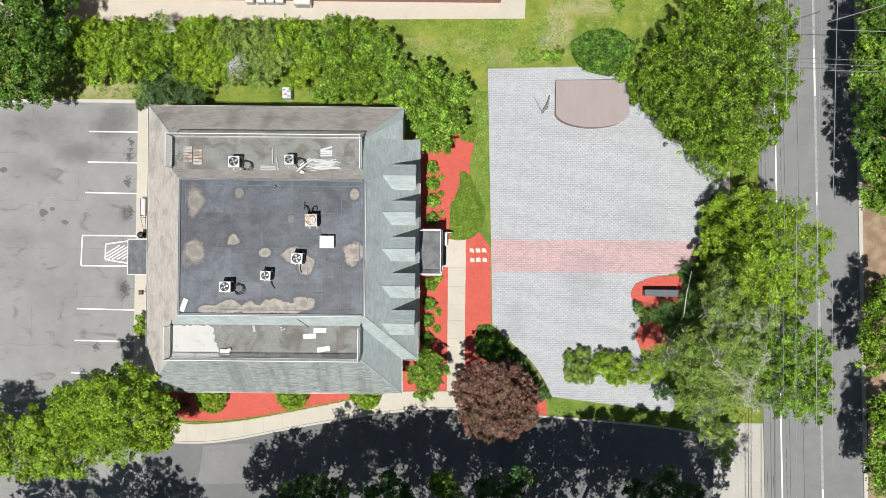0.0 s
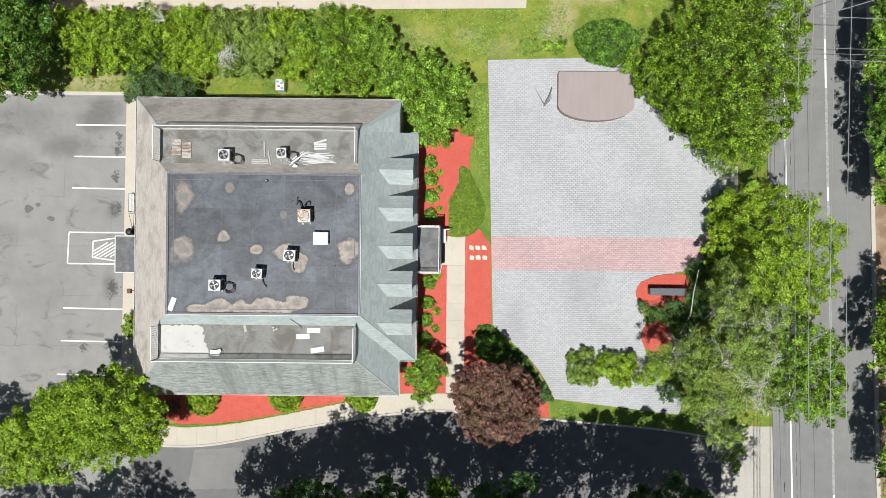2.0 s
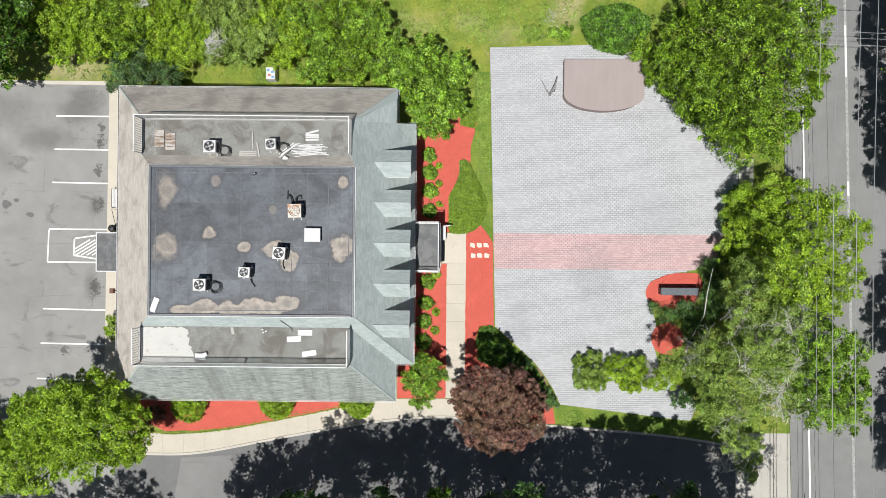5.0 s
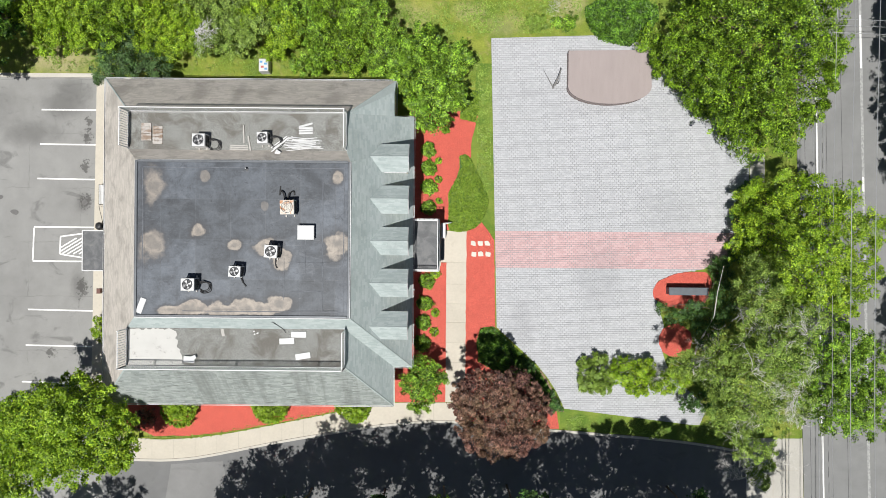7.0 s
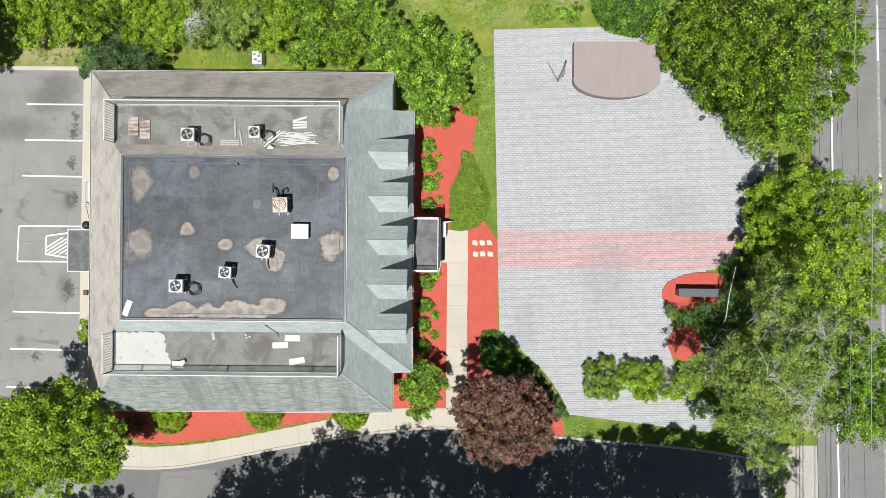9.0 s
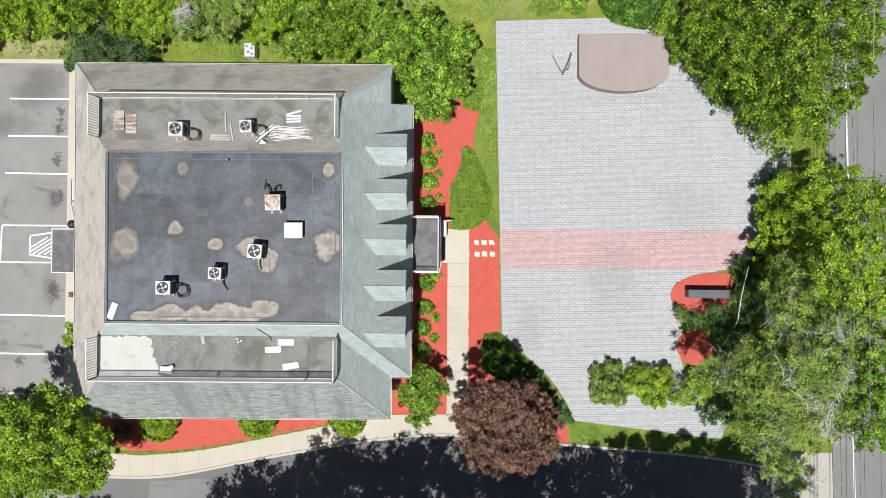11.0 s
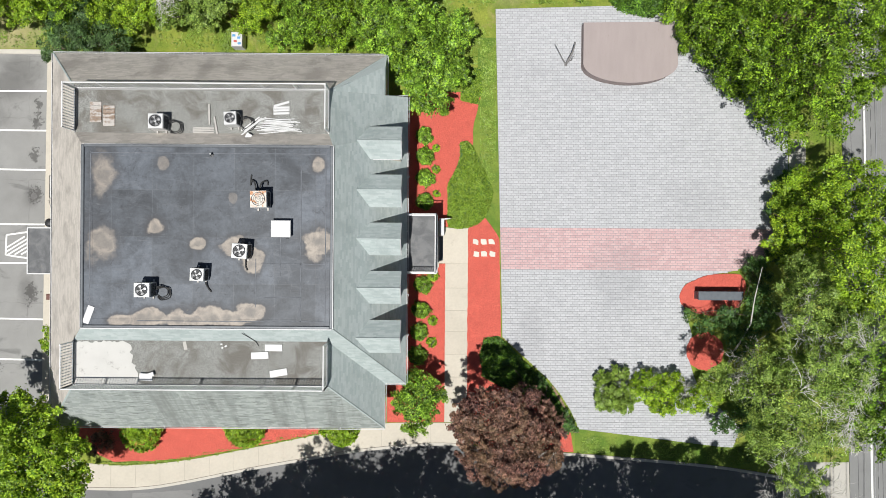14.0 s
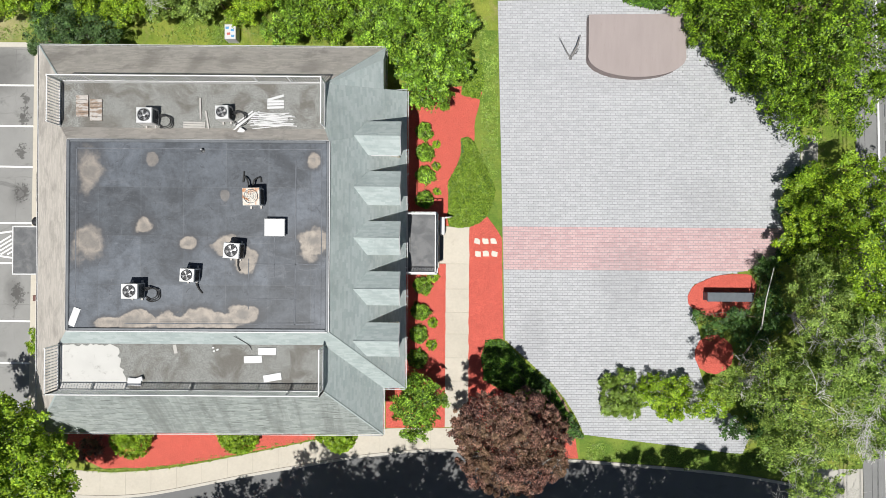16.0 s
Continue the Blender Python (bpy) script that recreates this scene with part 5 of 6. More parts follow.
tree("ash_tree", "light green tree at the car park corner", [(-25.6, -11.9, 6.0, 2.6), (-24.0, -13.4, 5.5, 2.1), (-26.8, -15.4, 6.0, 2.7), (-32.0, -14.7, 3.6, 2.3), (-34.8, -15.8, 3.6, 2.1), (-32.4, -17.9, 3.6, 2.5), (-35.7, -17.7, 3.6, 2.5), (-38.7, -16.2, 3.6, 2.8), (-24.8, -15.7, 5.0, 1.9), (-23.4, -15.4, 4.5, 1.4), (-30.3, -15.6, 3.6, 2.3), (-28.2, -12.1, 8.0, 2.2), (-26.3, -11.7, 7.8, 1.9)], 46000, 0.2, L_GOLD, 23, 0.22, gaps=0.5, clump=0.42, fill=0.36)
tree("oak_tree", "tall dark green tree at the car park edge", [(-34.5, 18.2, 5.8, 2.7), (-33.8, 15.4, 5.3, 2.3), (-35.9, 13.7, 5.3, 2.6), (-33.1, 18.3, 4.8, 1.7), (-36.8, 17.3, 5.8, 3.0), (-34.8, 13.4, 3.3, 1.6), (-36.1, 20.0, 4.8, 2.7), (-32.9, 20.8, 3.8, 1.6), (-32.8, 16.5, 2.8, 1.2)], 18000, 0.24, L_OAK, 24, 0.28)
rnd = random.Random(21)
HEDGE = []
for k in range(11):
    x = -31.2 + 2.55 * k
    jig = lambda r=0.35: rnd.uniform(-r, r)  # noqa: E731
    west, thin = x < -19.2, -19.2 < x < -15.0
    kind_ = "yellow-green leafy" if west else "thin grey-green twiggy" if thin else "dense fine-leaved green"
    mat = (L_GOLD, L_GOLD, L_MAPLE, L_GOLD)[k % 4] if west else L_BIRCH if thin else (L_GREEN, L_MAPLE, L_GREEN, L_GOLD)[k % 4]
    top = -0.5 if x > -6 else 0.0
    HEDGE.append((kind_ + " tree at the back of the north hedgerow", [(x + jig(), 18.4 + top + jig(), 3.0 + jig(), 1.5), (x + 0.9 + jig(), 19.2 + 2 * top + jig(0.3), 2.4 + jig(), 1.05), (x - 0.8 + jig(), 17.3 + jig(), 3.1 + jig(), 1.35), (x + 0.5 + jig(), 17.0 + jig(), 2.6, 1.2)], mat))
    low = 15.9 if x < -26.5 else 15.6 if x < -13.0 else 14.7
    HEDGE.append((kind_ + " tree at the front of the north hedgerow", [(x + 1.2 + jig(), low + jig(0.25), 2.7 + jig(), 1.4), (x + 0.1 + jig(), low - 0.7 + jig(0.2), 2.1 + jig(), 1.05), (x + 1.9 + jig(), low + 1.1 + jig(), 2.9 + jig(), 1.25)] + ([(x + 0.9, 13.6 + jig(0.2), 2.0, 1.0)] if -11.5 < x else []), mat))
for n, (label, blobs, mat) in enumerate(HEDGE):
    tree("hedgerow_tree", label, blobs, 3900, 0.16, mat, 70 + n, 0.09, group="trees of the north hedgerow", gaps=0.6, clump=0.3)
twigs("dead_branch", "bare pale twigs in the hedgerow", -17.96, 15.47, 4.2, 1.1, 62, DEAD, 12, None, (-19.09, 16.97))
twigs("dead_branch", "bare pale twigs in the hedgerow", -23.36, 18.53, 4.2, 0.8, 63, DEAD, 8, None, (-24.70, 19.50))
tree("juniper", "dark spreading conifer at the building corner", [(-25.9, 14.2, 2.2, 1.3), (-24.4, 13.5, 2.4, 1.6), (-22.7, 13.8, 2.2, 1.4), (-26.7, 12.9, 1.6, 0.9), (-24.1, 15.0, 2.4, 1.2), (-22.0, 13.1, 2.0, 1.1)], 9000, 0.15, L_FIR, 25, 0.12, gaps=0.7)
tree("cherry_tree", "spreading small tree with drooping green leaves", [(-2.8, 14.0, 4.2, 1.7), (-1.4, 15.0, 3.8, 1.3), (-3.2, 12.4, 3.4, 1.3)], 6500, 0.2, L_GREEN, 26, 0.1)
tree("cherry_tree", "spreading small tree beside the red mulch bed", [(0.6, 13.3, 4.2, 1.7), (-0.7, 11.7, 4.6, 2.0), (0.7, 11.2, 3.8, 1.6), (-1.0, 9.8, 3.6, 1.5), (-0.1, 9.1, 3.2, 1.0), (-2.0, 11.0, 3.4, 1.2)], 10000, 0.2, L_GREEN, 27, 0.1)
tree("weedy_shrub", "small bright green shrub on the lawn", [(7.6, 17.6, 0.5, 0.8), (7.1, 17.9, 0.4, 0.5)], 1500, 0.11, L_WEED, 29, 0.03, category="shrub")
tree("weedy_shrub", "green and straw-coloured shrub by the paving", [(10.1, 17.8, 0.6, 0.8), (9.3, 17.6, 0.5, 0.6)], 1400, 0.11, L_GREEN, 30, 0.03, category="shrub")
twigs("dry_shrub", "dry grey-brown bare shrub on the lawn", 9.37, 18.80, 0.3, 0.9, 64, DEAD, 26)
tree("weedy_shrub", "small green shrub in a bed by the neighbouring lawn", [(15.7, 22.5, 0.5, 0.6)], 900, 0.11, L_GREEN, 31, 0.03, category="shrub")
ROADSIDE = (
    (21.5, L_OAK, [(35.9, 22.6, 5.0, 1.7), (36.3, 20.2, 5.2, 2.0), (38.4, 21.4, 6.5, 2.4), (38.0, 19.0, 3.0, 1.6)]),
    (16.5, L_GREEN, [(35.7, 18.2, 5.0, 1.7), (35.3, 16.4, 5.0, 1.8), (35.5, 14.8, 4.6, 1.6), (37.6, 16.8, 6.5, 2.5), (38.2, 14.6, 3.2, 1.7)]),
    (10.3, L_OAK, [(35.9, 12.4, 5.2, 1.8), (35.6, 10.2, 4.8, 1.7), (36.1, 8.6, 4.8, 1.5), (37.6, 10.6, 6.5, 2.4), (38.2, 12.4, 3.2, 1.7)]),
    (5.0, L_GREEN, [(36.4, 6.7, 5.0, 1.6), (36.3, 4.6, 4.6, 1.4), (38.0, 5.6, 6.5, 2.2), (38.0, 7.6, 3.0, 1.6)]),
    (-5.5, L_MAPLE, [(37.2, -2.9, 5.0, 1.3), (36.4, -5.0, 4.8, 1.5), (36.1, -6.9, 4.8, 1.5), (36.4, -9.0, 4.6, 1.5), (38.2, -6.2, 6.5, 2.6), (38.0, -3.8, 3.0, 1.6), (38.1, -8.4, 3.0, 1.7)]),
    (-15.5, L_GREEN, [(37.5, -12.6, 4.8, 1.3), (37.2, -14.8, 5.0, 1.6), (36.8, -17.0, 4.8, 1.6), (36.9, -19.2, 4.8, 1.6), (38.8, -16.0, 6.5, 2.6), (38.2, -14.0, 3.0, 1.5), (38.0, -18.2, 3.0, 1.6)]),
)
for n, (by, mat, blobs) in enumerate(ROADSIDE):
    tree("roadside_tree", "tall green roadside tree across the road", blobs, 9000, 0.22, mat, 80 + n, 0.16, base=(40.6, by), group="trees across the road", gaps=0.65, clump=0.4)
for n, x in enumerate((-15.5, -9.5, -3.5, 2.5, 7.8, 12.6, 17.0, 21.4)):
    y, up = (-22.7, 4.8) if -10 < x < 0 else (-24.0 - 0.4 * (n % 3), 1.6) if x < 0 else (-23.6, 3.2) if x < 10 else (-23.2, 6.2)
    tree("drive_tree", "tall tree shading the drive", [(x, y + 0.4, 11.5 + up, 3.2), (x - 1.8, y - 0.6, 10.2 + up, 2.7), (x + 1.9, y + 0.6, 10.0 + up, 2.8), (x + 0.3, y + 2.2, 7.5 + up, 2.3), (x + 0.2, y - 2.4, 9.5 + up, 3.0)] + ([(x + 1.0, y + 0.5, 12.0 + up, 2.6), (x - 1.6, y + 0.4, 12.0 + up, 2.4)] if x > 10 else []), 5600 if x > 10 else 4700, 0.34, (L_DARK_SHADED, L_GREEN, L_DARK_SHADED)[n % 3], 90 + n, 0.2, group="trees along the drive", base=(x, y - 0.6), gaps=0.9, clump=0.5)
# dark leaf colour on four of these replaces shade from the tall trees
for n, blobs in enumerate(([(-12.1, -20.2, 5.5, 1.4), (-10.2, -19.7, 6.0, 1.6), (-8.4, -20.3, 5.5, 1.3)], [(-4.2, -19.2, 5.5, 1.2), (-5.8, -20.5, 5.5, 1.2), (-3.0, -20.5, 5.5, 1.2)], [(-0.1, -19.1, 5.5, 1.1), (0.9, -20.4, 5.5, 1.2)], [(4.2, -19.6, 5.5, 1.3), (6.7, -18.7, 6.0, 1.3), (5.6, -20.6, 5.5, 1.4)], [(16.3, -19.8, 5.5, 1.3), (18.5, -19.2, 6.0, 1.7), (20.8, -20.1, 5.5, 1.2)])):
    tree("understorey_tree", "smaller leafy tree under the tall drive trees", blobs, 3200, 0.2, (L_DARK_SHADED, L_DARK_SHADED, L_GREEN, L_DARK_SHADED, L_DARK_SHADED)[n], 190 + n, 0.08, group="small trees along the drive")
tree("drive_tree", "tall tree shading the drive", [(-27.0, -25.0, 8.0, 3.2), (-24.6, -25.6, 7.0, 2.6), (-29.4, -24.6, 7.0, 2.6)], 7000, 0.24, L_DARK_SHADED, 98, 0.2, group="trees along the drive")
tree("drive_tree", "tall tree shading the car park", [(-34.5, -25.2, 8.0, 3.0), (-32.0, -25.6, 7.0, 2.6), (-37.4, -24.8, 7.0, 2.8)], 6000, 0.24, L_DARK_SHADED, 99, 0.2, group="trees along the drive")
tree("corner_tree", "small bright green tree at the building corner", [(-1.3, -9.8, 2.6, 1.4), (-2.0, -11.1, 2.4, 1.1), (-0.5, -10.6, 2.2, 1.0), (-1.5, -12.4, 1.8, 0.9), (-0.6, -11.9, 1.8, 0.7)], 6500, 0.17, L_GREEN, 32, 0.06)
tree("red_shrub", "dark red-leaved shrub under the corner tree", [(-23.2, -14.0, 0.9, 0.7), (-23.9, -14.4, 0.9, 0.7)], 1200, 0.12, L_PURPLE, 34, 0.04, category="shrub")
tree("wall_shrub", "green shrub by the pavement and car park", [(-27.1, -7.2, 1.0, 0.6), (-27.1, -6.5, 0.9, 0.5), (-27.0, -7.8, 0.9, 0.5)], 1500, 0.12, L_GOLD, 35, 0.04, category="shrub")
# leaf colour darkened to stand for the deep shadow beside the tree
tree("wall_shrub", "green shrub against the purple tree, leaf colour darkened for its shadow", [(7.2, -10.0, 0.4, 0.6), (8.9, -12.6, 0.4, 0.6), (9.4, -13.2, 0.4, 0.5), (4.9, -8.5, 0.3, 0.5)], 2400, 0.12, L_DARK_SHADED, 36, 0.04, category="shrub")


def ball(name, label, x, y, r, leafy, seed, count=1300, flat=0.75, group=""):
    return tree(name, label, [(x, y, r * 0.5, r * 0.9), (x + 0.12 * r, y - 0.1 * r, r * 0.5, r * 0.82), (x - 0.12 * r, y + 0.05 * r, r * 0.48, r * 0.82)], int(count * 1.2), 0.10, leafy, seed, 0.03, (x, y), category="shrub", group=group, gaps=0.05, fill=0.25, flat=flat, clump=0.17)


for n, (x, y, r) in enumerate(((-20.7, -13.3, 1.75), (-13.5, -13.15, 1.55), (-6.9, -13.1, 1.5))):
    ball("clipped_shrub", "rounded clipped green shrub by the south wall", x, y, r, L_GOLD, 110 + n, 8000, group="clipped shrubs along the south wall")
for n, (x, y, r) in enumerate(((-1.03, 7.47, 0.50), (-1.02, 6.00, 0.50), (-0.97, 4.45, 0.52), (-1.04, 2.79, 0.50), (-1.11, -3.09, 0.52), (-1.25, -4.91, 0.52), (-1.36, -6.46, 0.50), (-1.46, -8.13, 0.56))):
    ball("foundation_shrub", "small round green shrub by the east wall", x, y, r * 1.2, L_GREEN, 120 + n, 2000, group="shrubs along the east wall")
for n, (x, y, r) in enumerate(((-0.25, 6.58, 0.27), (-0.24, 5.10, 0.30), (-0.19, 3.35, 0.27), (-0.40, -5.67, 0.34), (-0.47, -7.22, 0.36), (-0.46, -2.32, 0.35))):
    ball("low_plant", "small low bright green plant in red mulch", x, y, r, L_GOLD, 130 + n, 500, group="low plants in the mulch")
ball("garden_bush", "green bush beside the porch", -0.46, -2.39, 0.45, L_GOLD, 140, 900)


def mound(name, label, pts, height, leafy, seed, count, size=0.09):
    """A low spreading plant that fills a plan outline."""
    rng = np.random.default_rng(seed)
    p = np.array(pts)
    q = rng.uniform(p.min(0), p.max(0), size=(count * 3, 2))
    inside, dist = np.zeros(len(q), bool), np.full(len(q), 9.0)
    for a, b in zip(p, np.roll(p, -1, 0)):
        if a[1] != b[1]:
            inside ^= ((a[1] > q[:, 1]) != (b[1] > q[:, 1])) & (q[:, 0] < (b[0] - a[0]) * (q[:, 1] - a[1]) / (b[1] - a[1]) + a[0])
        t = np.clip((q - a) @ (b - a) / ((b - a) @ (b - a)), 0, 1)
        dist = np.minimum(dist, np.linalg.norm(q - a - t[:, None] * (b - a), axis=1))
    q, dist = q[inside][:count], dist[inside][:count]
    count = len(q)
    lump = np.array([0.12 * noise.noise(Vector((x * 2.2, y * 2.2, 1.0))) for x, y in q])
    rise = np.maximum(0.02, height * np.minimum(1.0, dist / 0.5) ** 0.6 + lump)
    c = np.column_stack([q, 0.14 + rise * rng.uniform(0.75, 1.0, count)])
    nr = rng.normal(scale=0.6, size=c.shape) + [0, 0, 1]
    nr /= np.linalg.norm(nr, axis=1)[:, None]
    u = np.cross(nr, rng.normal(size=c.shape))
    u /= np.linalg.norm(u, axis=1)[:, None]
    s = size * rng.uniform(0.6, 1.4, size=(count, 1))
    t = thing(name, label, "shrub", (float(p[:, 0].mean()), float(p[:, 1].mean()), 0))
    c -= np.array(t.location)
    part("leaves", quads("leaves", c, u * s, np.cross(nr, u) * s * 0.5), leafy, t)
    # solid core in dark leaf colour, fills the gaps under the leaves
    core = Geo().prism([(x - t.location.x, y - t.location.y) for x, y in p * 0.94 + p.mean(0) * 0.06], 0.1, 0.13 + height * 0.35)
    part("core_fill", core, L_DARK_SHADED, t)
    return t


mound("ground_cover", "low spreading green shrub in a kidney-shaped bed", curve([(1.42, 6.95), (1.95, 7.12), (2.45, 6.6), (3.0, 5.4), (3.72, 3.9), (3.78, 3.0), (3.2, 1.6), (2.15, 0.95), (0.68, 0.98), (0.62, 2.2), (0.6, 3.3), (0.62, 4.1), (1.18, 5.1), (1.48, 6.1), (1.42, 6.95)], 2)[:-1], 0.5, L_COVER, 150, 17000, 0.065)
# dark leaf colour stands in for the purple tree's shadow on this wedge
mound("ground_cover", "green ground cover beside the purple tree, darkened for its shade", outline([(3.3, -6.9), (4.3, -6.75), (6.2, -8.55), (8.1, -10.35), (9.0, -11.9), (9.1, -13.0), (8.2, -12.9), (6.6, -11.2), (4.6, -10.4), (3.1, -9.6), (3.0, -8.0)], 0.5, 0.12), 0.38, L_OAK, 151, 13000, 0.07)
mound("ground_cover", "bright green weedy shrub beside the cherry tree", outline([(1.6, 12.2), (2.9, 12.3), (3.0, 10.6), (2.7, 9.7), (1.5, 10.0)], 0.4, 0.1), 0.4, L_COVER, 152, 4500, 0.08)
mound("laurel_shrub", "dense low green shrub mound beside the paving", outline([(14.35 + (2.9 + 0.3 * math.sin(3 * a)) * math.cos(a), 18.1 + 2.1 * math.sin(a)) for a in np.linspace(0, 6.283, 15)[:-1]], 0.5, 0.25), 1.3, L_OAK, 28, 16000, 0.085)


def scatter(name, label, boxes, count, height, leafy, seed, lift=0.10):
    """Loose blades of grass and weeds; boxes: (x0, x1, y0, y1)."""
    rng = np.random.default_rng(seed)
    parts_ = []
    area = np.array([(b[1] - b[0]) * (b[3] - b[2]) for b in boxes])
    for b, s in zip(boxes, area / area.sum()):
        n = int(count * s)
        k = max(3, n // 60)
        cx, cy = rng.uniform(b[0], b[1], k), rng.uniform(b[2], b[3], k)
        pick = rng.integers(0, k, n)
        x = np.clip(cx[pick] + rng.normal(scale=0.35, size=n), b[0], b[1])
        y = np.clip(cy[pick] + rng.normal(scale=0.35, size=n), b[2], b[3])
        parts_.append(np.stack([x, y, np.full(n, lift) + rng.uniform(0.02, height, n)], 1))
    c = np.concatenate(parts_)
    n = len(c)
    a = rng.uniform(0, 6.28, n)
    u = np.stack([np.cos(a), np.sin(a), rng.uniform(-0.2, 0.9, n)], 1) * rng.uniform(0.05, 0.12, (n, 1))
    w = np.stack([-np.sin(a), np.cos(a), rng.uniform(-0.3, 0.3, n)], 1) * 0.028
    ob = part(name, quads(name, c, u, w), leafy)
    return tagged(ob, label, "grass", kind="stuff")


scatter("rough_grass", "tufts of rough bright grass and weeds", [(-34, -20, 13.6, 20.3), (-20, 3.5, 12.6, 20.7), (3.5, 16, 17, 20.9), (8, 22, 18.5, 23), (-4, 9, 17.0, 20.9)], 26000, 0.13, L_WEED, 160)
scatter("edge_grass", "grass fringe along the pavement edge", [(min(p[0], q[0]), max(p[0], q[0]), max(p[1], q[1]) - 0.02, max(p[1], q[1]) + 0.16) for p, q in zip(S_WALK_TOP[10:30], S_WALK_TOP[11:31])], 450, 0.05, L_WEED, 161, 0.13)
scatter("lawn_blades", "short blades of turf", [(2.9, 3.95, 2, 14.3), (10.3, 13, -15.0, -13.95), (13, 17, -15.3, -14.25), (17, 24, -15.7, -14.6)], 5000, 0.06, L_WEED, 162, 0.1)


# ---- things on the roof ----
def bend(pts, n=5):
    """A smooth line through points in space."""
    q = [Vector(p) for p in pts]
    q = [2 * q[0] - q[1]] + q + [2 * q[-1] - q[-2]]
    out = []
    for a, b, c, d in zip(q, q[1:], q[2:], q[3:]):
        for k in range(n):
            t = k / n
            out.append(0.5 * (2 * b + (c - a) * t + (2 * a - 5 * b + 4 * c - d) * t * t + (3 * b - a - 3 * c + d) * t ** 3))
    return out + [q[-2]]


def condenser(x, y, z, w, d, h, turn, rusty=False, hose=1, group="roof cooling units"):
    """An outdoor cooling unit with a fan guard on top, feet and lagged pipes."""
    lab = "rust-stained cooling unit on the roof deck" if rusty else "pale grey cooling unit with a round top fan"
    t = thing("cooling_unit", lab, "cooling unit", (x, y, z), group)
    t.rotation_euler = (0, 0, radians(turn))
    body = Geo().block(-w / 2, w / 2, -d / 2, d / 2, 0.09, h, 0.025)
    part("cabinet", body, UNIT, t)
    r = min(w, d) * 0.40
    if rusty:
        part("top_panel", Geo().block(-w / 2 + 0.01, w / 2 - 0.01, -d / 2 + 0.01, d / 2 - 0.01, h, h + 0.012, 0.004), RUST, t, "rusted top panel")
    part("fan_well", Geo().lathe([(r, h + 0.013), (r, h + 0.018), (r * 0.2, h + 0.016)], 0, 0, 24), RUST if rusty else DARK, t)
    fan = Geo()
    for k in range(4):
        a = k * math.pi / 2 + 0.3
        p = [(r * 0.18 * math.cos(a), r * 0.18 * math.sin(a), h + 0.03), (r * 0.85 * math.cos(a - 0.28), r * 0.85 * math.sin(a - 0.28), h + 0.024), (r * 0.88 * math.cos(a + 0.35), r * 0.88 * math.sin(a + 0.35), h + 0.04)]
        fan.add(p + [(q[0], q[1], q[2] - 0.006) for q in p], [(0, 1, 2), (5, 4, 3), (0, 3, 4, 1), (1, 4, 5, 2)])
    fan.lathe([(r * 0.24, h + 0.02), (r * 0.24, h + 0.05), (r * 0.12, h + 0.06)], 0, 0, 12)
    part("fan", fan, STEEL if not rusty else RUST, t)
    ring = Geo()
    for q in (1.0, 0.72, 0.44):
        pts = [(r * q * math.cos(a), r * q * math.sin(a), h + 0.065) for a in np.linspace(0, 2 * math.pi, 21)]
        ring.tube(pts, 0.006 if q < 1 else 0.014, 4)
    for k in range(4):
        a = k * math.pi / 4
        ring.tube([(-r * math.cos(a), -r * math.sin(a), h + 0.06), (r * math.cos(a), r * math.sin(a), h + 0.06)], 0.005, 4)
    part("fan_guard", ring, STEEL, t)
    for s in (-1, 1):
        part("foot_rail", Geo().block(s * w * 0.3 - 0.05, s * w * 0.3 + 0.05, -d / 2 - 0.14, d / 2 + 0.14, 0.0, 0.09, 0.01), GREYWOOD, t)
    louvre = Geo()
    for k in range(7):
        zz = 0.2 + k * (h - 0.35) / 7
        louvre.block(w / 2, w / 2 + 0.012, -d / 2 + 0.06, d / 2 - 0.06, zz, zz + 0.05, 0.004)
        louvre.block(-w / 2 + 0.06, w / 2 - 0.06, d / 2, d / 2 + 0.012, zz, zz + 0.05, 0.004)
    part("louvre", louvre, DARK, t)
    for k in range(hose * 3):
        o = 0.08 * k
        pts = [(w / 2, 0.12 - o, 0.3), (w / 2 + 0.3 + o, 0.18 - 0.5 * o, 0.22), (w / 2 + 0.62 + o, 0.0, 0.10), (w / 2 + 0.6 + o, -0.32 - o, 0.06), (w / 2 + 0.3, -0.48 - o, 0.05), (w / 2 + 0.04, -0.34 - o, 0.04)]
        part("pipe", Geo().tube(bend(pts), 0.026, 6), HOSE, t)
    return t


ZR = ZD - 0.05
condenser(-10.08, 2.14, ZR, 0.92, 0.94, 0.98, 2, True, 0)
condenser(-11.13, -0.78, ZR, 0.86, 0.84, 0.98, -4, False, 0)
condenser(-13.52, -2.12, ZR, 0.78, 0.72, 0.93, -3, False, 0)
condenser(-16.58, -3.0, ZR, 0.88, 0.82, 0.98, 0, False, 1)
condenser(-16.33, 6.68, ZT, 0.86, 0.86, 0.95, 0, False, 1)
condenser(-12.05, 6.88, ZT, 0.72, 0.76, 0.91, 3, False, 1)
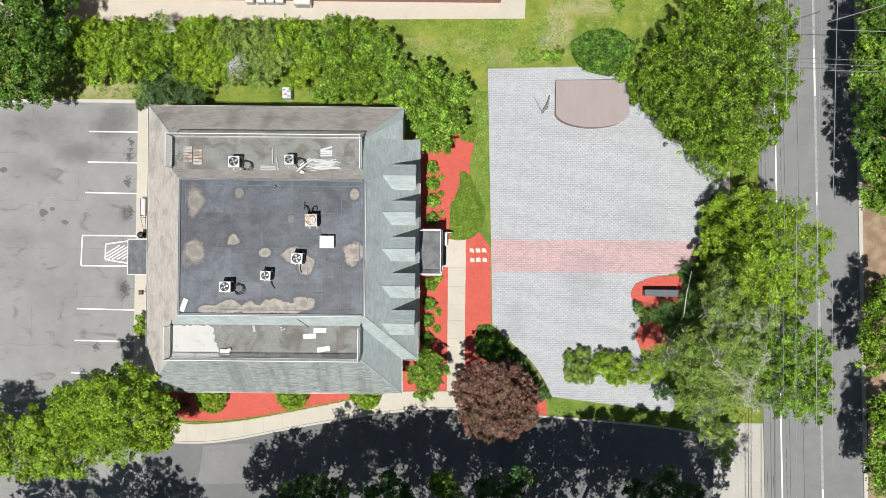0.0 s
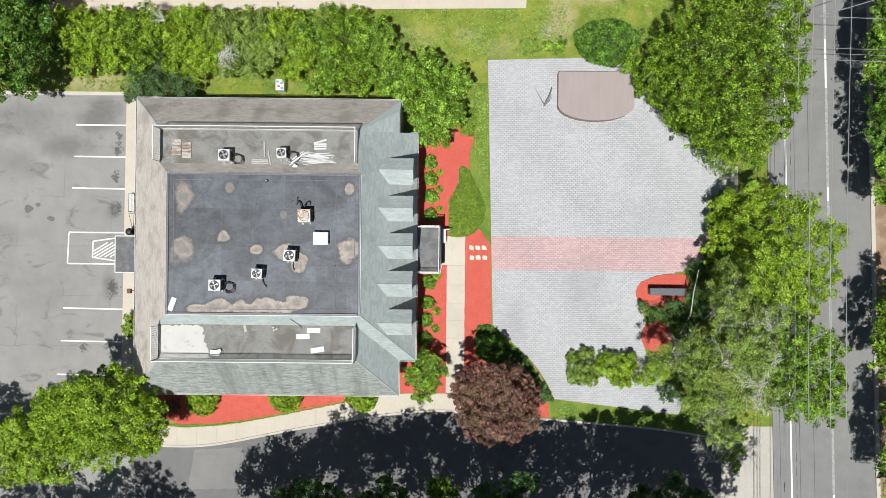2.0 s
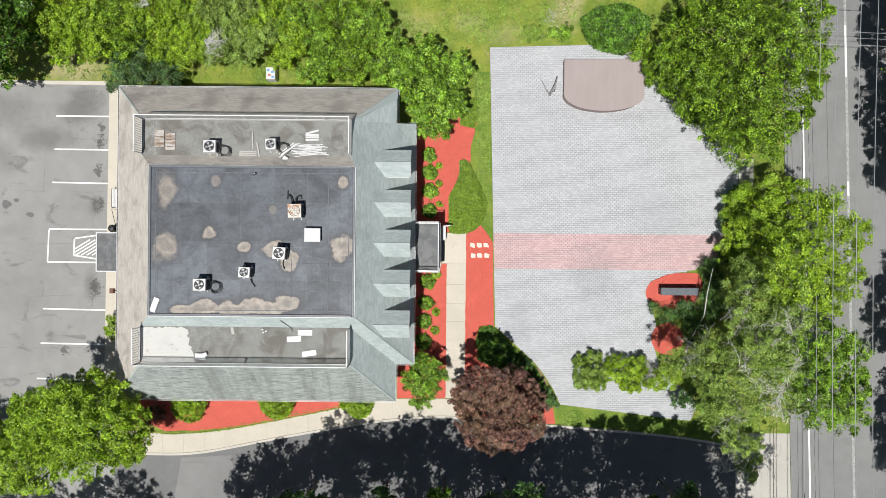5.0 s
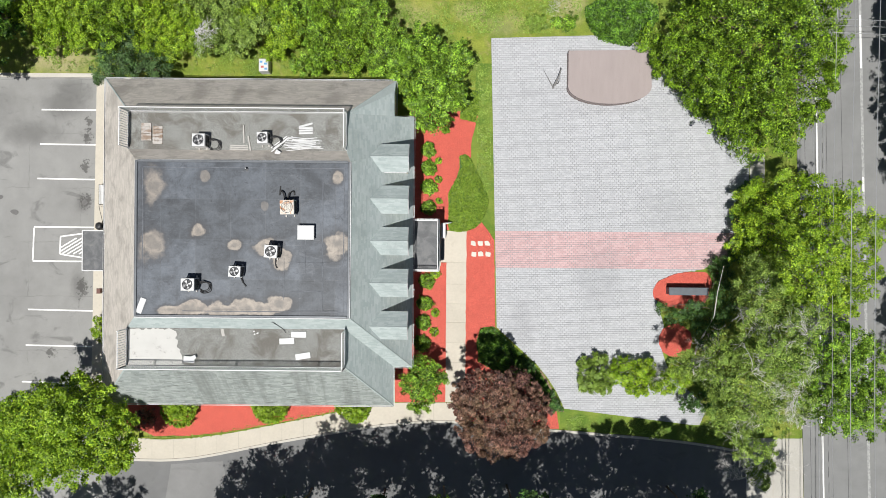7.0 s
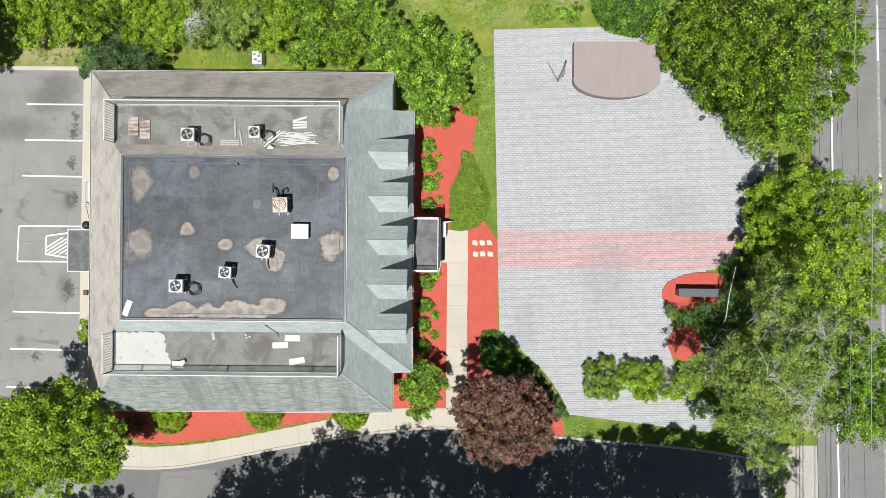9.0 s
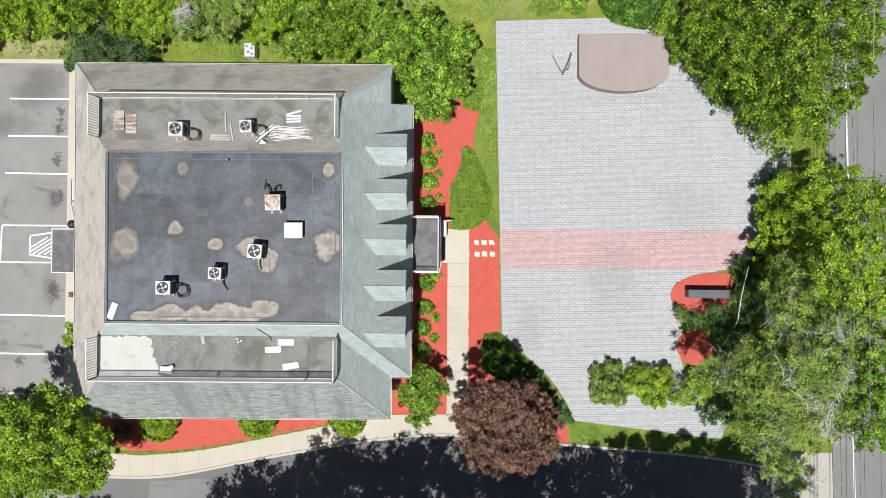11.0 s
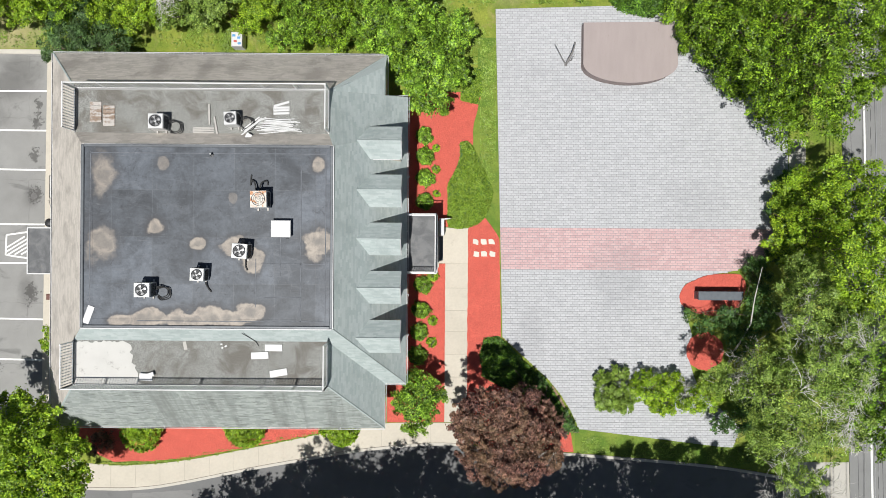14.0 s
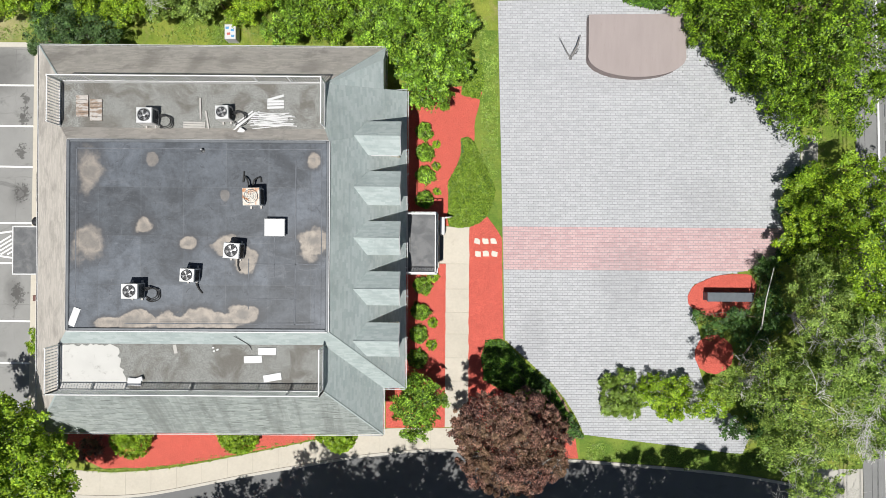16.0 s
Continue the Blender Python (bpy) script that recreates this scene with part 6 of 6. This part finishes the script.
for pts in (((-10.4, 2.7, 0.3), (-10.5, 3.1, 0.25), (-10.7, 3.3, 0.1), (-10.8, 3.0, 0.04), (-10.75, 3.6, 0.04)), ((-10.2, 2.7, 0.3), (-10.1, 3.1, 0.3), (-9.85, 3.25, 0.1), (-9.8, 3.0, 0.04)), ((-11.0, -1.25, 0.2), (-11.05, -1.6, 0.05), (-10.95, -1.9, 0.04)), ((-13.3, -2.6, 0.2), (-13.2, -2.9, 0.06), (-13.0, -3.15, 0.04))):
    tagged(part("pipe_run", Geo().tube(bend([(a, b, ZR + c) for a, b, c in pts]), 0.045, 6), HOSE), "black lagged pipe curling on the roof deck", "pipe")
h = thing("roof_hatch", "square white roof hatch on a low curb", "roof hatch", (-8.95, 0.5, ZR))
part("curb", Geo().block(-0.5, 0.5, -0.42, 0.42, 0.0, 0.34, 0.01), STEEL, h)
part("lid", Geo().block(-0.56, 0.56, -0.48, 0.48, 0.34, 0.46, 0.03), WHITE, h, "white hatch lid")
part("handle", Geo().tube([(0.3, -0.5, 0.38), (0.3, -0.56, 0.38), (0.45, -0.56, 0.38), (0.45, -0.5, 0.38)], 0.012, 5), DARK, h)
for x, y in ((-13.05, 4.75),):
    v = thing("vent_pipe", "short grey metal vent pipe through the roof deck", "vent pipe", (x, y, ZR), "roof vents")
    part("pipe", Geo().lathe([(0.08, 0.0), (0.05, 0.05), (0.05, 0.28), (0.04, 0.29)], 0, 0, 12), STEEL, v)
    part("flashing", Geo().lathe([(0.13, 0.0), (0.13, 0.012), (0.06, 0.03)], 0, 0, 14), DARK, v)


def board(name, label, x, y, z, length, width, thick, turn, material, category="board", group=""):
    m = Matrix.Translation((x, y, z)) @ Matrix.Rotation(radians(turn), 4, "Z")
    ob = part(name, Geo().block(-length / 2, length / 2, -width / 2, width / 2, 0, thick, 0.008), material)
    ob.matrix_world = m
    return tagged(ob, label, category, group)


board("white_board", "white board lying on the roof deck", -20.07, -4.5, ZR, 1.05, 0.40, 0.05, 70, WHITE)
for x, y, a in ((-9.67, -6.49, 0), (-10.48, -6.95, 3), (-9.37, -7.97, 10)):
    board("flat_sheet", "white flat sheet lying on gravel", x, y, ZT, 1.02, 0.40, 0.06, a, WHITE, "sheet", "white sheets on the terrace")
board("flat_sheet", "white stiff sheet on the coated roof", -17.15, -8.25, ZT + 0.02, 0.75, 0.42, 0.14, -4, WHITE, "sheet")
board("flat_sheet", "crumpled white sheet on the coated roof", -16.85, -8.1, ZT + 0.16, 0.4, 0.25, 0.08, 20, WHITE, "sheet")
board("grey_strip", "dull grey strip of wood on the gravel", -14.9, -6.4, ZT, 0.2, 0.5, 0.03, 12, GREYWOOD)
for k, (x, y) in enumerate(((-12.75, -6.3), (-12.5, -6.42), (-12.7, -6.5))):
    board("plaster_chunk", "small white broken chunk on the gravel", x, y, ZT, 0.11 + 0.03 * (k == 1), 0.09, 0.05, 35 * k, WHITE, "debris", "white chunks on the terrace")
tagged(part("loose_wire", Geo().tube(bend([(-11.3, -5.55, 8.43), (-11.0, -5.85, 8.0), (-10.7, -6.15, ZT + 0.05), (-10.55, -6.4, ZT + 0.03)]), 0.022, 5), HOSE), "dark loose wire hanging down onto the terrace", "wire")
rnd = random.Random(5)
for k in range(17):
    board("loose_baluster", "loose white railing bar in a heap on the gravel", -9.55 + rnd.uniform(-0.25, 0.3), 6.25 + 0.047 * k + rnd.uniform(-0.02, 0.02), ZT + 0.005 + 0.03 * (k % 3), rnd.uniform(1.7, 2.5), 0.05, 0.035, rnd.uniform(-4, 7), WHITE, "railing bar", "heap of loose railing bars")
for k in range(5):
    board("loose_rail", "loose white rail lying across the gravel", -11.0 + rnd.uniform(-0.2, 0.2), 6.55 + rnd.uniform(-0.3, 0.2), ZT + 0.02 * k, rnd.uniform(1.2, 2.0), 0.08, 0.05, rnd.uniform(28, 40), WHITE, "rail", "heap of loose rails")
for k, (dy, a) in enumerate(((0.0, 2), (0.18, 2), (0.34, 1), (0.55, 16))):
    board("white_slat_panel", "short white slatted railing panel on gravel", -9.3, 7.35 + dy, ZT + 0.01, 0.95, 0.13, 0.05, a, WHITE, "panel", "stack of railing slats")
board("white_block", "small white block by the terrace edge", -11.15, 5.95, ZT + 0.25, 0.34, 0.30, 0.08, -30, WHITE, "block")
for x, y, l, a in ((-13.55, 7.25, 1.2, 92), (-13.15, 6.55, 1.15, 100)):
    board("timber", "weathered grey timber on the gravel", x, y, ZT, l, 0.10, 0.09, a, GREYWOOD, "timber", "timbers on the terrace")
for k in range(3):
    board("timber", "weathered grey timber on the gravel", -13.9, 6.2 + 0.13 * k, ZT, 1.25, 0.10, 0.05, -1, GREYWOOD, "timber", "timbers on the terrace")
for k in range(2):
    p = thing("pallet", "old bleached wooden pallet on the terrace", "pallet", (-20.25 + 0.78 * k, 7.35 - 0.22 * k, ZT), "old pallets")
    for j in range(5):
        part("slat", Geo().block(-0.34, 0.34, -0.60 + 0.245 * j, -0.60 + 0.245 * j + 0.225, 0.05, 0.075, 0.006), PALLET, p)
    for x in (-0.3, 0.28):
        part("bearer", Geo().block(x, x + 0.06, -0.6, 0.62, 0.0, 0.05, 0.004), PALLET, p)

# ---- things on the ground ----
signboard = thing("monument_sign", "long grey slate sign slab in red mulch", "sign", (19.7, -3.72, 0.15))
part("slab", Geo().block(-1.5, 1.5, -0.26, 0.26, 0.0, 0.85, 0.03), SLATE, signboard)
part("cap", Geo().block(-1.56, 1.56, -0.31, 0.31, 0.85, 0.93, 0.02), SLATE, signboard, "worn slate cap")

st = thing("stage", "low brown boarded stage with a bowed front", "stage", (0, 0, 0.1))
D = [(10.05, 15.3), (16.6, 15.4), (16.6, 12.7)] + [(13.32 + 3.3 * math.cos(a), 12.6 - 1.45 * math.sin(a) ** 0.9) for a in np.linspace(0.06, math.pi - 0.06, 22)] + [(10.05, 12.7)]
part("skirt", Geo().prism(D, 0.0, 0.8), STAGE_SIDE, st, "dark brown stage skirt")
deck_g = [(13.2 + (x - 13.2) * 1.01, 13.3 + (y - 13.3) * 1.01) for x, y in D]
part("deck", Geo().prism(deck_g, 0.8, 0.86), STAGE, st, "brown boarded deck")

sap = thing("bare_sapling", "small bare grey sapling on the paving", "sapling", (8.95, 12.6, 0.1))
part("stem", Geo().tube([(0, 0, 0), (0.05, 0.1, 0.3), (0.35, 0.7, 0.7), (0.5, 1.3, 1.0)], [0.13, 0.10, 0.07, 0.03], 7), plain('sapling_bark', (0.19, 0.185, 0.18), 0.9), sap)
part("branch", Geo().tube([(0, 0, 0.1), (-0.35, 0.4, 0.4), (-0.9, 1.2, 0.8)], [0.06, 0.04, 0.012], 6), plain('sapling_bark', (0.19, 0.185, 0.18), 0.9), sap)
part("branch", Geo().tube([(0.1, 0.2, 0.35), (0.3, 0.15, 0.6), (0.45, 0.5, 0.9)], [0.05, 0.03, 0.012], 6), plain('sapling_bark', (0.19, 0.185, 0.18), 0.9), sap)

def flagstone(n):
    """A pale slab with one corner broken or rounded away."""
    rnd = random.Random(300 + n)
    cut, side = rnd.uniform(0.12, 0.28), 0.205
    pts = [(-side, -side)] + [(side - cut + cut * math.sin(a), -side + cut - cut * math.cos(a)) for a in np.linspace(0, math.pi / 2, 5)] + [(side, side), (-side + 0.05, side)]
    spin = (n * 2 + 1) % 4 * math.pi / 2
    return [(x * math.cos(spin) - y * math.sin(spin) + rnd.uniform(-0.02, 0.02), x * math.sin(spin) + y * math.cos(spin) + rnd.uniform(-0.02, 0.02)) for x, y in pts]


k = 0
for r, y in enumerate((-0.05, -0.92)):
    for x in (2.62, 3.18, 3.76):
        s = thing("stepping_stone", "pale square stepping stone in red mulch", "stepping stone", (x + 0.05 * r, y, 0.13), "stepping stones")
        part("stone", Geo().prism(flagstone(k), 0, 0.05), concrete("stone_%d" % k, (0.60, 0.565, 0.49)), s)
        s.rotation_euler = (0, 0, radians((-4, 3, 6, -3, 5, -6)[k]))
        k += 1

pb = thing("porch_panel", "white painted panels standing at the porch edge", "panel", (0.15, 0.9, 0.13))
part("panel", Geo().block(-0.12, 0.22, -0.55, 0.65, 0.0, 1.0, 0.03), WHITE, pb)
part("wing", Geo().add([(0.2, 0.55, 0), (0.75, 0.68, 0), (0.2, 0.66, 0), (0.2, 0.55, 0.9), (0.75, 0.68, 0.9), (0.2, 0.66, 0.9)], [(2, 1, 0), (3, 4, 5), (0, 1, 4, 3), (1, 2, 5, 4), (2, 0, 3, 5)]), WHITE, pb)
tagged(part("door_mat", Geo().block(0.03, 0.30, -1.4, 0.3, 0.12, 0.14, 0.004), plain("mat_grey", (0.12, 0.13, 0.14), 0.9)), "narrow dark grey mat at the porch step", "mat")

bench = thing("park_bench", "black metal bench frame with pale seat by the wall", "bench", (-27.2, 3.6, 0.12))
for y in (-0.75, 0.75):
    for x in (-0.22, 0.22):
        part("leg", Geo().tube([(x, y, 0), (x, y, 0.45)], 0.025, 6), DARK, bench)
part("seat_frame", Geo().tube([(-0.24, -0.8, 0.45), (0.24, -0.8, 0.45), (0.24, 0.8, 0.45), (-0.24, 0.8, 0.45), (-0.24, -0.8, 0.45)], 0.028, 6), DARK, bench)
for k in range(4):
    part("slat", Geo().block(-0.21 + 0.11 * k, -0.12 + 0.11 * k, -0.76, 0.76, 0.44, 0.465, 0.006), UNIT, bench)
hr = thing("handrail", "thin black handrail frame by the wall", "handrail", (-26.95, 1.9, 0.12))
part("rail", Geo().tube([(-0.25, 0.75, 0.05), (-0.25, 0.75, 0.9), (0.15, -0.9, 0.9), (0.15, -0.9, 0.05)], 0.022, 6), DARK, hr)
part("rail", Geo().tube([(0.2, 0.75, 0.05), (0.2, 0.75, 0.9), (0.15, -0.9, 0.9)], 0.022, 6), DARK, hr)
bin_ = thing("litter_bin", "round dark litter bin beside the west porch", "bin", (-27.2, 1.05, 0.12))
part("drum", Geo().lathe([(0.26, 0), (0.30, 0.08), (0.30, 0.75), (0.28, 0.8)], 0, 0, 18), DARK, bin_)
part("lid", Geo().lathe([(0.31, 0.8), (0.31, 0.86), (0.18, 0.98), (0.05, 1.0)], 0, 0, 18), DARK, bin_)
box = thing("post_box", "small dark red-brown box on a post by the wall", "box", (-27.05, -4.1, 0.12))
part("post", Geo().tube([(0, 0, 0), (0, 0, 0.8)], 0.03, 6), DARK, box)
part("case", Geo().block(-0.16, 0.16, -0.2, 0.2, 0.8, 1.15, 0.03), plain("box_brown", (0.14, 0.06, 0.045), 0.6), box)

cab = thing("utility_cabinet", "white utility cabinet with blue and red marks in the hedge", "cabinet", (-14.21, 13.97, 0.1))
part("case", Geo().block(-0.38, 0.38, -0.5, 0.5, 0, 0.9, 0.03), WHITE, cab)
for k, (x, y, c) in enumerate(((-0.2, 0.25, (0.1, 0.3, 0.55)), (0.15, 0.1, (0.1, 0.3, 0.55)), (-0.1, -0.15, (0.5, 0.12, 0.1)), (0.18, -0.3, (0.1, 0.28, 0.5)))):
    part("decal", Geo().block(x - 0.11, x + 0.11, y - 0.08, y + 0.08, 0.895, 0.905, 0.002), plain("decal_%d" % k, c, 0.5), cab)

# cables and their pole
def cable(x0, y0, x1, y1, z, sag, r=0.017, n=26):
    pts = [(x0 + (x1 - x0) * t, y0 + (y1 - y0) * t, z - sag * 4 * t * (1 - t)) for t in np.linspace(0, 1, n)]
    return tagged(part("overhead_cable", Geo().tube(pts, r, 5), WIRE), "thin pale overhead cable along the road", "cable", "overhead cables")


PY0, PY1 = 21.0, -40.0
for x, z, r in ((26.2, 11.0, 0.020), (27.62, 11.2, 0.022), (28.9, 11.0, 0.022), (27.15, 7.6, 0.018), (27.05, 6.2, 0.03)):
    cable(x - 0.05, PY0, x + 0.55, PY1, z + 0.2, 0.8, r)
for x, z in ((26.85, 6.0), (27.3, 6.6)):
    cable(x - 0.1, PY0, x + 0.5, PY1, z, 0.9, 0.012)
cable(26.6, 16.6, 33.0, 18.6, 10.8, 0.2, 0.026, 12)
for y, z, r in ((16.5, 10.6, 0.022), (15.1, 8.2, 0.014), (14.75, 8.0, 0.014), (14.4, 7.6, 0.018)):
    cable(26.8, y + 0.2, 52.0, y - 0.2, z, 0.3, r, 16)
for y in (PY0, PY1):
    pole = thing("utility_pole", "wooden utility pole with a crossarm", "pole", (27.3 + (0.5 if y < 0 else 0), y, 0), "utility poles")
    part("shaft", Geo().tube([(0, 0, -0.1), (0, 0, 6), (0, 0, 11.4)], [0.17, 0.15, 0.12], 10), LUMBER, pole)
    part("crossarm", Geo().block(-1.5, 1.7, -0.06, 0.06, 10.95, 11.08, 0.01), LUMBER, pole)
    for x in (-1.1, 0.32, 1.6):
        part("insulator", Geo().lathe([(0.05, 11.08), (0.07, 11.12), (0.05, 11.2), (0.03, 11.24)], x, 0, 10), UNIT, pole)

# the neighbouring building: its foot, step and equipment
nb = thing("neighbour_building", "low red-brick building with pale base beyond the hedge", "building", (-15, 26, 0))
part("wall", Geo().block(-50, 20, -3.45, 3, 0.0, 4.2, 0.05), BRICKWORK, nb)
part("roof", Geo().block(-50.3, 20.3, -3.6, 3.3, 4.2, 4.4, 0.05), BROWN_SH, nb)
for x in (-2.2, -1.2, -0.35, 0.5):
    u = thing("equipment_box", "pale grey equipment box at the brick wall", "cabinet", (-15.5 + x, 22.4, 0.13), "equipment boxes")
    part("case", Geo().block(-0.36, 0.36, -0.25, 0.12, 0, 0.7, 0.03), UNIT, u)
    part("grille", Geo().block(-0.3, 0.3, -0.27, -0.25, 0.1, 0.6, 0.004), STEEL, u)
u = thing("equipment_box", "larger white equipment box at the brick wall", "cabinet", (-12.9, 22.33, 0.13), "equipment boxes")
part("case", Geo().block(-0.75, 0.75, -0.42, 0.2, 0, 1.0, 0.04), UNIT, u)
part("grille", Geo().block(-0.6, 0.6, -0.45, -0.42, 0.15, 0.85, 0.004), STEEL, u)

# ---- paving, stone by stone ----
PLAZA = [(3.92, 16.55), (15.6, 16.95), (24.85, 9.0), (24.85, 5.3), (23.5, 3.0), (23.5, 2.0), (24.0, 0.0), (23.3, -1.1), (21.1, -2.0), (19.0, -2.35), (17.6, -2.95), (17.25, -3.9), (17.6, -4.9), (18.1, -6.6), (17.9, -8.4), (18.2, -9.4), (18.6, -10.4), (21.6, -13.2), (21.0, -14.65), (10.1, -13.35), (9.45, -12.0), (8.75, -10.9), (7.9, -9.85), (4.57, -6.8)]
paving = slab("paving", PLAZA, 0.0, 0.108, BED, "forecourt of grey block pavers with a red band", category="paving")


def spans(y, poly):
    xs = sorted(a[0] + (y - a[1]) * (b[0] - a[0]) / (b[1] - a[1]) for a, b in zip(poly, poly[1:] + poly[:1]) if (a[1] > y) != (b[1] > y))
    return list(zip(xs[::2], xs[1::2]))


PW, PH, J = 0.34, 0.175, 0.012
rnd = random.Random(9)
grey, red, single = Geo(), Geo(), []
row, y = 0, -14.77
while y < 16.9:
    in_band = -1.92 < y + PH / 2 < 0.98
    for s0, s1 in spans(y + (0.015 if y > 16 else PH - 0.015 if y < -13.1 else PH / 2), PLAZA):
        x = 3.6 + (row % 2) * PW / 2
        x += max(0, int((s0 - x) / PW)) * PW
        while x < s1:
            a, b = max(x, s0), min(x + PW, s1)
            z = 0.128 + rnd.uniform(-0.004, 0.004)
            j = rnd.uniform(-0.003, 0.003)
            top = min(y + PH, 16.55 + 0.0342 * ((a + b) / 2 - 3.92)) if y > 16 else y + PH
            foot = max(y, -13.35 - 0.119 * ((a + b) / 2 - 10.1)) if y < -13.1 and a > 10.1 else y
            if b - a > 0.03 and top - foot > 0.05:
                if in_band:
                    red.block(a + J, b - J, y + J + j, y + PH - J + j, 0.09, z, 0.008)
                elif 4.6 < x < 8.2 and 1.2 < y < 6.2 and len(single) < 290:
                    single.append((x + PW / 2, y + PH / 2 + j, z))
                else:
                    grey.block(a + J, b - J, foot + J + j, top - J + j, 0.09, z, 0.008)
            x += PW
    y += PH
    row += 1
for geo, mat in ((grey, PAVER), (red, RPAVER)):
    me = bpy.data.meshes.new("pavers")
    me.from_pydata(geo.v, [], geo.f)
    tagged(part("pavers", me, mat, paving), "grey block pavers" if mat is PAVER else "faded red block pavers", kind="stuff")
one = Geo().block(-PW / 2 + J, PW / 2 - J, -PH / 2 + J, PH / 2 - J, -0.038, 0, 0.008).mesh("paver")
one.materials.append(PAVER1)
for p in single:
    ob = new("paver", one)
    ob.location = p
    ob.parent = paving
for geo in SINGLE_SHINGLES:
    me = bpy.data.meshes.new("shingle")
    me.from_pydata(geo.v, [], geo.f)
    hpart("shingle", me, GREEN_SH1, "", SLOPES["east"])
